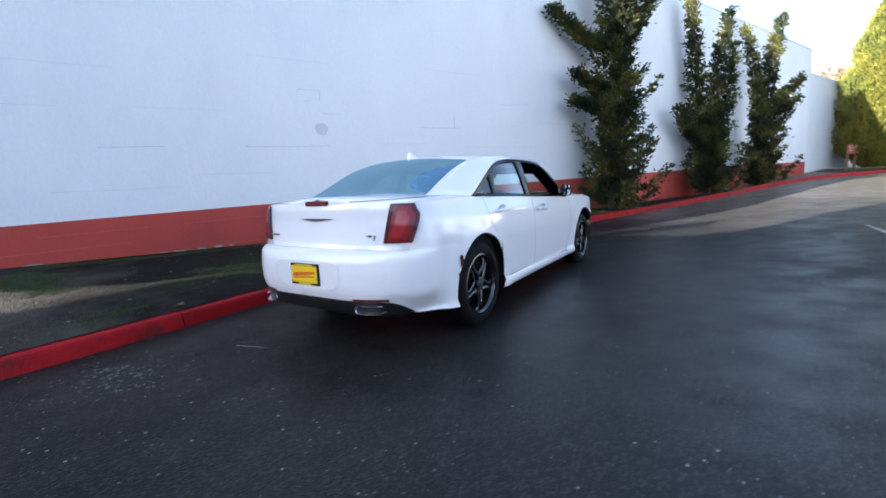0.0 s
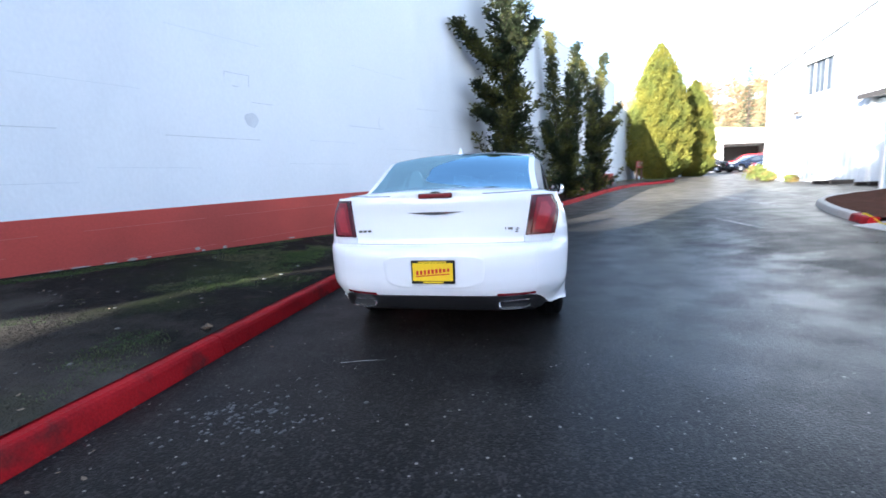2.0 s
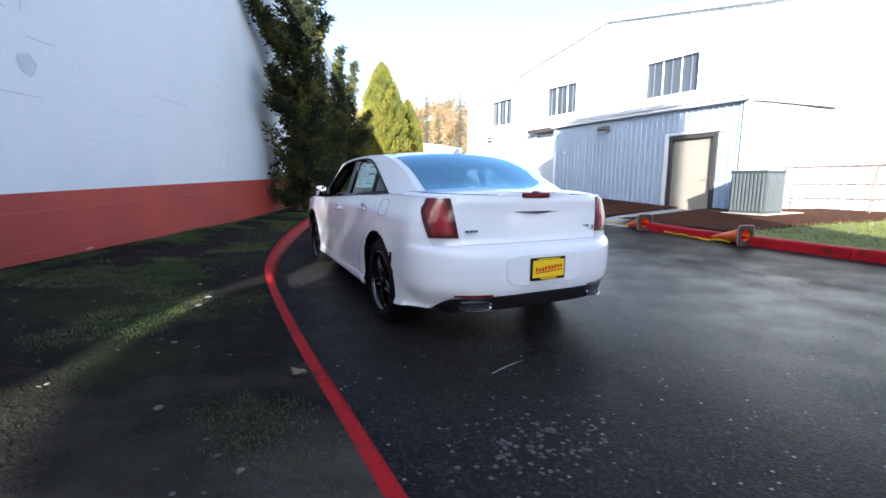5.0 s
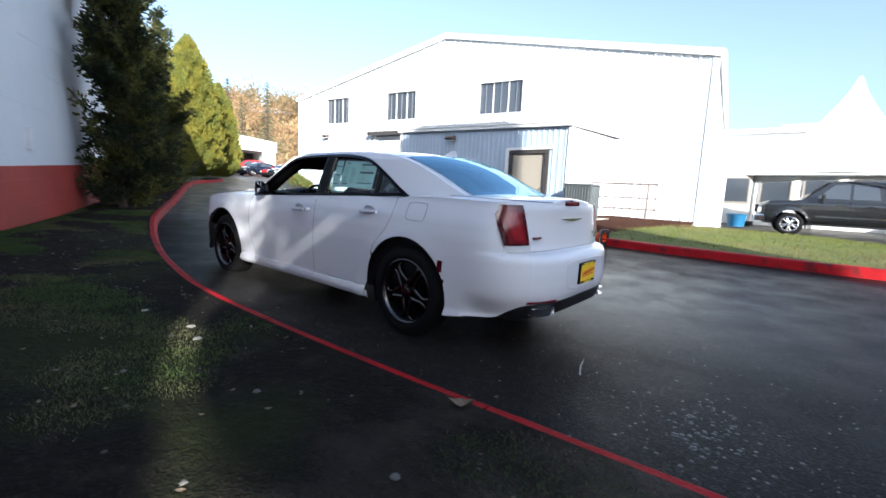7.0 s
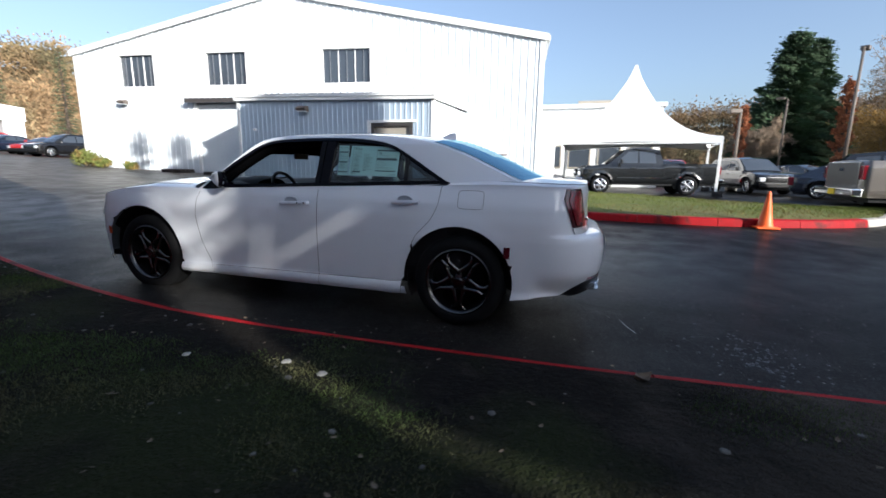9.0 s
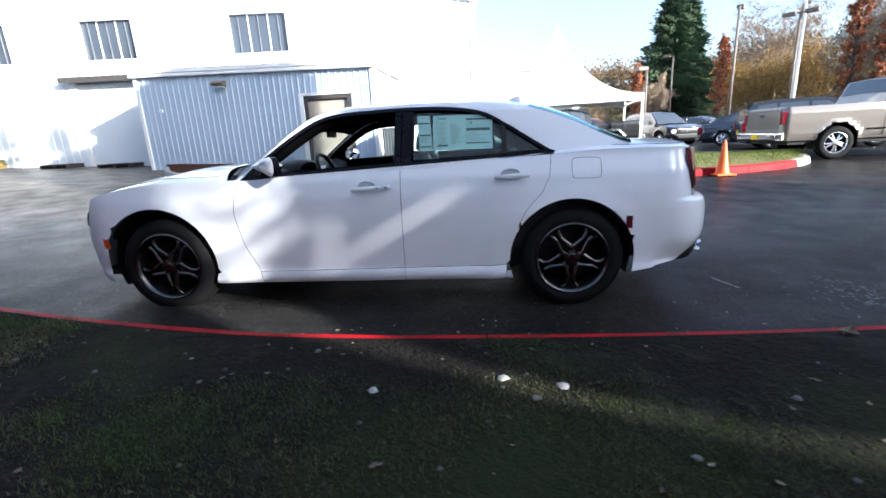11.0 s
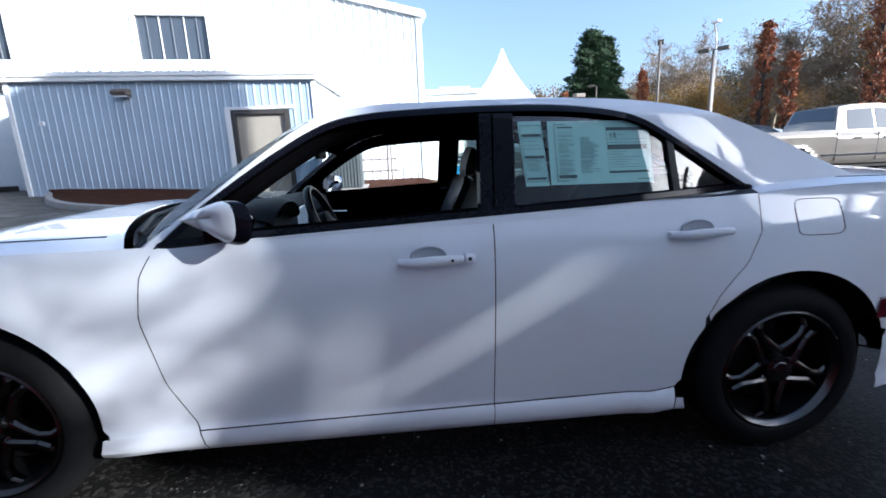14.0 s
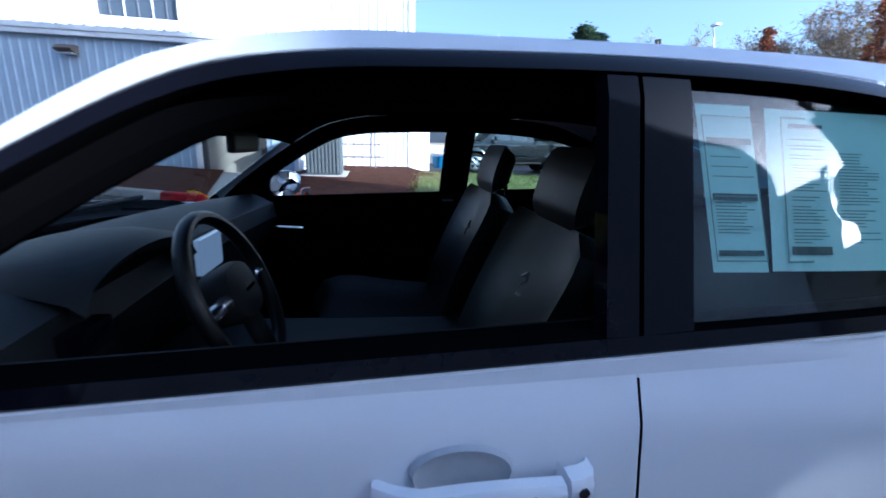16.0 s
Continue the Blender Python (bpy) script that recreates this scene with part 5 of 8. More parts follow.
for k in range(9):
    x = -0.118 + k * 0.0275
    h = 0.032 if k == 0 else (0.022 if rnd.random() < 0.6 else 0.030)
    part("print_bar", boxed(x, x + 0.017, 0, 0.0015, -h / 2, h / 2, m=Matrix.Translation((0, yr - 0.0228, 0.603 + k * 0.0026)) @ Matrix.Shear("XZ", 4, (0.25, 0.0))), "plate_red", plate)
bm = bmesh.new()
loft(bm, [[(-0.12 + 0.24 * k / 12, yr - o, z + 0.018 * k / 12) for k in range(13)] for o, z in ((0.0213, 0.574), (0.0228, 0.576), (0.0228, 0.580), (0.0213, 0.582))])
part("print_stroke", bm, "plate_red", plate)

# boot lid and bumper seams, sunk dark lines
def seam(pts, r=0.0022, name="seam"):
    b = bmesh.new()
    tube(b, pts, r, 6)
    return part(name, b, "black_trim", car)


for side in (1, -1):
    seam([skin(col_of_x(0.64 + 0.05 * k / 6, 0.79 + 0.31 * k / 6), 0.79 + 0.31 * k / 6, 0.0005, side) for k in range(7)])
seam([skin(col_of_x(abs(x), 0.785) if abs(x) > 0.01 else 0.0, 0.785, 0.0, 1 if x >= 0 else -1) for x in [(-0.64 + 1.28 * k / 20) for k in range(21)]])
for side in (1, -1):
    rws = top_rows(-0.93, -0.26, [side * 0.87])
    seam([(r_[0][0], r_[0][1], r_[0][2] + 0.0015) for r_ in rws], 0.003)
    rws = top_rows(2.55, 3.6, [side * 0.86])
    seam([(r_[0][0], r_[0][1], r_[0][2] + 0.0015) for r_ in rws], 0.003)
# fuel flap on the left flank
def flank(y, z, out=0.0):
    f = min(range(len(cols)), key=lambda i: abs(cols[i][1] - y) + (0 if cols[i][0] > 0.5 else 9))
    a = cols[f]
    zb, zt = lerp_table(BOT_TAB, y), lerp_table(TOP_TAB, y)
    p = body_point((a[0], y, 1.0, 0.0) if y > -0.5 else a, (z - zb) / (zt - zb), out)
    return p


loop = []
for k in range(33):
    t = 2 * math.pi * k / 32
    y, z = -0.085 + 0.098 * math.copysign(abs(math.cos(t)) ** 0.35, math.cos(t)), 1.005 + 0.068 * math.copysign(abs(math.sin(t)) ** 0.35, math.sin(t))
    x, nx_in = W2 - lerp_table(SIDE_IN, z), 0
    near = min(abs(((y - cy) ** 2 + (z - cz) ** 2) ** 0.5 - ARCH_R) for cy, cz in AXLES)
    loop.append((-(x + 0.012 * math.exp(-((near / 0.07) ** 2))) - 0.0005, y, z))
seam(loop, 0.0017, "fuel_flap_seam")

# door handles and mirrors
for side in (1, -1):
    for y, z in ((1.432, 0.910), (0.425, 0.966)):
        x = W2 - lerp_table(SIDE_IN, z)
        bm = bmesh.new()
        rows = []
        for k in range(9):
            t = k / 8
            o = 0.030 * min(1.0, 5 * (1 - t)) + 0.006
            yy = y - 0.115 + 0.23 * t
            h = 0.017 * (0.75 + 0.25 * math.sin(math.pi * t))
            rows.append([(side * (x + o + a), yy, z + b - 0.05 * (yy - y)) for a, b in ((-0.012, -h), (0.004, -h), (0.010, -h * 0.4), (0.010, h * 0.4), (0.004, h), (-0.012, h))])
        loft(bm, rows, close=True, cap=True)
        h_ob = part("door_handle", bm, "paint_white", car, smooth=True)
        bm = bmesh.new()
        loft(bm, [[(side * (x - 0.0 + o), y + 0.005 + 0.066 * k * math.cos(t), z + 0.016 + 0.036 * k * math.sin(t)) for t in (2 * math.pi * q / 20 for q in range(20))] for k, o in ((1.0, 0.0005), (0.93, 0.010), (0.85, 0.007), (0.5, 0.004), (0.05, 0.0035))], close=True, cap=True)
        part("handle_cup", bm, "cup_shade", car, "handle recess painted grey for its shade", smooth=True)
        if y > 1:
            bm = bmesh.new()
            tube(bm, [(side * (x + 0.03), y - 0.075, z + 0.004), (side * (x + 0.0465), y - 0.075, z + 0.004)], 0.006, 8)
            part("lock_button", bm, "ink", h_ob)
    # key end of the front handle
    if True:
        x = W2 - lerp_table(SIDE_IN, 0.908)
        bm = bmesh.new()
        rows = []
        for yy, o, h in ((1.313, 0.020, 0.013), (1.311, 0.034, 0.016), (1.295, 0.033, 0.0165), (1.279, 0.026, 0.015), (1.272, 0.012, 0.011)):
            rows.append([(side * (x + o + a_), yy, 0.916 + b_ - 0.05 * (yy - 1.432) - 0.006) for a_, b_ in ((-0.02, -h), (0.004, -h), (0.009, -h * 0.4), (0.009, h * 0.4), (0.004, h), (-0.02, h))])
        loft(bm, rows, close=True, cap=True)
        cap_ = part("handle_end", bm, "paint_white", car, smooth=True)
        if side < 0:
            bm = bmesh.new()
            tube(bm, [(side * (x + 0.034), 1.295, 0.917), (side * (x + 0.0435), 1.295, 0.917)], 0.007, 10)
            part("keyhole", bm, "ink", cap_)
    # mirror: arm, shell, glass
    bm = bmesh.new()
    loft(bm, [[(side * x, y, z) for y, z in ((2.07, 1.015), (2.17, 1.01), (2.17, 1.05), (2.07, 1.05))] for x in (0.86, 0.92, 0.97)], close=True, cap=True)
    part("mirror_arm", bm, "black_gloss", car)

    def mirror_ring(y, k, lift=0.0, grow=0.0):
        ring = []
        for q in range(28):
            t = 2 * math.pi * q / 28
            c, s_ = math.cos(t), math.sin(t)
            ring.append((side * (1.005 + (0.080 + grow) * (0.35 + 0.65 * k) * math.copysign(abs(c) ** 0.55, c)), y - 0.062 * c, 1.080 + lift + (0.070 + grow) * k * math.copysign(abs(s_) ** 0.6, s_) + 0.006 * c))
        return ring

    bm = bmesh.new()
    loft(bm, [mirror_ring(*v) for v in ((2.078, 0.93), (2.082, 0.95, 0.002), (2.095, 0.90, 0.004), (2.125, 0.70, 0.008), (2.155, 0.42, 0.012), (2.17, 0.12, 0.014), (2.172, 0.02, 0.014))], close=True)
    mirror = part("mirror", bm, "paint_white", car, "white mirror shell", smooth=True)
    bm = bmesh.new()
    loft(bm, [mirror_ring(*v) for v in ((2.086, 0.94, 0.002), (2.070, 0.985, 0.001), (2.056, 1.005), (2.044, 1.005), (2.038, 0.97), (2.041, 0.90))], close=True)
    part("mirror_bezel", bm, "black_gloss", mirror, "black rear frame of the mirror", smooth=True)
    bm = bmesh.new()
    loft(bm, [mirror_ring(2.040, k) for k in (0.92, 0.6, 0.05)], close=True, cap=True)
    part("mirror_glass", bm, "chrome", mirror, "mirror glass", smooth=True)
    # black sail at the foot of the mirror
    bm = bmesh.new()
    loft(bm, [[on_side(side, y, z, 0.004) for y, z in ((2.345, 0.984), (2.26, 1.05), (2.15, 1.125))], [on_side(side, y, z, 0.004) for y, z in ((2.335, 0.985), (2.20, 0.993), (2.05, 1.01))]])
    part("mirror_sail", bm, "black_trim", car)

# fin aerial on the roof
bm = bmesh.new()
rows = []
for z, y0, y1, w in ((1.480, 0.26, 0.46, 0.035), (1.505, 0.265, 0.42, 0.022), (1.535, 0.27, 0.36, 0.012), (1.553, 0.275, 0.32, 0.005)):
    rows.append([(w * a, y0 + (y1 - y0) * b, z) for a, b in ((-1, 0.15), (-0.6, 0.0), (0.6, 0.0), (1, 0.15), (0.8, 0.6), (0, 1.0), (-0.8, 0.6))])
loft(bm, rows, close=True, cap=True)
part("roof_aerial", bm, "paint_white", car, smooth=True)

# headlights and grille
for side in (1, -1):
    fa = next(i for i, c in enumerate(cols) if c[1] > 3.60 and c[3] > 0.2)
    bm = bmesh.new()
    loft(bm, [[skin(fa + k * 0.9, z, 0.006 if 0 < j < 4 and 0 < k < 9 else -0.01, side) for k in range(10)] for j, z in enumerate((0.66, 0.68, 0.72, 0.76, 0.79))])
    part("headlight", bm, "black_gloss", car, "dark headlight lens", smooth=True)
bm = bmesh.new()
nf = len(cols) - 1
loft(bm, [[skin(nf - abs(k) * 1.0, z, 0.008, 1 if k >= 0 else -1) for k in range(-9, 10)] for z in (0.45, 0.55, 0.65, 0.74)])
grille = part("grille", bm, "black_gloss", car, smooth=True)
for z in (0.48, 0.54, 0.60, 0.66, 0.72):
    b = bmesh.new()
    tube(b, [skin(nf - abs(k), z, 0.014, 1 if k >= 0 else -1) for k in range(-9, 10)], 0.008, 6)
    part("grille_bar", b, "chrome", grille)

# ---- sedan: cabin ----
def slab(bm, pts, w, thick, crown=0.0, n=13):
    """A padded panel with rounded ends along a side line (y, z), w half wide; thick to its back."""
    pts = resample(spline(pts, 0.03), 16)
    rows = []
    for i, (y, z) in enumerate(pts):
        a, b = pts[max(i - 1, 0)], pts[min(i + 1, len(pts) - 1)]
        t = Vector((b[0] - a[0], b[1] - a[1])).normalized()
        n_ = Vector((-t.y, t.x))
        e = abs(2 * i / (len(pts) - 1) - 1)
        end = (1 - e ** 7) ** 0.35 * 0.22 + 0.78
        deep = thick * (0.35 + 0.65 * (1 - e ** 5) ** 0.5)
        ring = []
        for k in range(n):
            u = -math.cos(math.pi * k / (n - 1))
            bulge = crown * (abs(u) ** 3)
            ring.append((w * end * u, y + n_.x * bulge, z + n_.y * bulge))
        for k in range(n):
            u = math.cos(math.pi * k / (n - 1))
            d = deep * (0.25 + 0.75 * (1 - abs(u) ** 4) ** 0.5)
            bulge = crown * (abs(u) ** 3)
            ring.append((w * end * u * 1.01, y - n_.x * (d - bulge), z - n_.y * (d - bulge)))
        rows.append(ring)
    loft(bm, rows, close=True, cap=True)


for x in (-0.37, 0.37):
    seat = empty("front_seat", Matrix.Translation((x, -0.15, 0)), "", "")
    seat.parent = car
    bm = bmesh.new()
    slab(bm, [(1.36, 0.56), (1.45, 0.60), (1.65, 0.62), (1.85, 0.645), (1.94, 0.62), (1.95, 0.55)], 0.26, 0.12, 0.055)
    part("cushion", bm, "leather", seat, smooth=True)
    bm = bmesh.new()
    slab(bm, [(1.42, 0.58), (1.40, 0.72), (1.335, 0.90), (1.275, 1.03), (1.25, 1.09), (1.235, 1.13)], 0.25, -0.11, -0.062)
    part("backrest", bm, "leather", seat, smooth=True)
    bm = bmesh.new()
    slab(bm, [(1.272, 1.14), (1.278, 1.18), (1.262, 1.25), (1.243, 1.300), (1.232, 1.322)], 0.138, -0.085, 0.0)
    part("head_restraint", bm, "leather", seat, smooth=True)
    for dx in (-0.06, 0.06):
        bm = bmesh.new()
        tube(bm, [(dx, 1.20, 1.08), (dx, 1.20, 1.17)], 0.007, 6)
        part("restraint_post", bm, "chrome", seat)
    bm = bmesh.new()
    tube(bm, [(0.02, 1.328, 0.995), (-0.012, 1.325, 1.012), (-0.018, 1.332, 0.992), (0.012, 1.338, 0.975), (0.008, 1.346, 0.952), (-0.02, 1.346, 0.958)], 0.004, 6)
    part("stitched_mark", bm, "steel_grey", seat)
bm = bmesh.new()
slab(bm, [(0.28, 0.56), (0.38, 0.62), (0.6, 0.64), (0.82, 0.66), (0.86, 0.58)], 0.70, 0.14, 0.02)
part("rear_cushion", bm, "leather", car, smooth=True)
bm = bmesh.new()
slab(bm, [(0.38, 0.6), (0.32, 0.8), (0.22, 1.0), (0.17, 1.06)], 0.70, -0.14, -0.02)
part("rear_backrest", bm, "leather", car, smooth=True)
for x in (-0.42, 0.42):
    bm = bmesh.new()
    slab(bm, [(0.20, 1.05), (0.19, 1.10), (0.165, 1.17), (0.15, 1.18)], 0.12, -0.07, -0.01)
    part("rear_restraint", bm, "leather", car, smooth=True)
# dash, console, wheel, screens
bm = bmesh.new()
loft(bm, [[(x, y - 0.14 * (abs(x) / 0.8) ** 2 * (1 if y > 2.25 else 0.35), z) for y, z in ((2.56, 0.99), (2.44, 1.03), (2.30, 1.055), (2.18, 1.045), (2.11, 1.01), (2.09, 0.95), (2.13, 0.84), (2.24, 0.72), (2.30, 0.55))] for x in [-0.80 + 1.6 * k / 16 for k in range(17)]])
dash = part("dashboard", bm, "dash", car, smooth=True)
bm = bmesh.new()
rows = []
for k in range(15):
    u = -1 + 2 * k / 14
    f = (1 - u * u) ** 0.5
    rows.append([(-0.37 + 0.235 * u, y, z0 + (z1 - z0) * f) for y, z0, z1 in ((2.40, 1.035, 1.045), (2.28, 1.05, 1.085), (2.16, 1.045, 1.10), (2.07, 1.02, 1.095), (2.045, 1.0, 1.08), (2.06, 0.985, 1.06), (2.14, 0.97, 1.03))])
loft(bm, rows)
part("instrument_hood", bm, "dash", dash, smooth=True)
part("screen", boxed(-0.085, 0.085, 2.055, 2.075, 0.912, 1.022, bevel=0.006), "screen", dash, "grey touch screen")
part("vent", boxed(-0.66, -0.56, 2.03, 2.06, 0.94, 0.99), "black_gloss", dash)
part("console", boxed(-0.13, 0.13, 1.2, 2.2, 0.45, 0.70, bevel=0.03), "dash", car, smooth=False)
steer = empty("steering_wheel", Matrix.Translation((-0.37, 1.87, 0.965)) @ Matrix.Rotation(radians(-24), 4, "X"), "", "")
steer.parent = car
bm = bmesh.new()
loft(bm, [[((0.187 + 0.016 * math.cos(p)) * math.cos(t), 0.018 * math.sin(p), (0.187 + 0.016 * math.cos(p)) * math.sin(t)) for p in (2 * math.pi * q / 10 for q in range(10))] for t in (2 * math.pi * q / 36 for q in range(37))], close=True)
part("wheel_rim", bm, "leather", steer, smooth=True)
bm = bmesh.new()
loft(bm, [[(0.085 * k * math.copysign(abs(math.cos(t)) ** 0.7, math.cos(t)), y, 0.07 * k * math.copysign(abs(math.sin(t)) ** 0.7, math.sin(t))) for t in (2 * math.pi * q / 20 for q in range(20))] for y, k in ((0.05, 0.9), (0.0, 1.0), (-0.022, 0.9), (-0.03, 0.5), (-0.031, 0.02))], close=True)
part("airbag_cover", bm, "dash", steer, smooth=True)
for a, mat in ((0, "alloy"), (180, "alloy"), (262, "dash"), (278, "dash")):
    bm = bmesh.new()
    t = radians(a)
    tube(bm, [(0.07 * math.cos(t), 0.0, 0.06 * math.sin(t)), (0.18 * math.cos(t), 0.0, 0.18 * math.sin(t))], [0.020, 0.013], 8)
    part("spoke", bm, mat, steer, smooth=True)
part("wheel_emblem", boxed(-0.03, 0.03, -0.034, -0.030, -0.004, 0.004), "chrome", steer)
# door linings with sills
for side in (1, -1):
    for y0, y1 in ((1.24, 2.30), (0.30, 1.18)):
        bm = bmesh.new()
        loft(bm, [[(side * x, y, z) for x, z in ((0.858, belt(y) + 0.0), (0.80, belt(y) - 0.004), (0.785, belt(y) - 0.05), (0.80, 0.83), (0.76, 0.78), (0.75, 0.70), (0.80, 0.64), (0.80, 0.32))] for y in [y0 + (y1 - y0) * k / 8 for k in range(9)]])
        lining = part("door_lining", bm, "headliner", car, smooth=True)
        bm = bmesh.new()
        tube(bm, [(side * 0.79, y1 - 0.25, 0.90), (side * 0.77, y1 - 0.25, 0.90), (side * 0.77, y1 - 0.38, 0.895), (side * 0.79, y1 - 0.38, 0.895)], 0.009, 6)
        part("inner_handle", bm, "chrome", lining)
# interior mirror
part("cabin_mirror", boxed(-0.12, 0.12, 1.93, 1.955, 1.27, 1.33, bevel=0.012), "black_trim", car)

# two printed sheets behind the left rear door glass
def sheet_grid(y0, y1, z0, z1, o, lean=0.0):
    """A sheet inside the glass, o metres behind it; lean shifts its top towards the nose."""
    b = bmesh.new()
    loft(b, [[(-(green_x(z0 + (z1 - z0) * v, y0 + (y1 - y0) * u) - o), y0 + (y1 - y0) * u + lean * v, z0 + (z1 - z0) * v) for v in (0, 0.34, 0.67, 1)] for u in (0, 0.25, 0.5, 0.75, 1)])
    return b


def sheet_bar(host, y0, y1, z0, z1, lean, span, mat="paper_bar"):
    f = lambda z: lean * (z - span[0]) / (span[1] - span[0])
    b = bmesh.new()
    loft(b, [[(-(green_x(z, y) - 0.0215), y + f(z), z) for z in (z0, z1)] for y in (y0, y1)])
    part("print_bar", b, mat, host)


rnd = random.Random(15)
Z0, Z1 = 1.152, 1.388
wide_sheet = part("window_sheet", sheet_grid(0.545, 0.962, Z0, Z1, 0.024), "paper", car, "pale green printed sales sheet taped inside the glass")
slim_sheet = part("window_sheet", sheet_grid(0.967, 1.058, Z0 - 0.002, Z1 + 0.002, 0.026, 0.018), "paper", car, "slim pale green printed sheet taped inside the glass")
W_, S_ = (wide_sheet, 0.0, (Z0, Z1)), (slim_sheet, 0.018, (Z0, Z1))


def prints(target, bars, mat="paper_bar"):
    host, lean, span = target
    for y0, y1, z0, z1 in bars:
        sheet_bar(host, y0, y1, z0, z1, lean, span, mat)


# borders
prints(W_, [(0.935, 0.938, 1.166, 1.376), (0.556, 0.938, 1.374, 1.377), (0.556, 0.938, 1.164, 1.167)])
prints(S_, [(0.970, 0.972, 1.168, 1.374), (1.052, 1.054, 1.168, 1.374), (0.970, 1.054, 1.372, 1.374), (0.970, 1.054, 1.166, 1.168)])
# heavy headings
prints(S_, [(0.975, 1.049, 1.332, 1.342), (0.975, 1.049, 1.252, 1.262), (0.975, 1.049, 1.174, 1.182)], "paper_ink")
prints(W_, [(0.865, 0.925, 1.361, 1.367), (0.860, 0.930, 1.176, 1.188), (0.562, 0.730, 1.350, 1.362), (0.562, 0.730, 1.278, 1.296), (0.562, 0.730, 1.190, 1.198)], "paper_ink")
# large figures of the price box, outlined boxes
prints(W_, [(0.690, 0.700, 1.322, 1.342), (0.708, 0.713, 1.322, 1.342), (0.562, 0.730, 1.316, 1.3175), (0.562, 0.730, 1.303, 1.3045), (0.728, 0.7295, 1.19, 1.362)])
# body text in columns
for k in range(34):
    z = 1.348 - k * 0.0047
    if rnd.random() < 0.9:
        prints(W_, [(0.925 - (0.03 + 0.035 * rnd.random()), 0.925, z, z + 0.0016)])
    if 4 < k and rnd.random() < 0.8:
        prints(W_, [(0.840 - (0.03 + 0.05 * rnd.random()), 0.840, z, z + 0.0016)])
    if k % 2 and (k < 3 or 14 < k < 29):
        prints(W_, [(0.722 - (0.05 + 0.09 * rnd.random()), 0.722, z - 0.01, z - 0.0084)])
    if (6 < k < 18 and k % 3 == 0) or 20 < k < 33:
        prints(S_, [(1.046 - (0.04 + 0.03 * rnd.random()), 1.046, z + 0.008, z + 0.0096)])

# ---- foliage ----
def spray_mesh(name, pts, dirs, size, rng, mat, parent, label="", wide=0.42):
    """Foliage: at each place a pair of crossed pointed sprays along its direction."""
    pts, dirs = np.asarray(pts, float), np.asarray(dirs, float)
    n = len(pts)
    dirs = dirs / np.maximum(1e-6, np.linalg.norm(dirs, axis=1))[:, None]
    ref = rng.normal(size=(n, 3))
    a = np.cross(dirs, ref)
    a /= np.maximum(1e-6, np.linalg.norm(a, axis=1))[:, None]
    b = np.cross(dirs, a)
    s = size * (0.6 + 0.8 * rng.random(n))[:, None]
    verts, faces = [], []
    out = np.empty((n, 8, 3))
    for j, side in enumerate((a, b)):
        out[:, 4 * j + 0] = pts - dirs * s * 0.35
        out[:, 4 * j + 1] = pts + side * s * wide + dirs * s * 0.15
        out[:, 4 * j + 2] = pts + dirs * s * 1.0
        out[:, 4 * j + 3] = pts - side * s * wide + dirs * s * 0.15
    idx = np.arange(n * 8).reshape(n * 2, 4)
    me = bpy.data.meshes.new(name)
    me.from_pydata(out.reshape(-1, 3).tolist(), [], idx.tolist())
    me.materials.append(M[mat])
    ob = new(name, me)
    ob.parent = parent
    if label:
        ob["label"] = label
    return ob


def tree_base(name, x, y, z, label, category, group=""):
    return empty(name, Matrix.Translation((x, y, z)), label, category, group)


def limb(bm, pts, r0, r1, seg=6):
    n = len(pts)
    tube(bm, pts, [r0 + (r1 - r0) * i / (n - 1) for i in range(n)], seg)


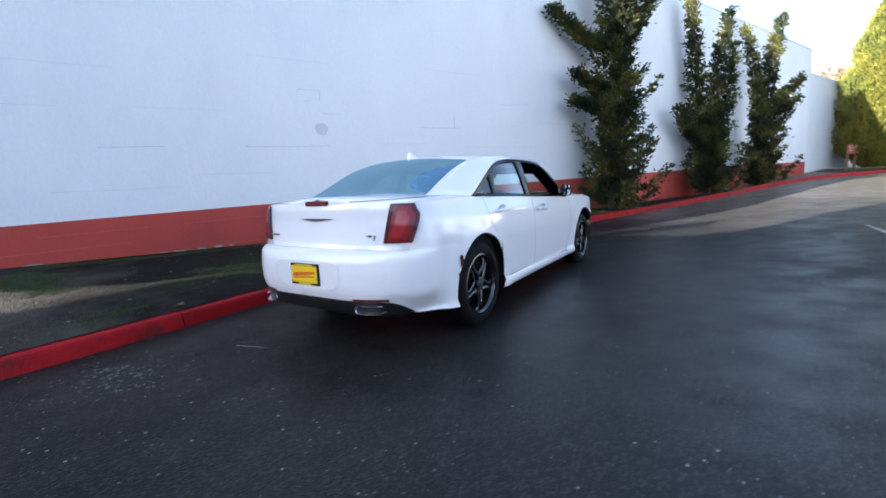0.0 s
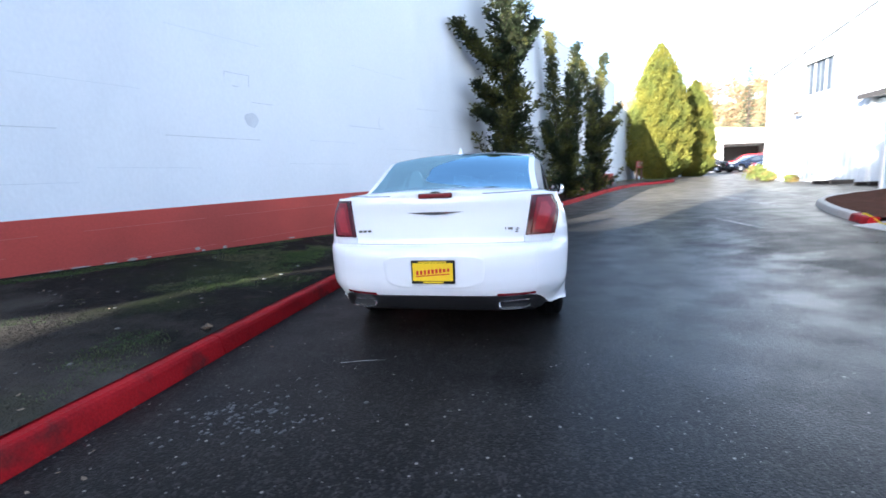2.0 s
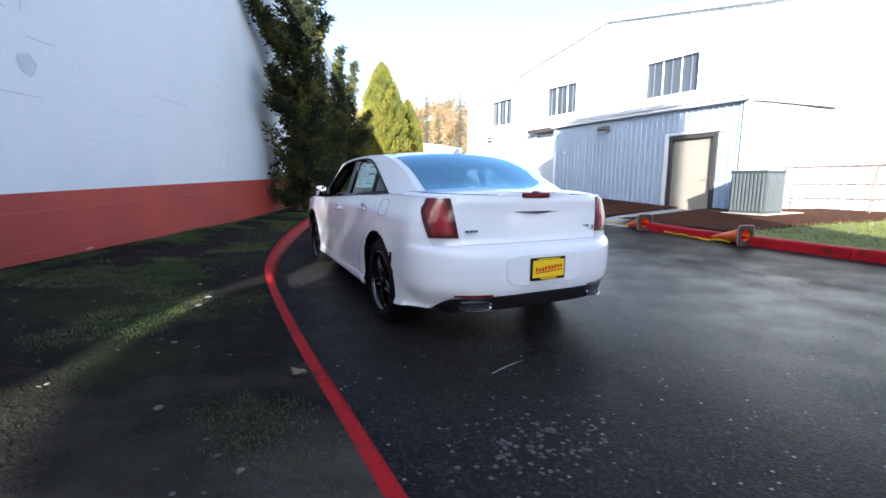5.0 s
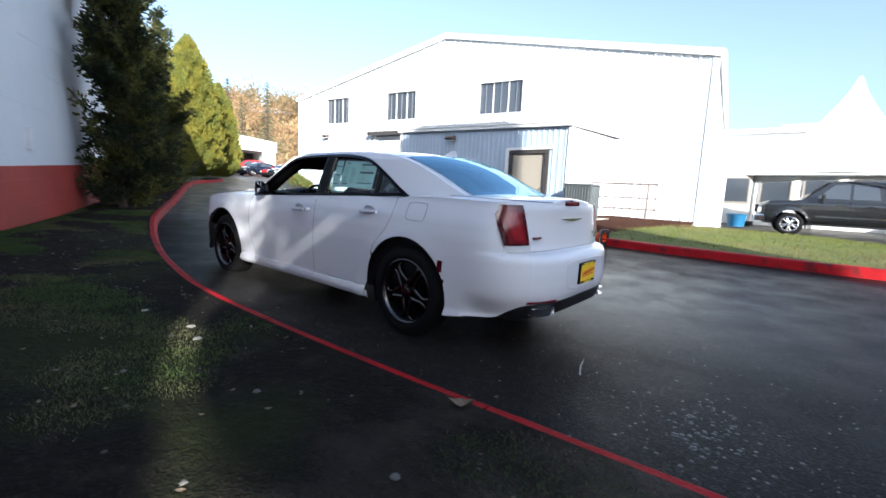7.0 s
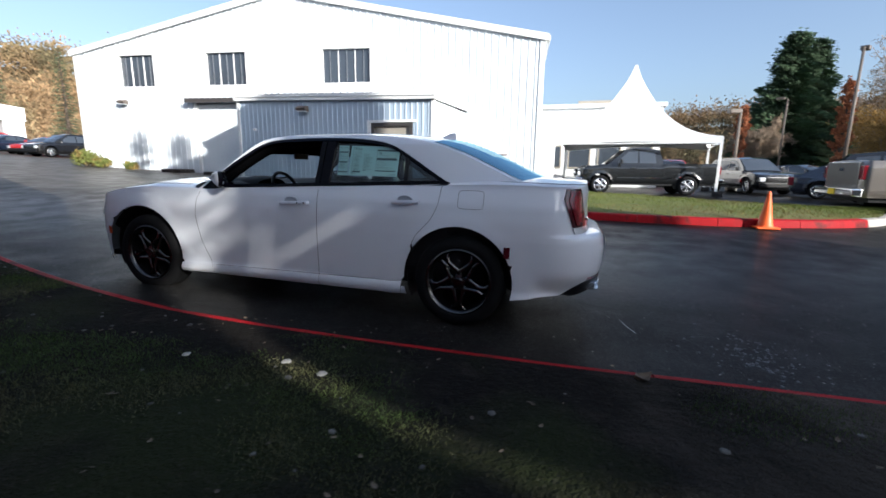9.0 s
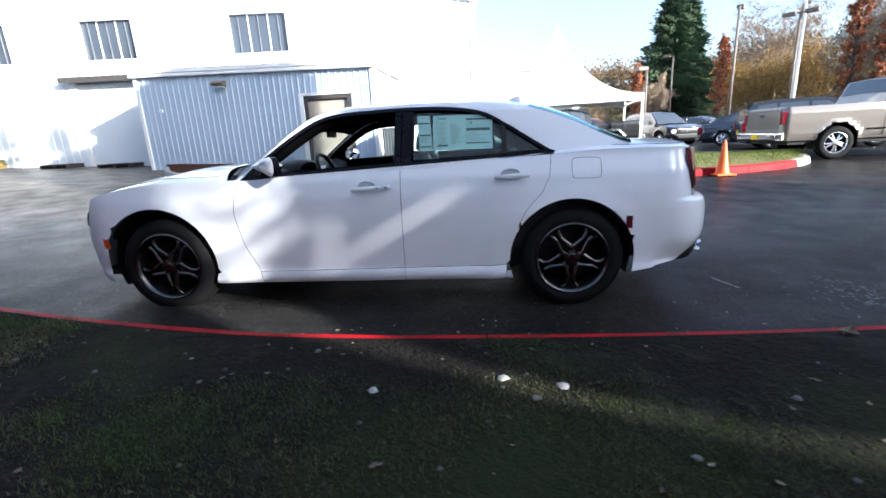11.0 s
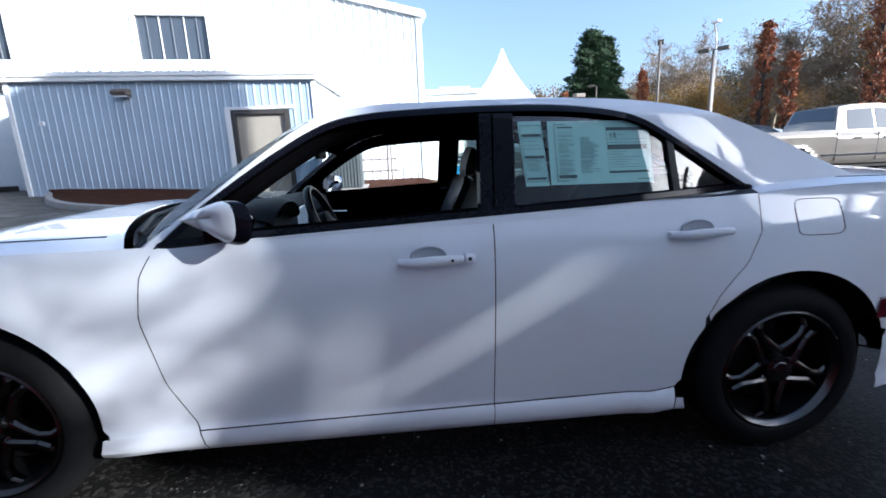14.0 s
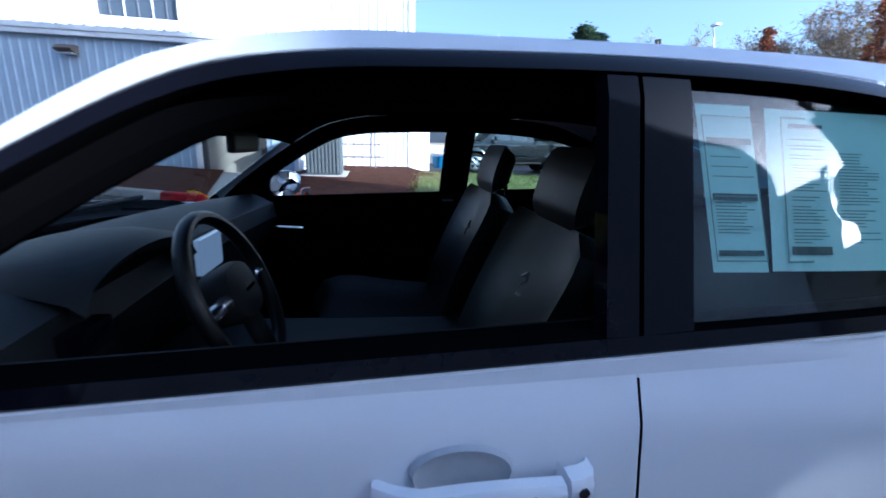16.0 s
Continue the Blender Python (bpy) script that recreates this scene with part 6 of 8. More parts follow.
def juniper(x, y, z, height, stems, seed, dense, label, arms=()):
    """An upright ragged juniper. stems = (lean x, lean y, share of height, girth); arms = (share of height, dx, dy, dz), long boughs off the first stem."""
    rng = np.random.default_rng(seed)
    top = tree_base("juniper", x, y, z - 0.05, label, "tree", "upright junipers along the wall")
    off = (Vector((x, y)) - WALL0).dot(WALL_N)
    bm2 = bmesh.new()
    pts, dirs = [], []

    def tuft(q, d, r, n):
        """A clump of short needle sprays pointing out and up."""
        for o in rng.normal(size=(n, 3)):
            pts.append((q.x + o[0] * r, q.y + o[1] * r, q.z + o[2] * r * 0.62))
            dirs.append((d.x * 0.7 + o[0] * 0.45, d.y * 0.7 + o[1] * 0.45, 0.42 + 0.35 * o[2]))

    def bough(p, a, reach, lift):
        """A side bough, level at first and turned up at its tip, clothed in clumps."""
        d = Vector((math.cos(a), math.sin(a), 0.0))
        into = -(d.x * WALL_N.x + d.y * WALL_N.y)
        if into > 0.05:
            room = off + (p.x * WALL_N.x + p.y * WALL_N.y) - 0.10
            reach = max(0.10, min(reach, room / into))
        line = []
        for k in range(6):
            u = k / 5
            line.append(p + d * reach * u + Vector((0, 0, reach * (-0.16 * math.sin(2.8 * u) + lift * u ** 3))))
        limb(bm2, line, 0.018, 0.005, 4)
        n = 2 + int(reach / 0.13)
        for k in range(n):
            u = 0.22 + 0.78 * (k + 0.6 * rng.random()) / n
            f = min(4.999, u * 5)
            q = line[int(f)].lerp(line[int(f) + 1], f - int(f))
            side = Vector((-d.y, d.x, 0.0)) * rng.normal() * 0.13 * (1.15 - u) * min(1.0, reach)
            tuft(q + side, d, 0.085 * (0.75 + 0.5 * rng.random()) * (1.2 - 0.45 * u), dense)

    def clothe(line, girth, count, t0=0.04, taper=0.75):
        n = len(line) - 1
        for k in range(count):
            t = min(0.995, t0 + (1 - t0) * (k + rng.random()) / count)
            p = line[min(n - 1, int(t * n))].lerp(line[min(n, int(t * n) + 1)], t * n - int(t * n))
            a = 2.4 * k + 0.7 * rng.random()
            reach = girth * (0.16 + 0.95 * (1 - t) ** taper) * (0.50 + 0.75 * rng.random())
            bough(p, a, max(0.12, reach), 0.30 + 0.45 * rng.random())
            if k % 2 == 0:
                tuft(p + Vector(rng.normal(size=3)) * 0.05, Vector((math.cos(a), math.sin(a), 0)), 0.09, dense)

    first = None
    for lx, ly, share, girth in stems:
        h = height * share
        line = []
        ph = rng.random() * 6.28
        for k in range(15):
            t = k / 14
            line.append(Vector((lx * t ** 1.4 + 0.10 * math.sin(6 * t + ph), ly * t ** 1.4 + 0.09 * math.cos(5 * t + ph), h * t)))
        limb(bm2, line, 0.09 * girth + 0.02, 0.012)
        clothe(line, girth, int(12 * h))
        first = first or line
    for t, dx, dy, dz in arms:
        p = first[int(t * 14)]
        line = [p + Vector((dx * u, dy * u, dz * (0.25 * u + 0.75 * u * u))) for u in (k / 8 for k in range(9))]
        limb(bm2, line, 0.045, 0.010, 5)
        clothe(line, 0.30, int(15 * Vector((dx, dy, dz)).length), 0.12, 0.5)
    part("trunk", bm2, "bark", top, smooth=True)
    spray_mesh("crown", pts, dirs, 0.070, rng, "juniper", top, wide=0.30)
    return top


def column_tree(x, y, z, height, radius, seed, count, label):
    """A dense egg-shaped columnar evergreen with lobed skin."""
    rng = np.random.default_rng(seed)
    top = tree_base("columnar_evergreen", x, y, z - 0.05, label, "tree", "columnar evergreens")
    bm2 = bmesh.new()
    limb(bm2, [(0, 0, 0), (0.03, 0.02, height * 0.5), (0, 0, height * 0.95)], 0.16, 0.02, 8)
    part("trunk", bm2, "bark", top, smooth=True)
    u = rng.random(count)
    t = 1 - (1 - u) ** 0.62
    t = np.clip(t, 0.005, 0.995)
    a = rng.random(count) * 6.283
    prof = radius * np.minimum(1.0, (t / 0.12) ** 0.5) * (1 - np.clip((t - 0.30) / 0.70, 0, 1) ** 1.9) ** 0.8
    lobes = 1 + 0.13 * np.sin(7 * a + 9 * t) * np.sin(27 * t + 3 * np.sin(3 * a)) + 0.09 * np.sin(13 * a - 41 * t) + 0.06 * rng.normal(size=count)
    r = prof * lobes * (1 - 0.22 * rng.random(count) ** 2)
    pts = np.stack([r * np.cos(a), r * np.sin(a), height * t + 0.1], 1)
    dirs = np.stack([np.cos(a) * 0.75, np.sin(a) * 0.75, 0.8 + 0.4 * rng.random(count)], 1) + rng.normal(size=(count, 3)) * 0.25
    spray_mesh("crown", pts, dirs, 0.135, rng, "arborvitae", top, wide=0.30)
    bm2 = bmesh.new()
    loft(bm2, [[(rr * radius * 0.80 * math.cos(6.283 * k / 14), rr * radius * 0.80 * math.sin(6.283 * k / 14), height * tt) for k in range(14)] for tt, rr in ((0.02, 0.45), (0.12, 0.95), (0.35, 0.98), (0.6, 0.78), (0.8, 0.48), (0.93, 0.15))], close=True, cap=True)
    part("inner_crown", bm2, "arborvitae", top, smooth=True)
    return top


def conifer(x, y, z, height, radius, seed, count, mat, label, name="fir_tree", group="", open_=0.0):
    """A conical conifer with drooping tiers."""
    rng = np.random.default_rng(seed)
    top = tree_base(name, x, y, z, label, "tree", group)
    bm2 = bmesh.new()
    limb(bm2, [(0, 0, 0), (0.1, 0, height * 0.5), (0, 0, height)], 0.018 * height + 0.05, 0.02, 7)
    tiers = max(8, int(height * 1.5))
    pts, dirs = [], []
    for k in range(tiers):
        t = 0.08 + 0.9 * k / tiers
        arms = 7
        for q in range(arms):
            a = 6.283 * (q + 0.5 * (k % 2) + 0.5 * rng.random()) / arms
            reach = radius * (1 - t) ** 0.8 * (0.45 + 0.70 * rng.random())
            zz = height * (t + 0.02 * rng.random())
            arm = [(math.cos(a) * reach * u, math.sin(a) * reach * u, zz + reach * (0.15 * u - 0.30 * u * u)) for u in (0, 0.5, 1.0)]
            limb(bm2, arm, 0.02 + 0.004 * height * (1 - t), 0.01, 4)
            for _ in range(max(2, int(2.6 * count / (tiers * arms) * (0.4 + 1.3 * (1 - t))))):
                u = rng.random() ** 0.55
                o = rng.normal(size=3) * radius * 0.045
                pts.append((math.cos(a) * reach * u + o[0] - math.sin(a) * o[2] * 1.6, math.sin(a) * reach * u + o[1] + math.cos(a) * o[2] * 1.6, zz + reach * (0.15 * u - 0.30 * u * u) + o[1] * 0.7))
                dirs.append((math.cos(a), math.sin(a), -0.15 + 0.4 * rng.random()))
    part("trunk", bm2, "bark", top, smooth=True)
    spray_mesh("crown", pts, dirs, 0.034 * radius + 0.04 + 0.004 * height, rng, mat, top, wide=0.24)
    return top


def broadleaf(x, y, z, height, radius, seed, count, mat, label, name="autumn_tree", slim=False, group="", leaf=0.12):
    """A trunk with forked limbs and loose leaves or twigs."""
    rng = np.random.default_rng(seed)
    top = tree_base(name, x, y, z, label, "tree", group)
    bm2 = bmesh.new()
    trunk = [Vector((0.05 * height * 0.1 * math.sin(k), 0.0, height * (0.9 if slim else 0.45) * k / 6)) for k in range(7)]
    limb(bm2, trunk, 0.014 * height + 0.04, 0.02 if slim else 0.010 * height)
    pts, dirs = [], []
    arms = 30 if slim else 24 if mat == "bare_twig" else 16
    for k in range(arms):
        t = (k + rng.random()) / arms
        a = k * 2.4 + rng.random()
        if slim:
            b = Vector((0, 0, height * (0.16 + 0.72 * t)))
            shape = radius * (math.sin(math.pi * min(1, 0.12 + 0.88 * t)) ** 0.7) * (0.7 + 0.5 * rng.random())
            e = b + Vector((math.cos(a) * shape, math.sin(a) * shape, shape * 1.7))
        else:
            b = trunk[3].lerp(trunk[6], t)
            e = b + Vector((math.cos(a) * radius * (0.5 + 0.5 * rng.random()), math.sin(a) * radius * (0.5 + 0.5 * rng.random()), height * (0.18 + 0.36 * rng.random())))
        mid = b.lerp(e, 0.5) + Vector((0, 0, -0.05 * radius))
        limb(bm2, [b, mid, e], 0.006 * height + 0.01, 0.012, 4)
        for q in range(5):
            f = mid.lerp(e, rng.random())
            g2 = f + Vector(rng.normal(size=3)) * radius * (0.22 if slim else 0.30)
            limb(bm2, [f, f.lerp(g2, 0.5) + Vector((0, 0, 0.03 * radius)), g2], 0.02, 0.008, 3)
            for _ in range(max(1, count // (arms * 5))):
                o = rng.normal(size=3) * radius * (0.13 if slim else 0.05 if mat == "bare_twig" else 0.14)
                p = f.lerp(g2, rng.random())
                pts.append((p.x + o[0], p.y + o[1], p.z + o[2]))
                dirs.append(rng.normal(size=3) + np.array((0, 0, 0.3)))
    part("trunk", bm2, "bare_twig" if not slim else "bark", top)
    spray_mesh("crown", pts, dirs, leaf, rng, mat, top, wide=0.07 if mat == "bare_twig" else 0.42)
    return top


juniper(-2.1, 13.3, 0.44, 7.7, [(0.05, 0.0, 1.0, 1.15), (0.25, -0.35, 0.55, 0.9)], 3, 24, "tall dark green juniper with sunlit tips against the white wall", [(0.62, -1.2, -1.5, 0.9), (0.58, 1.0, 0.1, 1.25), (0.48, -0.8, -1.1, 0.4), (0.70, 0.7, -0.5, 1.1), (0.36, -0.9, -1.2, 0.25)])
juniper(0.1, 18.5, 0.62, 6.5, [(-0.75, -1.1, 1.0, 0.50), (0.45, -0.3, 0.95, 0.46), (0.75, 0.4, 0.80, 0.46), (0.0, 0.1, 0.48, 1.0)], 8, 22, "forked dark green juniper against the white wall", [(0.30, -0.7, -1.3, 1.2)])
juniper(1.85, 22.0, 0.78, 6.6, [(0.45, 0.2, 1.0, 0.62), (-0.65, -0.7, 0.93, 0.42), (0.4, -0.4, 0.55, 1.05)], 11, 22, "dark green juniper with a bronze sunlit top", [(0.5, 1.1, 0.1, 0.9), (0.45, 0.9, -0.6, 0.5)])
column_tree(8.5, 35.2, 1.25, 9.9, 1.95, 21, 30000, "tall yellow-green columnar evergreen, half in shade")
column_tree(12.0, 38.2, 1.35, 7.6, 1.40, 22, 20000, "smaller yellow-green columnar evergreen behind the kerb")
column_tree(9.9, 37.6, 1.3, 8.0, 1.30, 23, 11000, "dark shaded columnar evergreen between two others")

# unseen screen and trees added south-west to shade the road and dapple the car
S_DIR, S_PERP = Vector((math.cos(radians(SUN_AZ)), math.sin(radians(SUN_AZ)))), Vector((math.sin(radians(SUN_AZ)), -math.cos(radians(SUN_AZ))))


def shade_place(perp, along):
    p = S_PERP * perp + S_DIR * along
    return p.x, p.y


sw = empty("shade_screen_sw", Matrix(), "added plain grey screen, unseen, cut to shape sun and shade", "building", kind="structure")
# outlines cut so that sun patches fall on car, kerb and verge
LOW_EDGE = [(-4.72, -0.3), (-4.72, 7.7), (-5.0, 7.95), (-5.3, 8.1), (-5.62, 8.3), (-5.80, 8.5), (-5.90, 8.7), (-5.93, 8.9), (-5.86, 9.02), (-5.68, 9.08), (-5.61, 9.2), (-5.61, 9.34), (-5.75, 9.46), (-5.78, 9.62), (-5.66, 9.74), (-5.62, 9.81), (-5.45, 9.82), (-5.47, 9.49), (-4.96, 9.74), (2.6, 9.74), (2.6, -0.3)]
HIGH_EDGE = [(-5.455, 9.565), (-5.44, 9.80), (-5.44, 9.885), (-5.60, 9.90), (-5.62, 10.05), (-5.60, 10.42), (-5.36, 10.50), (-5.2, 10.75), (-4.9, 11.0), (-4.4, 11.4), (-4.0, 17.5), (1.0, 18.1), (2.6, 15.9), (2.6, 9.5), (-4.96, 9.5), (-4.965, 9.815)]
WEST_EDGE = [(-9.5, -0.3), (-9.5, 10.6), (-7.0, 10.9), (-6.42, 10.75), (-6.08, 10.5), (-6.07, 9.7), (-6.07, 9.0), (-6.03, 8.9), (-5.99, 8.7), (-5.90, 8.5), (-5.76, 8.32), (-5.76, 8.15), (-5.8, 8.0), (-6.02, 7.75), (-6.05, -0.3)]
for outline, near in ((LOW_EDGE, -24.0), (HIGH_EDGE, -24.09), (WEST_EDGE, -24.0)):
    bm = bmesh.new()
    loft(bm, [[(*shade_place(q, along), h) for q, h in outline] for along in (near, near - 0.08)], close=True, cap=True)
    part("front_wall", bm, "concrete", sw)
bm = bmesh.new()
loft(bm, [[(*shade_place(q, along), h) for q, h in ((-9.5, -0.3), (-9.5, 7.0), (2.6, 7.0), (2.6, -0.3))] for along in (-24.2, -36)], close=True, cap=True)
part("block", bm, "concrete", sw)
# unseen conifers added so that tree-shaped shade falls on the steel hall
for perp, along, hh, rr, seed in ((-2.98, -23, 20.0, 1.7, 31), (-1.6, -23.2, 19.4, 1.9, 32)):
    px, py = shade_place(perp, along)
    conifer(px, py, -0.1, hh, rr, seed, 3200, "fir", "unseen dark conifer added for tree-shaped shade on the hall", group="conifers south-west of the yard")
# unseen tree added: its twigs thin the sun that comes through the gap
LEAN = -11.5
lean = tree_base("dapple_tree", *shade_place(LEAN, -23.0), -0.1, "unseen leaning bare tree added to dapple the sun on the car", "tree")
bm = bmesh.new()


def lean_at(perp, h, along=0.0):
    """A place on the leaning tree; h: height at which its shade passes the screen's front."""
    q = S_PERP * (perp - LEAN) + S_DIR * along
    return Vector((q.x, q.y, h + 0.1 - (1.0 + along) * math.tan(radians(SUN_EL))))


limb(bm, [Vector((0, 0, 0)), lean_at(-8.4, 6.6), lean_at(-7.0, 9.0), lean_at(-6.5, 9.9), lean_at(-6.25, 10.5), lean_at(-6.0, 11.1), lean_at(-5.5, 11.7)], 0.24, 0.13, 8)
part("trunk", bm, "bark", lean, smooth=True)
rngl = np.random.default_rng(77)
pts_l, dirs_l, pts_t, dirs_t = [], [], [], []
for k in range(520):  # loose twigs over the gap
    ca_ = rngl.normal() * 0.2
    q = lean_at(-6.15 + 0.62 * rngl.random(), 9.64 + 1.0 * rngl.random(), ca_)
    pts_t.append(tuple(q))
    dirs_t.append(rngl.normal(size=3))
for k in range(260):  # twigs along the upper trunk
    u = rngl.random()
    q = lean_at(-7.2 + 1.6 * u + 0.22 * rngl.normal(), 9.2 + 2.3 * u + 0.25 * rngl.normal(), 0.3 * rngl.normal())
    if (q - lean_at(-5.85, 9.7)).length > 0.75:
        pts_l.append(tuple(q))
        dirs_l.append(rngl.normal(size=3))
spray_mesh("crown", pts_l, dirs_l, 0.095, rngl, "bare_twig", lean)
spray_mesh("twigs", pts_t, dirs_t, 0.052, rngl, "bare_twig", lean)

# ---- tent ----
tent = empty("marquee", Matrix.Translation((16.9, -0.75, 0.2)) @ Matrix.Rotation(radians(-12), 4, "Z"), "white peaked frame marquee with a curved valance", "tent")
T_H, T_X, T_Y = 2.15, 2.65, 3.6
bm = bmesh.new()
rows = []
for t in [k / 14 for k in range(15)]:
    f = 1 - t
    zz = T_H + 0.25 + 2.95 * (t ** 2.5) + 0.50 * t
    if t == 1:
        zz = T_H + 3.74
    ring = []
    for (ax, ay), (bx, by) in zip(((-1, -1), (1, -1), (1, 1), (-1, 1)), ((1, -1), (1, 1), (-1, 1), (-1, -1))):
        for k in range(6):
            u = k / 6
            sag = 1 - 0.10 * math.sin(math.pi * u) * (1 - t)
            ring.append(((ax + (bx - ax) * u) * T_X * max(f, 0.012) * sag, (ay + (by - ay) * u) * T_Y * max(f, 0.012) * sag, zz + 0.0 * math.sin(math.pi * u)))
    rows.append(ring)
valance = [[(x, y, T_H - 0.10 + 0.20 * math.sin(math.pi * ((i % 6) / 6))) for i, (x, y, z) in enumerate(rows[0])]]
loft(bm, valance + rows, close=True)
part("canopy", bm, "tent_cloth", tent, smooth=True)
for sx in (-1, 1):
    for sy in (-1, 1):
        leg = part("leg", boxed(sx * T_X * 0.985 - 0.05, sx * T_X * 0.985 + 0.05, sy * T_Y * 0.985 - 0.05, sy * T_Y * 0.985 + 0.05, 0.0, T_H), "trim_white", tent)
        part("base_weight", boxed(sx * T_X - 0.18, sx * T_X + 0.18, sy * T_Y - 0.18, sy * T_Y + 0.18, 0.0, 0.22, bevel=0.02), "cone_dark", leg)
bm = bmesh.new()
box(bm, -T_X, T_X, -T_Y * 0.985 - 0.03, -T_Y * 0.985 + 0.03, T_H - 0.02, T_H + 0.04)
part("eave_rail", bm, "trim_white", tent)
part("eave_rail", boxed(-T_X * 0.985 - 0.03, -T_X * 0.985 + 0.03, -T_Y, T_Y, T_H - 0.02, T_H + 0.04), "trim_white", tent)

# ---- low showroom behind the tent ----
low = empty("building_low", Matrix.Translation((22.0, 4.2, 0.2)) @ Matrix.Rotation(radians(-93), 4, "Z"), "low white building with a row of small windows behind the tent", "building", kind="structure")
part("wall", boxed(0, 7.3, 0, 12, 0, 4.6), "trim_white", low)
part("roof", boxed(-0.1, 7.45, -0.2, 12.2, 4.6, 4.82), "trim_white", low)
part("roof_plant", boxed(5.6, 6.4, 3, 4.0, 4.82, 5.5), "metal_white", low)
part("parapet", boxed(2.6, 4.6, 2, 6, 4.82, 5.3), "door_tan", low)
for k in range(4):
    x = 0.6 + k * 1.7
    w = part("window", boxed(x, x + 1.15, -0.03, 0.02, 1.15, 2.35), "window_dark", low)
    bm = bmesh.new()
    for a, b, c, d in ((x - 0.08, x, 1.07, 2.43), (x + 1.15, x + 1.23, 1.07, 2.43), (x, x + 1.15, 1.07, 1.15), (x, x + 1.15, 2.35, 2.43)):
        box(bm, a, b, -0.06, 0.03, c, d)
    part("window_frame", bm, "door_tan", w)

# ---- parked vehicles ----
def vehicle(kind, name, m, paint, label, group="", trim="black_trim", rim="alloy"):
    """A parked vehicle from a few side lines; its rear axle stands at the origin, nose to +y."""
    S = {
        "pickup": dict(w=0.99, yr=-1.25, yf=4.55, wb=3.57, r=0.405, rim=0.26, bot=0.50, cut=0.475, top=[(-1.3, 1.33), (0.98, 1.34), (1.0, 1.26), (3.0, 1.25), (3.3, 1.27), (4.2, 1.20), (4.6, 1.05)], cab=[(0.98, 1.25), (1.06, 1.55), (1.16, 1.90), (1.5, 1.955), (2.2, 1.96), (2.55, 1.90), (2.95, 1.55), (3.30, 1.25)], glass=[[(1.30, 1.34), (1.36, 1.82), (1.98, 1.85), (1.98, 1.34)], [(2.06, 1.34), (2.06, 1.85), (2.45, 1.82), (2.86, 1.42), (2.88, 1.34)]]),
        "suv": dict(w=0.95, yr=-0.95, yf=3.75, wb=2.85, r=0.37, rim=0.24, bot=0.33, cut=0.44, top=[(-1.0, 1.08), (2.0, 1.05), (3.0, 1.02), (3.8, 0.88)], cab=[(-0.92, 1.05), (-0.80, 1.45), (-0.60, 1.66), (0.2, 1.74), (1.3, 1.73), (1.65, 1.66), (2.2, 1.30), (2.55, 1.03)], glass=[[(-0.62, 1.16), (-0.50, 1.55), (0.05, 1.60), (0.05, 1.14)], [(0.13, 1.14), (0.13, 1.60), (0.95, 1.61), (0.95, 1.11)], [(1.03, 1.11), (1.03, 1.61), (1.50, 1.58), (2.05, 1.22), (2.12, 1.09)]]),
        "car": dict(w=0.91, yr=-0.98, yf=3.6, wb=2.75, r=0.33, rim=0.215, bot=0.26, cut=0.395, top=[(-1.0, 0.95), (0.0, 0.97), (2.0, 0.93), (3.0, 0.88), (3.7, 0.74)], cab=[(-0.60, 0.96), (-0.15, 1.22), (0.30, 1.40), (0.9, 1.45), (1.35, 1.43), (1.7, 1.30), (2.4, 0.92)], glass=[[(0.02, 1.04), (0.42, 1.34), (0.82, 1.37), (0.82, 1.02)], [(0.90, 1.02), (0.90, 1.37), (1.35, 1.36), (1.62, 1.25), (2.10, 1.0)]]),
    }[kind]
    top = empty(name, m, label, "truck" if kind == "pickup" else "car", group)
    w, wb = S["w"], S["wb"]
    pc = plan_half(w, S["yr"], S["yf"], (0.30, 0.16) if kind == "pickup" else (0.5, 0.35), (0.55, 0.40), 0.09, (), 2.4)
    axles = ((0.0, S["r"] + 0.02), (wb, S["r"] + 0.02))
    lev = [0, 0.04, 0.1, 0.2, 0.3, 0.4, 0.5, 0.6, 0.7, 0.8, 0.88, 0.95, 1.0]
    bm2 = bmesh.new()
    for side in (1, -1):
        rows = []
        for v in lev:
            row = []
            for x, y, nx, ny in pc:
                zt = lerp_table(S["top"], y)
                z = S["bot"] + v * (zt - S["bot"])
                near = min(abs(((y - cy) ** 2 + (z - cz) ** 2) ** 0.5 - S["cut"]) for cy, cz in axles)
                d = 0.05 * max(0, 0.15 - v) / 0.15 + 0.02 * abs(v - 0.55) + 0.06 * max(0.0, v - 0.85) / 0.15 - 0.03 * math.exp(-((near / 0.06) ** 2)) * nx
                row.append((side * max(0.0, x - nx * d), y - ny * d, z))
            rows.append(row)
        loft(bm2, rows)
    round_arch(bm2, axles, S["cut"])
    rows = []
    for x, y, nx, ny in pc:
        zt = lerp_table(S["top"], y)
        e = max(0.0, x - nx * 0.069)
        open_bed = kind == "pickup" and S["yr"] + 0.12 < y < 0.95
        rows.append([(u * e, y - ny * 0.069, zt + (0.03 * (1 - u * u) if not open_bed else (0.0 if abs(u) > 0.9 else -0.45))) for u in (-1, -0.93, -0.88, -0.5, 0, 0.5, 0.88, 0.93, 1)])
    loft(bm2, rows)
    part("body", bm2, paint, top, smooth=False)
    part("underside", boxed(-w + 0.12, w - 0.12, S["yr"] + 0.2, S["yf"] - 0.25, S["bot"] - 0.1, S["bot"] + 0.08), "black_trim", top)
    z0 = S["cab"][0][1]
    gx_ = lambda z: w - 0.075 - 0.33 * (z - z0)
    bm2 = bmesh.new()
    n = len(S["cab"])
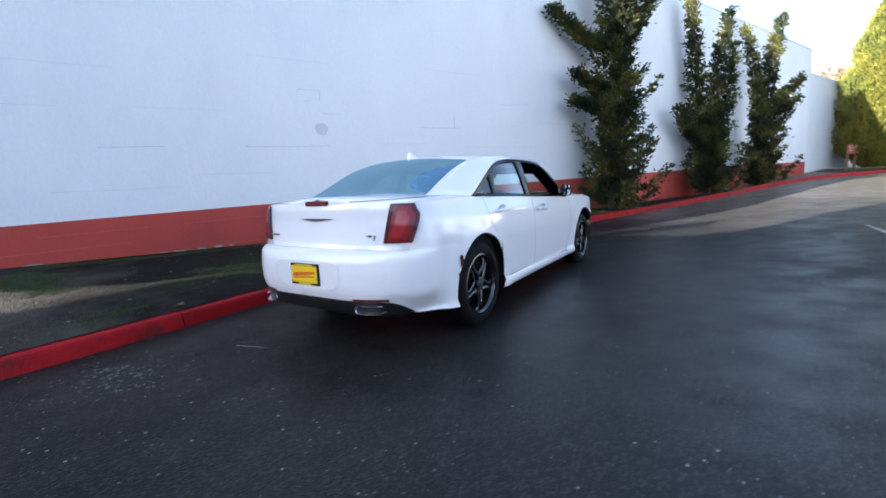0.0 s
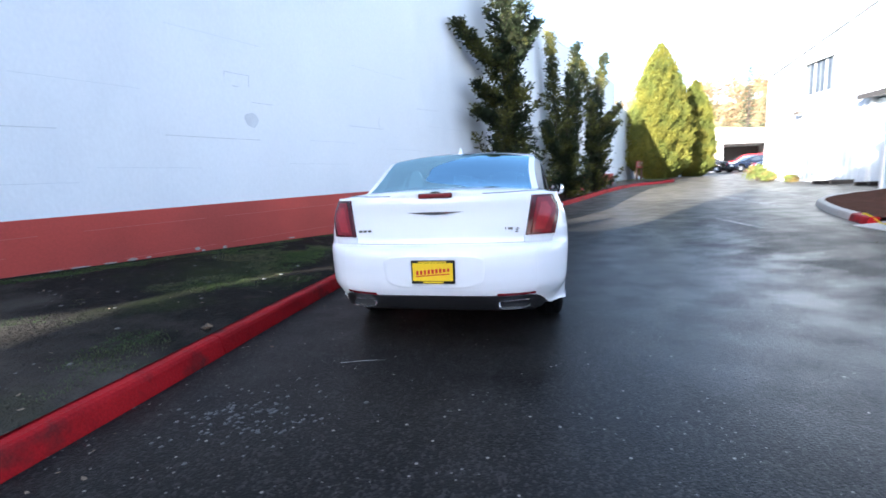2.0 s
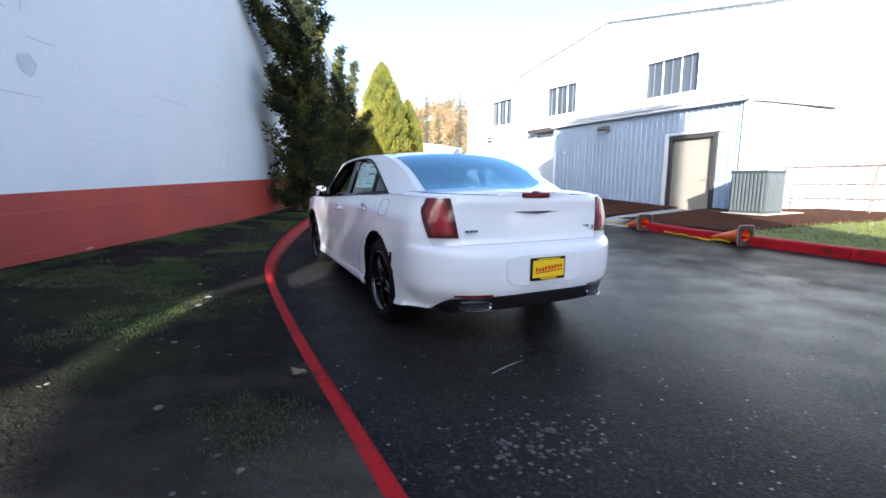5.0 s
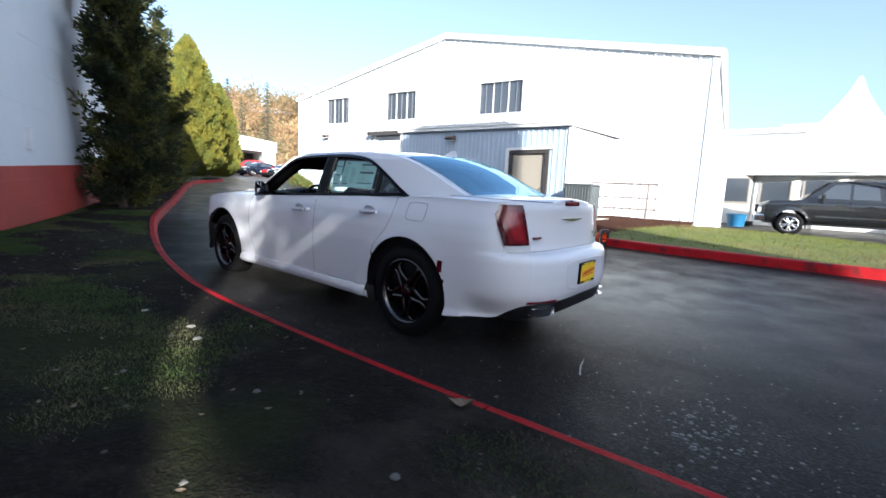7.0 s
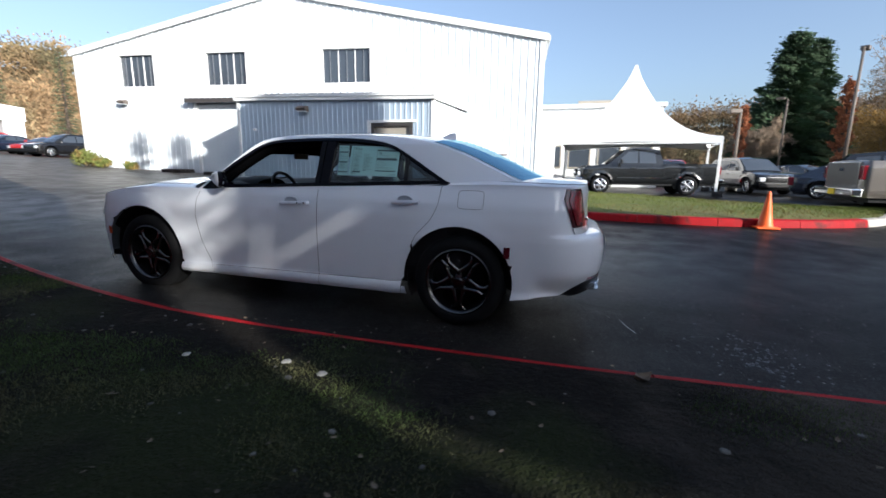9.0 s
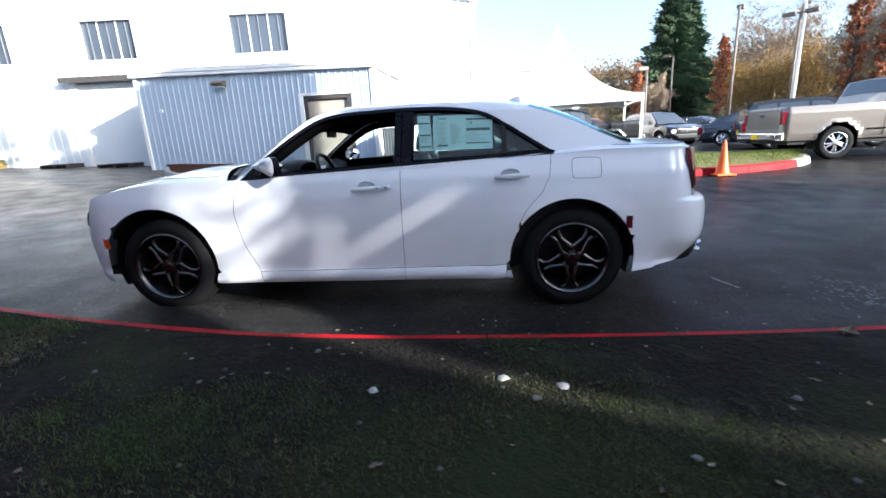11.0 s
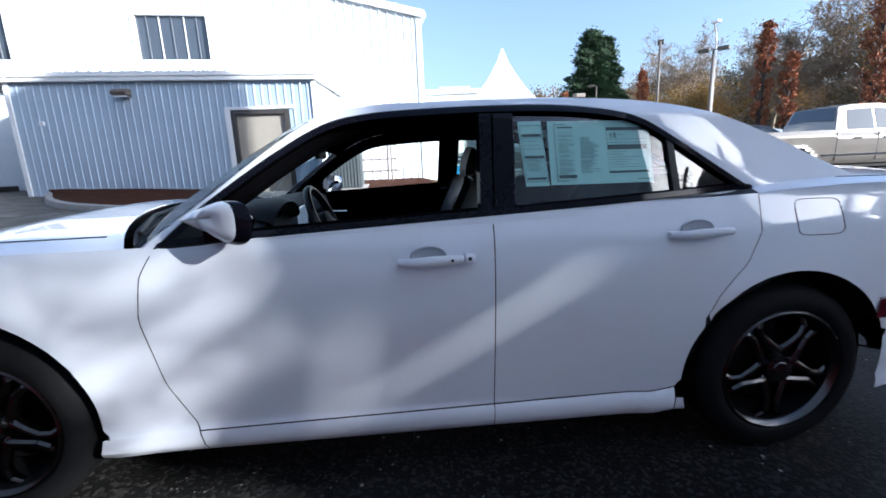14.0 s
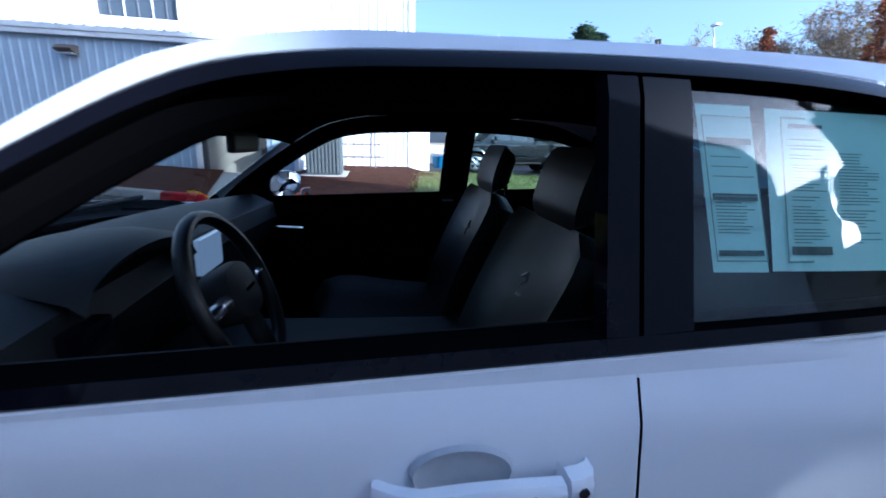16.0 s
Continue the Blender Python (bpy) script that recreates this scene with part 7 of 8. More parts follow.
    left, right = [bm2.verts.new((-gx_(z), y, z)) for y, z in S["cab"]], [bm2.verts.new((gx_(z), y, z)) for y, z in S["cab"]]
    mid = [bm2.verts.new((0, y, z + 0.03)) for y, z in S["cab"]]
    for i in range(n - 1):
        bm2.faces.new([left[i], left[i + 1], mid[i + 1], mid[i]]), bm2.faces.new([mid[i], mid[i + 1], right[i + 1], right[i]])
    bm2.faces.new(left), bm2.faces.new(right[::-1])
    part("cabin", bm2, paint, top)
    for side in (1, -1):
        for pane in S["glass"]:
            b = bmesh.new()
            f1 = [b.verts.new((side * (gx_(z) + 0.008), y, z)) for y, z in pane]
            f2 = [b.verts.new((side * (gx_(z) - 0.01), y, z)) for y, z in pane]
            b.faces.new(f1)
            for i in range(len(pane)):
                j = (i + 1) % len(pane)
                b.faces.new([f1[i], f1[j], f2[j], f2[i]])
            part("side_window", b, "window_dark", top)
        y = wb - 0.75 if kind != "pickup" else 2.72
        part("mirror", boxed(side * (w + 0.10) - 0.09, side * (w + 0.10) + 0.09, y, y + 0.10, z0 + 0.06, z0 + 0.24, bevel=0.02), paint if kind != "pickup" else "black_trim", top)
        for y in ((1.42, 2.18) if kind == "pickup" else (0.25, 1.15)):
            part("door_handle", boxed(side * w - 0.03, side * w + 0.025, y, y + 0.17, z0 - 0.14, z0 - 0.11), "chrome" if kind == "pickup" else "black_trim", top)
    (y1, z1), (y2, z2) = S["cab"][-2 if kind == "pickup" else -2], S["cab"][-1]
    (y3, z3) = S["cab"][-3]
    b = bmesh.new()
    loft(b, [[(u * (gx_(z) - 0.06), y + 0.015, z + 0.012 + 0.03 * (1 - abs(u))) for u in (-1, -0.5, 0, 0.5, 1)] for y, z in ((y2 - 0.05, z2 + 0.05), (y1, z1), (y3, z3 - 0.02))])
    part("windscreen", b, "window_dark", top)
    (y1, z1), (y2, z2) = S["cab"][1], S["cab"][2]
    b = bmesh.new()
    loft(b, [[(u * (gx_(z) - 0.08), y - 0.015, z + 0.015 + 0.03 * (1 - abs(u))) for u in (-1, -0.5, 0, 0.5, 1)] for y, z in ((y1, z1), (y2, z2 - 0.03))])
    part("rear_window", b, "window_dark", top)
    for cy in (0.0, wb):
        for side in (1, -1):
            wheel(top, side * (w - 0.135), cy, S["r"], side, S["r"], S["rim"], 0.25, "ten", rim)
            b = bmesh.new()
            loft(b, [[(side * x, cy + S["cut"] * math.cos(t), S["r"] + 0.02 + S["cut"] * math.sin(t)) for t in (radians(a) for a in range(-20, 201, 20))] for x in (w - 0.02, w - 0.35)])
            part("wheel_housing", b, "black_trim", top)
    zt = lerp_table(S["top"], S["yr"])
    for side in (1, -1):
        xl = side * (w - 0.13)
        part("tail_light", boxed(xl - 0.085, xl + 0.085, S["yr"] - 0.012, S["yr"] + 0.2, zt - 0.42, zt - 0.10, bevel=0.02), "red_lens", top)
        zf = lerp_table(S["top"], S["yf"])
        part("headlight", boxed(side * (w - 0.28) - 0.17, side * (w - 0.28) + 0.17, S["yf"] - 0.22, S["yf"] - 0.02, zf - 0.28, zf - 0.10, bevel=0.03), "clear_lens", top)
    if kind == "pickup":
        part("front_bumper", boxed(-w + 0.04, w - 0.04, S["yf"] - 0.25, S["yf"] + 0.08, 0.48, 0.70, bevel=0.04), "chrome", top, "chrome front bumper")
        rb = part("rear_bumper", boxed(-w + 0.03, w - 0.03, S["yr"] - 0.16, S["yr"] + 0.04, 0.52, 0.70, bevel=0.03), "chrome", top, "chrome rear bumper")
        part("plate", boxed(-0.16, 0.16, S["yr"] - 0.172, S["yr"] - 0.162, 0.54, 0.68), "plate_yellow", rb)
        gr = part("grille", boxed(-0.48, 0.48, S["yf"] - 0.14, S["yf"] + 0.03, 0.78, 1.06, bevel=0.03), "black_gloss", top)
        part("grille_bar", boxed(-0.50, 0.50, S["yf"] + 0.02, S["yf"] + 0.05, 0.90, 0.95), "chrome", gr)
        part("grille_bar", boxed(-0.035, 0.035, S["yf"] + 0.02, S["yf"] + 0.055, 0.77, 1.07), "chrome", gr)
        part("tailgate", boxed(-w + 0.23, w - 0.23, S["yr"] - 0.012, S["yr"] + 0.05, 0.78, 1.31, bevel=0.012), paint, top)
        part("tailgate_handle", boxed(-0.11, 0.11, S["yr"] - 0.03, S["yr"] - 0.012, 1.10, 1.17), "chrome", top)
        for side in (1, -1):
            part("side_moulding", boxed(side * w - 0.012, side * w + 0.012, 0.62, 2.90, 0.70, 0.74), "chrome", top)
            part("bed_line", boxed(side * (w - 0.012) - 0.012, side * (w - 0.012) + 0.014, 0.97, 0.985, 0.58, 1.28), "black_trim", top)
            part("door_seam", boxed(side * (w - 0.012) - 0.01, side * (w - 0.012) + 0.012, 2.02, 2.03, 0.58, 1.26), "black_trim", top)
    else:
        part("bumper", boxed(-w + 0.1, w - 0.1, S["yf"] - 0.1, S["yf"] + 0.03, S["bot"], S["bot"] + 0.24, bevel=0.05), "black_trim", top)
        part("plate", boxed(-0.16, 0.16, S["yr"] - 0.02, S["yr"] + 0.02, 0.55, 0.70), "plate_yellow", top)
    return top


def stand(x, y, deg):
    return Matrix.Translation((x, y, ground_z(x, y))) @ Matrix.Rotation(radians(deg), 4, "Z")


vehicle("pickup", "pickup_truck", stand(15.35, -2.75, 4), "truck_black", "black crew-cab pickup with bright wheels parked by the tent")
vehicle("pickup", "pickup_truck", stand(6.35, -5.35, 174), "truck_tan", "grey-brown crew-cab pickup with chrome bumper and yellow plate")
for kind, x, y, deg, paint, lab in (
    ("suv", 11.2, -7.4, 158, "paint_dark", "black family car parked beside a pickup"),
    ("car", 14.9, -7.9, 150, "paint_navy", "navy blue hatchback in the sunlit lot"),
    ("suv", 20.5, -6.6, 100, "paint_dark", "dark four-wheel-drive in the row by the tent"),
    ("suv", 15.6, -12.2, 160, "paint_silver", "pale silver van behind a pickup"),
    ("car", 23.6, -10.2, 120, "paint_navy", "dark blue car in the back row"),
    ("suv", 27.0, -4.6, 95, "paint_red", "dark red car under the far end of the tent"),
    ("car", 28.2, -12.0, 110, "paint_dark", "black car in the back row"),
    ("suv", 12.2, -15.5, 170, "paint_navy", "blue people carrier in the second row"),
    ("car", 21.0, 46.0, 100, "paint_navy", "dark blue car parked near the open carport"),
    ("car", 22.6, 43.6, 95, "paint_red", "dark red car parked beyond the hall"),
    ("suv", 21.4, 39.6, 85, "paint_dark", "black four-wheel-drive at the hall corner"),
    ("suv", 24.4, 54.2, 80, "paint_red", "bright red car inside the carport"),
    ("car", 17.2, 46.5, 60, "paint_dark", "black car beside the columnar trees"),
):
    vehicle(kind, "parked_car", stand(x, y, deg), paint, lab, "cars parked in the lots")

# ---- carport at the far end ----
cp = empty("carport", Matrix.Translation((22.2, 56.2, ground_z(22, 56))) @ Matrix.Rotation(radians(-18), 4, "Z"), "white carport with an open dark front", "building", kind="structure")
part("wall", boxed(-2.2, -0.6, 0, 6, 0, 4.6), "trim_white", cp)
part("wall", boxed(3.6, 5.2, 0, 6, 0, 4.0), "trim_white", cp)
part("wall", boxed(-2.2, 5.2, 6, 6.2, 0, 4.3), "dark_frame", cp)
bm = bmesh.new()
loft(bm, [[(-2.3, y, 3.1), (5.3, y, 2.9), (5.3, y, 4.2), (-2.3, y, 5.1)] for y in (-0.2, 6.4)], close=True, cap=True)
part("roof", bm, "trim_white", cp)

# ---- cones, markers, cabinet, rack ----
def cone(m, label, fallen=False):
    top = empty("traffic_cone", m, label, "traffic cone", "orange traffic cones")
    bm2 = bmesh.new()
    tilt = Matrix.Rotation(radians(78), 4, "Y") @ Matrix.Translation((-0.16, 0, 0.05)) if fallen else Matrix()
    rows = [[(r_ * math.cos(6.283 * k / 20), r_ * math.sin(6.283 * k / 20), z) for k in range(20)] for z, r_ in ((0.03, 0.15), (0.06, 0.13), (0.30, 0.085), (0.60, 0.04), (0.68, 0.028), (0.70, 0.02), (0.70, 0.012), (0.5, 0.03))]
    loft(bm2, rows, close=True)
    for v in bm2.verts:
        v.co = tilt @ v.co
    part("cone_body", bm2, "cone_orange", top, smooth=True)
    bm2 = bmesh.new()
    box(bm2, -0.19, 0.19, -0.19, 0.19, 0.0, 0.035, m=tilt, bevel=0.012)
    part("base", bm2, "cone_orange" if not fallen else "cone_dark", top)
    if fallen:
        bm2 = bmesh.new()
        box(bm2, -0.15, 0.15, -0.15, 0.15, -0.012, -0.002, m=tilt)
        part("underside", bm2, "lens_red_box", top)
    return top


cone(Matrix.Translation((3.16, -1.25, ground_z(3.16, -1.25) + 0.004)), "upright orange traffic cone at the foot of the red kerb")


def lying_cone(x, y, deg):
    """A cone on its side, its square foot facing the road."""
    top = empty("traffic_cone", Matrix.Translation((x, y, ground_z(x, y) + 0.172)) @ Matrix.Rotation(radians(deg), 4, "Z"), "fallen orange cone with a dark hollow square foot", "traffic cone", "orange traffic cones")
    ring = lambda r_, yy, p_: [(r_ * math.copysign(abs(math.cos(6.283 * k / 24)) ** p_, math.cos(6.283 * k / 24)), yy, r_ * math.copysign(abs(math.sin(6.283 * k / 24)) ** p_, math.sin(6.283 * k / 24))) for k in range(24)]
    b = bmesh.new()
    loft(b, [ring(r_, yy, p_) for r_, yy, p_ in ((0.105, 0.03, 1.0), (0.105, 0.0, 1.0), (0.160, 0.0, 0.34), (0.172, 0.012, 0.34), (0.172, 0.030, 0.34), (0.13, 0.036, 0.6))], close=True)
    base = part("base", b, "cone_dark", top, smooth=False)
    b = bmesh.new()
    loft(b, [ring(r_, yy, 0.34) for r_, yy in ((0.166, 0.005), (0.175, 0.010), (0.175, 0.016))], close=True)
    part("rim", b, "rim_pink", base, "worn pale red edge")
    b = bmesh.new()
    loft(b, [[(x_, yy, z_ - 0.16 * max(0.0, yy - 0.035)) for x_, _, z_ in ring(r_, yy, 1.0)] for yy, r_ in ((0.030, 0.14), (0.06, 0.13), (0.30, 0.085), (0.60, 0.04), (0.70, 0.02), (0.69, 0.012), (0.3, 0.075), (0.02, 0.105))], close=True)
    part("cone_body", b, "cone_orange", top, smooth=True)
    return top


lying_cone(3.40, 3.86, -14)
lying_cone(3.65, 5.98, -20)
for line in ([(3.75, 6.5, 0.0), (3.9, 6.9, 0.0), (4.05, 7.4, 0.0), (4.02, 7.9, 0.13)], [(3.4, 4.1, 0.0), (3.3, 4.5, 0.0), (3.42, 4.9, 0.0), (3.5, 5.4, 0.02)]):
    bm = bmesh.new()
    pts = spline([p[:2] for p in line], 0.08)
    loft(bm, [[(x + 0.03 * math.sin(5 * i), y, ground_z(x, y) + 0.012 + (0.13 * smooth01((y - 7.5) / 0.3) if y > 7.4 else 0) + 0.03 * abs(math.sin(7 * i)) + h) for h in (0.0, 0.03)] for i, (x, y) in enumerate(pts)])
    r = bmesh.ops.solidify(bm, geom=list(bm.faces), thickness=0.002)
    tagged(link("barrier_tape", bm, "tape"), "crumpled yellow barrier tape lying along the kerb", "barrier tape")

cab_x, cab_y = 8.05, 6.12
cabin_z = ground_z(cab_x, cab_y) + 0.2
tagged(link("concrete_pad", boxed(cab_x - 0.55, cab_x + 1.3, cab_y - 0.55, cab_y + 0.55, cabin_z - 0.15, cabin_z + 0.05), "concrete"), "small concrete pad in the bark bed", "concrete pad")
cabinet = empty("utility_cabinet", Matrix.Translation((cab_x, cab_y, cabin_z + 0.05)), "grey-green cooling unit with ribbed sides on a concrete pad", "utility cabinet")
part("body", boxed(-0.42, 0.42, -0.42, 0.42, 0.0, 1.02, bevel=0.02), "green_grey", cabinet)
part("top", boxed(-0.44, 0.44, -0.44, 0.44, 1.02, 1.08, bevel=0.015), "green_grey", cabinet)
for k in range(9):
    part("rib", boxed(-0.445, -0.415, -0.37 + k * 0.0875, -0.33 + k * 0.0875, 0.06, 0.99), "rib_grey", cabinet)
    part("rib", boxed(-0.37 + k * 0.0875, -0.33 + k * 0.0875, -0.445, -0.415, 0.06, 0.99), "rib_grey", cabinet)
meter = empty("gas_meter", Matrix.Translation((cab_x + 0.75, cab_y - 0.1, cabin_z + 0.05)), "grey gas meter with bent pipes on the pad", "gas meter")
bm = bmesh.new()
box(bm, -0.14, 0.14, -0.10, 0.10, 0.30, 0.62, bevel=0.04)
part("case", bm, "steel_grey", meter)
for dx in (-0.08, 0.08):
    bm = bmesh.new()
    tube(bm, [(dx, 0, 0.0), (dx, 0, 0.7), (dx * 2.5, 0, 0.8), (dx * 2.5, 0, 0.4)], 0.022, 8)
    part("pipe", bm, "steel_grey", meter, smooth=True)

rack_m = Matrix.Translation((10.7, 6.7, ground_z(10.7, 6.7) + 0.22)) @ Matrix.Rotation(radians(-80), 4, "Z")
rack = empty("truck_rack", rack_m, "dismounted weathered steel ladder rack standing on the bark", "rack")
for x in (0, 1.9):
    for y in (0, 0.5):
        bm = bmesh.new()
        tube(bm, [(x + 0.12 * (1 if x == 0 else -1) * y, y, 0), (x, y, 1.25)], 0.03, 8)
        part("post", bm, "rack_steel", rack)
for z, y0 in ((1.25, 0.0), (1.25, 0.5), (0.35, 0.0), (0.35, 0.5), (0.75, 0.5)):
    bm = bmesh.new()
    tube(bm, [(-0.15, y0, z), (2.2, y0, z)], 0.028, 8)
    part("rail", bm, "rack_steel" if z < 1 else "rack_steel", rack)
for x in (0.3, 0.8, 1.3, 1.8):
    bm = bmesh.new()
    tube(bm, [(x, 0, 0.35), (x + 0.25, 0.5, 0.35)], 0.02, 6)
    part("cross_bar", bm, "rack_steel", rack)
bucket_m = Matrix.Translation((13.6, 2.3, ground_z(13.6, 2.3) + 0.2))
bk = empty("storage_tub", bucket_m, "blue plastic tub at the hall corner", "tub")
bm = bmesh.new()
loft(bm, [[(r_ * math.cos(6.283 * k / 16) * 1.3, r_ * math.sin(6.283 * k / 16), z) for k in range(16)] for z, r_ in ((0.0, 0.26), (0.42, 0.32), (0.45, 0.34), (0.45, 0.30), (0.1, 0.26))], close=True, cap=True)
part("shell", bm, "blue_plastic", bk, smooth=True)
tagged(link("display_board", boxed(-0.03, 0.03, -0.35, 0.35, 0, 2.5, m=Matrix.Translation((13.4, 3.1, ground_z(13.4, 3.1) + 0.1)) @ Matrix.Rotation(radians(4), 4, "Y")), "trim_white"), "white door-like panel leaning by the hall corner", "panel")

# ---- lot lamps and signs ----
def lot_lamp(x, y, height, heads, label, deg=0):
    z = ground_z(x, y)
    top = empty("lot_lamp", Matrix.Translation((x, y, z)) @ Matrix.Rotation(radians(deg), 4, "Z"), label, "street lamp", "lamps of the car lot")
    bm2 = bmesh.new()
    tube(bm2, [(0, 0, 0.6), (0, 0, height)], [0.10, 0.07], 8)
    part("pole", bm2, "pole_grey", top, smooth=True)
    bm2 = bmesh.new()
    tube(bm2, [(0, 0, 0), (0, 0, 0.7)], 0.28, 12)
    part("footing", bm2, "concrete", top)
    for s in heads:
        part("lamp_head", boxed(s * 0.55 - 0.32, s * 0.55 + 0.32, -0.2, 0.2, height - 0.05, height + 0.17, bevel=0.04), "pole_grey", top)
        part("arm", boxed(min(0, s * 0.3), max(0, s * 0.3), -0.03, 0.03, height + 0.02, height + 0.08), "pole_grey", top)
    return top


lot_lamp(23.0, -16.3, 7.0, (-1, 1), "tall brown twin-headed lamp in the car lot", 40)
lot_lamp(42.9, -18.1, 7.8, (1,), "brown single-headed lamp at the back of the lot", 60)
lot_lamp(25.2, -14.0, 8.1, (1,), "tall brown lamp with one long arm in the car lot", -35)
lot_lamp(21.4, -6.9, 4.2, (0.6,), "brown lamp beyond the tent corner", 100)
street = empty("street_lamp", Matrix.Translation((24.5, -17.6, ground_z(24.5, -17.6))), "slim white cobra-head street lamp", "street lamp")
bm = bmesh.new()
tube(bm, [(0, 0, 0), (0, 0, 7.6), (-0.3, 0.3, 8.4), (-1.2, 1.2, 8.7)], [0.10, 0.07, 0.05, 0.04], 8)
part("pole", bm, "trim_white", street, smooth=True)
part("lamp_head", boxed(-1.7, -1.1, 1.05, 1.35, 8.66, 8.80, bevel=0.04), "trim_white", street)
sign = empty("small_sign", Matrix.Translation((6.9, 34.0, 1.25)) @ Matrix.Rotation(radians(25), 4, "Z"), "small red-and-white sign board on two brown posts", "sign")
for x in (-0.2, 0.2):
    part("post", boxed(x - 0.05, x + 0.05, -0.05, 0.05, -0.1, 1.45), "wood_post", sign)
board = part("board", boxed(-0.30, 0.30, -0.09, -0.06, 1.0, 1.5), "sign_red", sign)
for z in (1.15, 1.28, 1.38):
    part("print_bar", boxed(-0.22, 0.22, -0.098, -0.092, z, z + 0.04), "trim_white", board)

# ---- distant trees and woods ----
conifer(62.5, -26.6, 0.6, 18.5, 7.2, 41, 12000, "fir", "large dark fir beyond the car lot", name="fir_tree")
conifer(64.0, -30.0, 0.6, 18.0, 5.6, 42, 9000, "fir", "dark fir beside a larger one", name="fir_tree")
broadleaf(19.5, -16.85, 0.25, 8.6, 0.52, 51, 3600, "rust_leaf", "slim rust-leaved tree in the car lot", slim=True, leaf=0.11, group="rust-leaved trees")
broadleaf(18.7, -17.8, 0.25, 6.6, 0.45, 52, 2600, "rust_leaf", "shorter slim rust-leaved tree in the car lot", slim=True, leaf=0.11, group="rust-leaved trees")
broadleaf(36.0, -19.3, 0.4, 8.9, 0.6, 53, 2600, "rust_leaf", "slim rust-leaved tree at the back of the lot", slim=True, leaf=0.18, group="rust-leaved trees")
broadleaf(15.4, -19.3, 0.3, 9.5, 0.75, 54, 3200, "rust_leaf", "slim rust-leaved tree at the lot's edge", slim=True, leaf=0.11, group="rust-leaved trees")
broadleaf(44.0, -15.0, 0.4, 8.0, 0.55, 55, 1800, "rust_leaf", "slim rust-leaved tree far behind the tent", slim=True, leaf=0.2, group="rust-leaved trees")
rg = random.Random(9)
for i, (x, y, h, r_, mat) in enumerate(((60, -40, 19, 6.5, "bare_twig"), (54, -33, 8.5, 3.6, "gold_leaf"), (51, -37, 9.5, 4.0, "gold_leaf"), (38, -36.5, 15, 5.5, "bare_twig"), (44, -41, 14, 5.0, "gold_leaf"), (33, -40, 16, 5.5, "bare_twig"), (27, -38, 15, 5.0, "gold_leaf"), (70, -36, 12, 5, "bare_twig"), (22, -42, 17, 6, "bare_twig"), (58, -22, 7, 3, "bare_twig"))):
    broadleaf(x, y, 0.5, h, r_, 60 + i, 9000 if mat == "bare_twig" else 8000, mat, "bare brown-twigged tree behind the lot" if mat == "bare_twig" else "tree with thin golden leaves behind the lot", name="bare_tree" if mat == "bare_twig" else "autumn_tree", leaf=0.42 if mat == "bare_twig" else 0.15, group="trees behind the lot")


def hillside(name, line, depth, rise, seed, label, mat="hill_wood", count=9000):
    """A wooded slope: a rising sheet with many crowns; line = plan places of its foot."""
    rng = np.random.default_rng(seed)
    foot = spline(line, 4.0)
    back = offset_line(foot, depth)
    bm2 = bmesh.new()
    loft(bm2, [[(a[0] + (b[0] - a[0]) * t, a[1] + (b[1] - a[1]) * t, 0.0 + rise * smooth01(t * 1.05) + 1.5 * noise.noise((a[0] * 0.05, t * 4, a[1] * 0.05))) for t in (0, 0.15, 0.3, 0.45, 0.6, 0.8, 1.0)] for a, b in zip(foot, back)])
    hill = link(name, bm2, "hill_wood", smooth=True)
    tagged(hill, label, "hillside", kind="structure")
    pts, dirs = [], []
    trees = count // 60
    for _ in range(trees):
        k, t = rng.integers(0, len(foot)), rng.random() ** 0.8
        a, b = foot[k], back[k]
        x, y = a[0] + (b[0] - a[0]) * t + rng.normal() * 1.5, a[1] + (b[1] - a[1]) * t + rng.normal() * 1.5
        z = rise * smooth01(t * 1.05)
        h, w_ = 5 + 6 * rng.random(), 1.8 + 1.6 * rng.random()
        for _ in range(110):
            o = rng.normal(size=3)
            pts.append((x + o[0] * w_ * 0.6, y + o[1] * w_ * 0.6, z + h * (0.55 + 0.22 * o[2])))
            dirs.append((o[0], o[1], abs(o[2]) + 0.6))
    wood = spray_mesh(name.replace("hill", "wood"), pts, dirs, 0.55, rng, mat, None)
    tagged(wood, "mixed brown and green autumn woods on the far hillside", "woods", kind="stuff")


hillside("hill_north", [(-10, 150), (30, 140), (70, 118), (110, 95), (150, 60)], -60, 30, 5, "wooded hillside rising beyond the yard to the north", count=42000)
# southern hill is unseen, added so that the car's paint mirrors less bright sky
hillside("hill_south", [(5, -70), (-40, -78), (-90, -66), (-135, -25)], -50, 19, 7, "unseen wooded hillside added south for the car's reflections", count=12000)
hillside("hill_east", [(170, -20), (140, -62), (110, -85), (70, -88), (30, -80), (5, -70)], -50, 19, 6, "wooded hillside rising beyond the car lot", count=42000)
for i, (x, y, h, r_) in enumerate(((46, 105, 21, 3.2), (60, 112, 24, 3.4), (70, 108, 22, 3.5), (52, 110, 18, 3.0), (30, 120, 20, 3.0))):
    conifer(x, y, 4.0, h, r_, 80 + i, 900, "fir", "far dark conifer above the woods", group="far conifers")

# ---- wall marks, verge litter, ground marks ----
def on_wall(s, z, off=0.0):
    a, b = wall_at(s, off)
    return Vector((a, b, z))


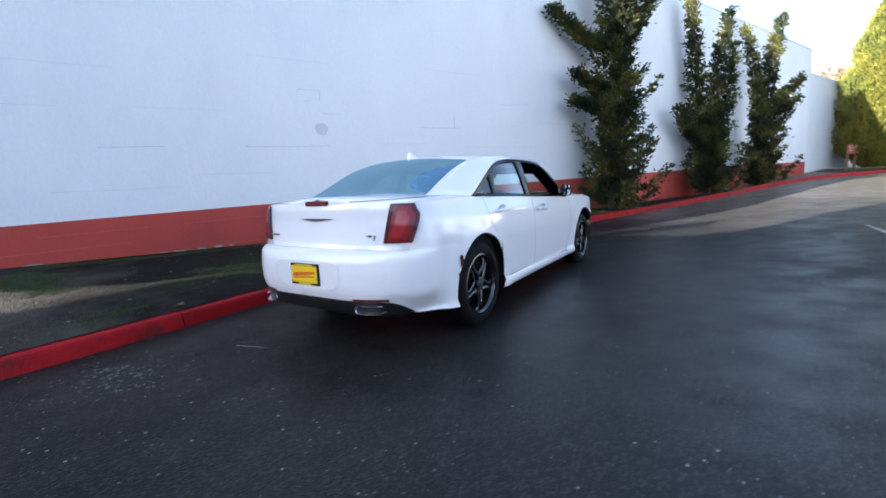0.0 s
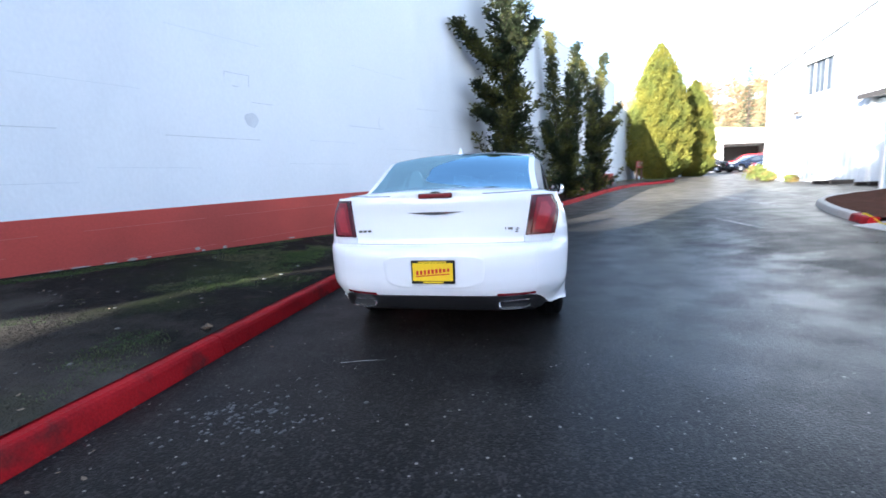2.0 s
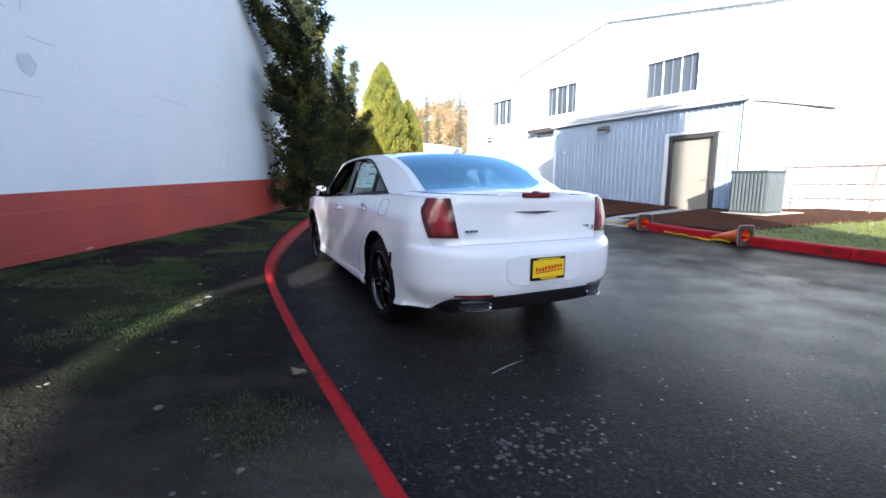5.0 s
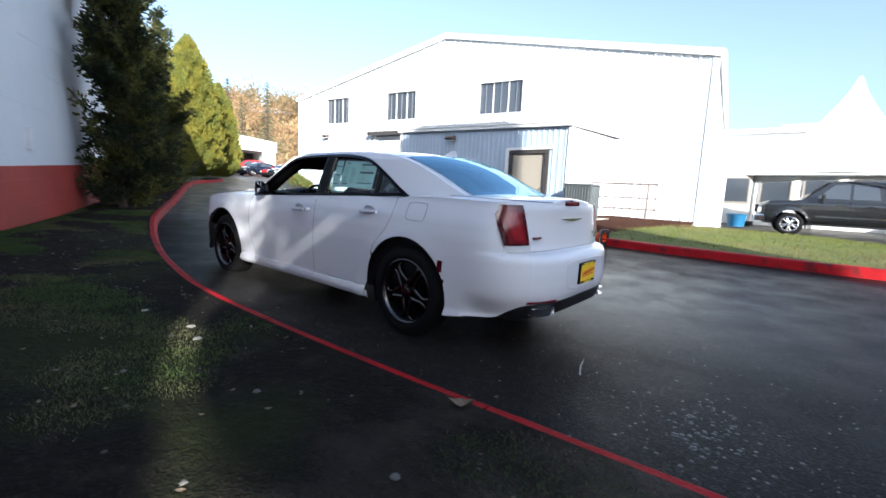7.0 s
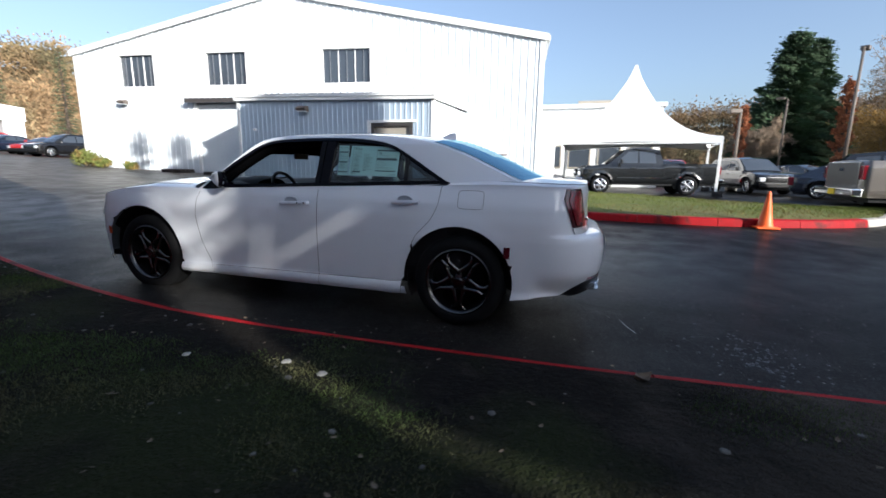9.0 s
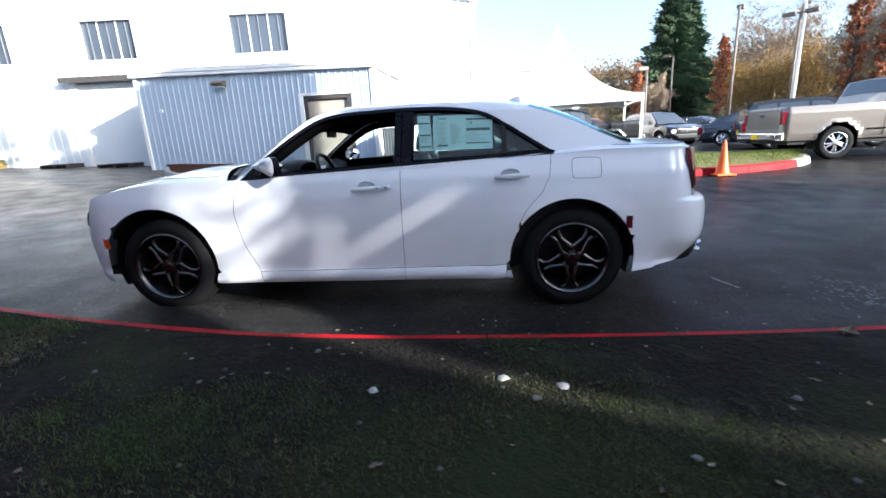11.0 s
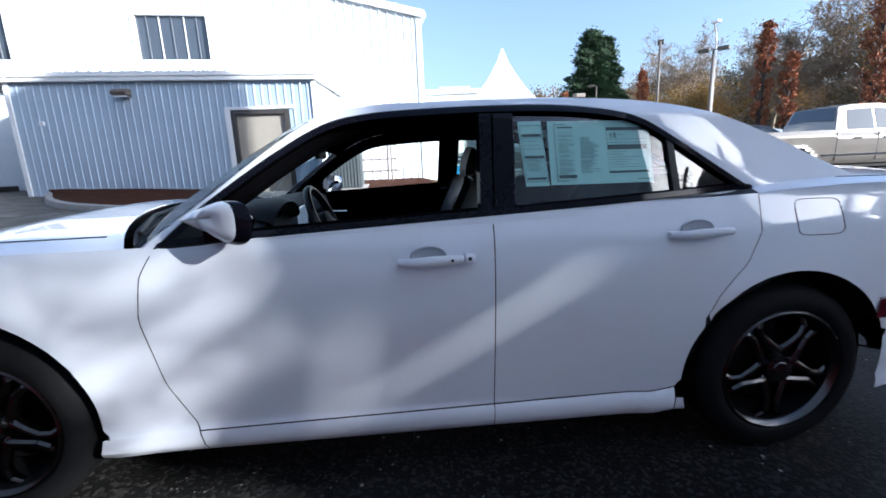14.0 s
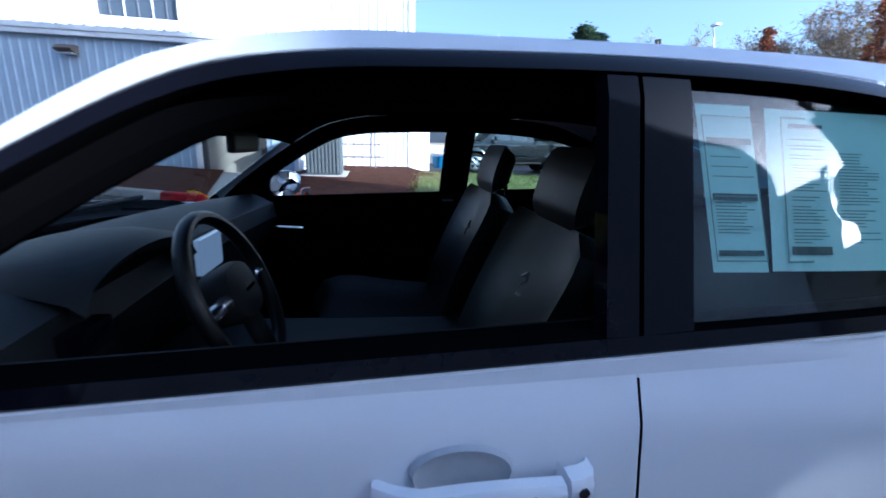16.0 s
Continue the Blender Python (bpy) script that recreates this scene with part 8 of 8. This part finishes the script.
def wall_stroke(name, pts, w, mat, proud=0.003, parent=hall, base=0.0):
    """A thin crack or joint on the wall through (s, z) places."""
    b2 = bmesh.new()
    tube(b2, [on_wall(s, z, base + proud - w) for s, z in pts], w, 5)
    return part(name, b2, mat, parent)


M["crack"] = material("wall_crack", (0.52, 0.53, 0.54), 0.9, vary=0.2)
M["crack_soft"] = material("wall_course_line", (0.62, 0.64, 0.66), 0.85, vary=0.1)
M["red_joint"] = material("red_wall_joint", (0.46, 0.12, 0.09), 0.8, vary=0.2)
M["bare_render"] = material("bare_render", (0.48, 0.46, 0.43), 0.9, vary=0.3, scale=14, fine=70, bump=0.004, bump_scale=40)
M["old_paint"] = material("worn_white_paint", (0.30, 0.30, 0.29), 0.8, vary=0.4, scale=5, fine=40, second=(0.08, 0.08, 0.08), mix_scale=9, mix_lo=0.45, mix_hi=0.6)
M["wood_dark"] = material("dark_pallet_wood", (0.045, 0.036, 0.03), 0.85, vary=0.3, scale=6, fine=50, stretch=(1, 0.1, 1))
rnd = random.Random(41)
for pts in ([(-0.39, 3.12), (-0.2, 3.118), (0.04, 3.13)], [(-0.38, 3.11), (-0.39, 3.03)], [(0.04, 3.13), (0.02, 2.94)], [(-0.27, 2.92), (-0.15, 2.92)], [(0.05, 2.71), (0.25, 2.712), (0.45, 2.72)], [(-1.35, 2.07), (-0.6, 2.085), (0.16, 2.11)], [(-3.4, 2.015), (-2.54, 2.05)], [(2.25, 2.55), (2.8, 2.56), (3.34, 2.58)], [(3.18, 2.83), (3.16, 2.57)], [(4.56, 3.19), (5.6, 3.26)]):
    wall_stroke("crack", pts, 0.005, "crack")
for s0, s1, z in ((-6.5, -3.8, 2.6), (-2.9, -1.6, 2.66), (-2.2, -0.9, 1.62), (0.7, 2.2, 1.72), (1.2, 2.4, 2.16), (3.4, 5.9, 2.10), (5.0, 7.2, 2.75), (-1.2, 0.3, 3.62), (-4.0, -2.4, 1.42), (2.4, 4.2, 3.75), (-5.0, -3.1, 3.2), (6.2, 9.0, 3.3), (8.2, 11.0, 2.4)):
    n_ = 6
    wall_stroke("course_line", [(s0 + (s1 - s0) * k / n_, z + 0.012 * s0 + 0.008 * rnd.random() + 0.02 * (s1 - s0) * k / n_) for k in range(n_ + 1)], 0.004, "crack_soft", 0.002)
# round bare patch with a raised rim
bm = bmesh.new()
for k0, k1, o0, o1 in ((1.0, 0.86, 0.001, 0.006), (0.86, 0.55, 0.006, 0.003), (0.55, 0.02, 0.003, 0.004)):
    loft(bm, [[on_wall(0.02 + 0.125 * k * math.cos(t) * (1 + 0.10 * math.sin(3 * t)), 2.42 + 0.115 * k * math.sin(t) * (1 + 0.08 * math.cos(5 * t)), o) for t in (2 * math.pi * q / 26 for q in range(26))] for k, o in ((k0, o0), (k1, o1))], close=True)
part("bare_patch", bm, "crack_soft", hall, "round patch of bare render")
# joints of the red courses, chipped foot
for drop in (0.20, 0.41, 0.62):
    s = -9.0
    while s < 16:
        e = s + 1.2 + 2.2 * rnd.random()
        if rnd.random() < 0.8:
            wall_stroke("joint", [(q, band(q) - drop) for q in (s, (s + e) / 2, e)], 0.0045, "red_joint", 0.0025, base=0.004)
        s = e + 0.15 + 0.5 * rnd.random()
for s, z, w_, h_ in ((-2.75, 0.385, 0.14, 0.020), (-2.5, 0.392, 0.16, 0.026), (-2.2, 0.398, 0.12, 0.022), (-1.95, 0.405, 0.10, 0.03), (-1.75, 0.41, 0.06, 0.02), (-1.08, 0.44, 0.07, 0.045), (-1.0, 0.40, 0.05, 0.03), (-0.66, 0.40, 0.06, 0.05), (0.6, 0.42, 0.12, 0.02), (-4.3, 0.39, 0.22, 0.025)):
    bm = bmesh.new()
    ring = [(math.cos(2 * math.pi * q / 13), math.sin(2 * math.pi * q / 13), 0.7 + 0.5 * rnd.random()) for q in range(13)]
    loft(bm, [[on_wall(s + 0.6 * w_ * c * r_ * k, z - 0.02 + 0.6 * h_ * v * r_ * k, 0.004 + o) for c, v, r_ in ring] for k, o in ((1.0, 0.0), (0.9, 0.005), (0.02, 0.005))], close=True)
    part("chip", bm, "concrete", hall)
# small outlet box
bm = bmesh.new()
a_, b_ = wall_at(4.68, 0.0)
box(bm, -0.06, 0.06, -0.01, 0.07, -0.175, 0.175, m=Matrix.Translation((a_, b_, 1.67)) @ Matrix.Rotation(math.atan2(WALL_D.y, WALL_D.x) + math.pi, 4, "Z"), bevel=0.012)
part("outlet_box", bm, "trim_white", hall, "small white box on the wall")


def verge_spot(rng, y_lo, y_hi):
    while True:
        k, f = int(rng.integers(0, last - 1)), 0.03 + 0.94 * rng.random()
        a, b = verge_point(k, f), verge_point(k + 1, f)
        t = rng.random()
        p = [a[i] + (b[i] - a[i]) * t for i in range(3)]
        if y_lo < p[1] < y_hi:
            return p, f


rng = np.random.default_rng(123)
pts, dirs = [], []
while len(pts) < 110000:
    p, f = verge_spot(rng, -6.0, 14.0)
    g_ = noise.noise((p[0] * 0.9, p[1] * 0.9, 3.0)) + 0.5 * noise.noise((p[0] * 2.6, p[1] * 2.6, 8.0)) + (0.35 if f > 0.88 else 0.0)
    if g_ < 0.02 + 0.25 * rng.random() + 0.28 * smooth01((3.5 - p[1]) / 2.5):
        continue
    for _ in range(7):
        pts.append((p[0] + rng.normal() * 0.035, p[1] + rng.normal() * 0.035, p[2]))
        dirs.append((rng.normal() * 0.5, rng.normal() * 0.5, 0.8))
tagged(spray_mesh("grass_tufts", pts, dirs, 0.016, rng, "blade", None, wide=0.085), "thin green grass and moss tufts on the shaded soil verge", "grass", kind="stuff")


# blades on the sunny lawn
k_in = offset_line(KERB_R, 0.16)
pts, dirs = [], []
for _ in range(9000):
    i, f = int(rng.integers(0, len(k_in))), 0.01 + 0.97 * rng.random()
    x, y = k_in[i]
    if y > 4.35:
        continue
    t = i / (len(k_in) - 1)
    bx, by = 5.6 + 5.0 * smooth01(t * 1.5), -4.6 + 9.4 * t
    px, py = x + (bx - x) * f + rng.normal() * 0.03, y + (by - y) * f + rng.normal() * 0.12
    pts.append((px, py, ground_z(px, py) + 0.148 + 0.10 * math.sin(math.pi * f * 0.75)))
    dirs.append((rng.normal() * 0.45, rng.normal() * 0.45, 0.9))
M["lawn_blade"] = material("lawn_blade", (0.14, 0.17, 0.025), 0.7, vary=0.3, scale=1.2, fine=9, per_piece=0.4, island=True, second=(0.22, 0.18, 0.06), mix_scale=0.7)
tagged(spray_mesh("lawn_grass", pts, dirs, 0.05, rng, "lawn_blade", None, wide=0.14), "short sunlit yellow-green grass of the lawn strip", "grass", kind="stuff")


def flakes(name, spots, size, mat, label, category, lift=0.006, curl=0.35):
    """Small curled leaves or chips lying on the ground."""
    verts, faces = [], []
    for x, y, z in spots:
        a, s = rng.random() * 6.283, size * (0.5 + rng.random())
        u, v = Vector((math.cos(a), math.sin(a), rng.normal() * 0.15)), Vector((-math.sin(a), math.cos(a), rng.normal() * 0.15))
        c = Vector((x, y, z + lift))
        i = len(verts)
        up = Vector((0, 0, 1))
        for q, w_, h_ in ((-1, 0, curl * 0.5), (-0.3, 0.55, 0.1), (0.4, 0.45, 0.1), (1, 0, curl), (0.4, -0.45, 0.1), (-0.3, -0.55, 0.1), (0, 0, -0.05)):
            verts.append(tuple(c + u * q * s + v * w_ * s + up * h_ * s))
        faces += [(i + k, i + (k + 1) % 6, i + 6) for k in range(6)]
    me = bpy.data.meshes.new(name)
    me.from_pydata(verts, [], faces)
    me.materials.append(M[mat])
    return tagged(new(name, me), label, category, kind="stuff")


flakes("leaf_litter", [verge_spot(rng, -3, 11)[0] for _ in range(420)], 0.012, "leaf_litter", "small brown and pale fallen leaves scattered over the verge", "leaves")
kr = offset_line(KERB_R, -0.25)
spots = []
for _ in range(150):
    x, y = kr[int(rng.integers(0, len(kr)))]
    x, y = x - abs(rng.normal()) * 0.5, y + rng.normal() * 0.4
    spots.append((x, y, ground_z(x, y)))
kl = offset_line(KERB_L, 0.16)
for _ in range(130):
    x, y = kl[int(rng.integers(0, len(kl) * 2 // 3))]
    x, y = x + abs(rng.normal()) * 0.10, y + rng.normal() * 0.3
    spots.append((x, y, ground_z(x, y)))
flakes("road_leaves", spots, 0.014, "leaf_litter", "small fallen leaves gathered along the kerbs", "leaves")


def pebble(bm, x, y, z, r, flat=0.55):
    a = rng.random() * 6.283
    rows = []
    jit = [0.75 + 0.5 * rng.random() for _ in range(7)]
    for k, h in ((0.7, -0.2), (1.0, 0.25), (0.75, 0.75), (0.15, 1.0)):
        rows.append([(x + r * k * jit[q] * math.cos(a + 6.283 * q / 7), y + r * k * jit[q] * math.sin(a + 6.283 * q / 7), z + r * flat * h) for q in range(7)])
    loft(bm, rows, close=True, cap=True)


for x, y, f, r in ((-4.51, 4.65, 0, 0.024), (-4.47, 4.12, 0, 0.026), (-4.46, 3.94, 0, 0.028)):
    k = min(range(last), key=lambda i: (verge_point(i, 0.3)[0] - x) ** 2 + (verge_point(i, 0.3)[1] - y) ** 2)
    f = min((q / 60 for q in range(1, 60)), key=lambda q: (verge_point(k, q)[0] - x) ** 2 + (verge_point(k, q)[1] - y) ** 2)
    bm = bmesh.new()
    pebble(bm, 0, 0, 0, r, 0.4)
    px, py, pz = verge_point(k, f)
    ob = link("stone", bm, "concrete", smooth=True, at=Matrix.Translation((px, py, pz)))
    tagged(ob, "small pale flat stone lying on the soil verge", "stone", "pale stones on the verge")
bm = bmesh.new()
for _ in range(260):
    p, f = verge_spot(rng, -2, 9)
    pebble(bm, p[0], p[1], p[2], 0.006 + 0.014 * rng.random() ** 2)
tagged(link("verge_pebbles", bm, "pebble"), "scattered small pebbles and clods on the verge", "pebbles", kind="stuff")
bm = bmesh.new()
for _ in range(170):
    x, y = -3.12 + 0.30 * rng.normal() * 0.75, 1.28 + 0.22 * rng.normal() * 0.75
    pebble(bm, x, y, ground_z(x, y) - 0.001, 0.005 + 0.010 * rng.random(), 0.35)
for _ in range(500):
    x, y = -3.2 + 5.6 * rng.random(), -1.0 + 4.5 * rng.random()
    if not (-3.3 < x < -1.1 and y > 2.2):
        pebble(bm, x, y, ground_z(x, y) - 0.001, 0.003 + 0.006 * rng.random() ** 2, 0.5)
M["grit"] = material("road_grit", (0.045, 0.045, 0.047), 0.35, vary=0.3, per_piece=0.5, island=True)
tagged(link("loose_gravel", bm, "grit"), "loose grey grit in a worn patch of the asphalt", "gravel", kind="stuff")


def road_strip(pts, w, label):
    b2 = bmesh.new()
    rows = []
    line = [Vector(p) for p in pts]
    n_ = 8
    for i in range((len(line) - 1) * n_ + 1):
        k, t = min(i // n_, len(line) - 2), (i - min(i // n_, len(line) - 2) * n_) / n_
        c, d = line[k].lerp(line[k + 1], t), (line[k + 1] - line[k]).normalized()
        s = Vector((-d.y, d.x)) * w / 2
        rows.append([(q.x, q.y, ground_z(q.x, q.y) + 0.004) for q in (c - s, c + s)])
    loft(b2, rows)
    return tagged(link("road_marking", b2, "old_paint"), label, "road marking", kind="structure")


road_strip([(-2.60, 2.11), (-2.75, 2.08), (-2.90, 2.03)], 0.010, "short worn white paint stroke on the asphalt")
road_strip([(4.85, 15.5), (4.52, 11.11)], 0.10, "worn white parking line on the asphalt")
road_strip([(6.9, 17.5), (6.6, 13.4)], 0.10, "worn white parking line on the asphalt")
road_strip([(2.40, 9.4), (2.49, 7.82)], 0.07, "worn white line on the asphalt")

# dried leaf by the kerb
bm = bmesh.new()
loft(bm, [[(0.045 * u * (1 - abs(v)), 0.06 * v, 0.018 * u * u + 0.02 * v * v) for u in (-1, -0.5, 0, 0.5, 1)] for v in (-0.98, -0.5, 0, 0.5, 0.98)])
leaf = link("dry_leaf", bm, "leaf_litter", smooth=True, at=Matrix.Translation((-4.05, 2.2, ground_z(-4.05, 2.2) + 0.165)) @ Matrix.Rotation(0.6, 4, "Z"))
tagged(leaf, "curled pale brown leaf lying beside the red kerb", "leaf")


# shrubs at the foot of the steel hall
def shrub(x, y, r, h, seed, label):
    g2 = np.random.default_rng(seed)
    top = tree_base("shrub", x, y, ground_z(x, y) - 0.02, label, "shrub", "shrubs at the foot of the hall")
    b2 = bmesh.new()
    p_, d_2 = [], []
    for k in range(14):
        a, t = g2.random() * 6.283, 0.3 + 0.7 * g2.random()
        e = Vector((math.cos(a) * r * t, math.sin(a) * r * t, h * (1.05 - 0.5 * t * t)))
        limb(b2, [(0, 0, 0), e * 0.5 + Vector((0, 0, 0.08 * h)), e], 0.018, 0.006, 4)
        for _ in range(60):
            o = g2.normal(size=3) * r * 0.22
            q = e * (0.5 + 0.5 * g2.random())
            p_.append((q.x + o[0], q.y + o[1], max(0.03, q.z + o[2] * 0.8)))
            d_2.append(g2.normal(size=3) + np.array((0, 0, 0.7)))
    part("stem", b2, "bark", top)
    spray_mesh("crown", p_, d_2, 0.09, g2, "shrub_leaf", top)
    return top


M["shrub_leaf"] = material("shrub_leaves", (0.13, 0.15, 0.03), 0.8, vary=0.3, per_piece=0.4, island=True, second=(0.24, 0.17, 0.05), mix_scale=2.0)
for x, y, r, h, seed in ((10.7, 25.4, 0.55, 0.75, 1), (10.8, 24.4, 0.32, 0.42, 2), (10.9, 22.9, 0.28, 0.32, 3)):
    shrub(x, y, r, h, seed, "rounded yellow-green shrub against the ribbed hall" if h > 0.8 else "low shrub against the ribbed hall")


# low dark pallets at the foot of the hall
for y, l in ((20.2, 1.1), (17.9, 1.3)):
    pal = empty("pallet", Matrix.Translation((11.2 - 0.0765 * (y - 18), y, ground_z(11.2, y) + 0.002)) @ Matrix.Rotation(radians(4), 4, "Z"), "dark weathered pallet lying against the ribbed hall", "pallet", "pallets at the hall")
    for k in range(5):
        part("board", boxed(-0.40 + k * 0.18, -0.28 + k * 0.18, -l / 2, l / 2, 0.13, 0.16), "wood_dark", pal)
    for yy in (-l / 2, -0.05, l / 2 - 0.1):
        part("bearer", boxed(-0.40, 0.44, yy, yy + 0.1, 0.0, 0.13), "wood_dark", pal)
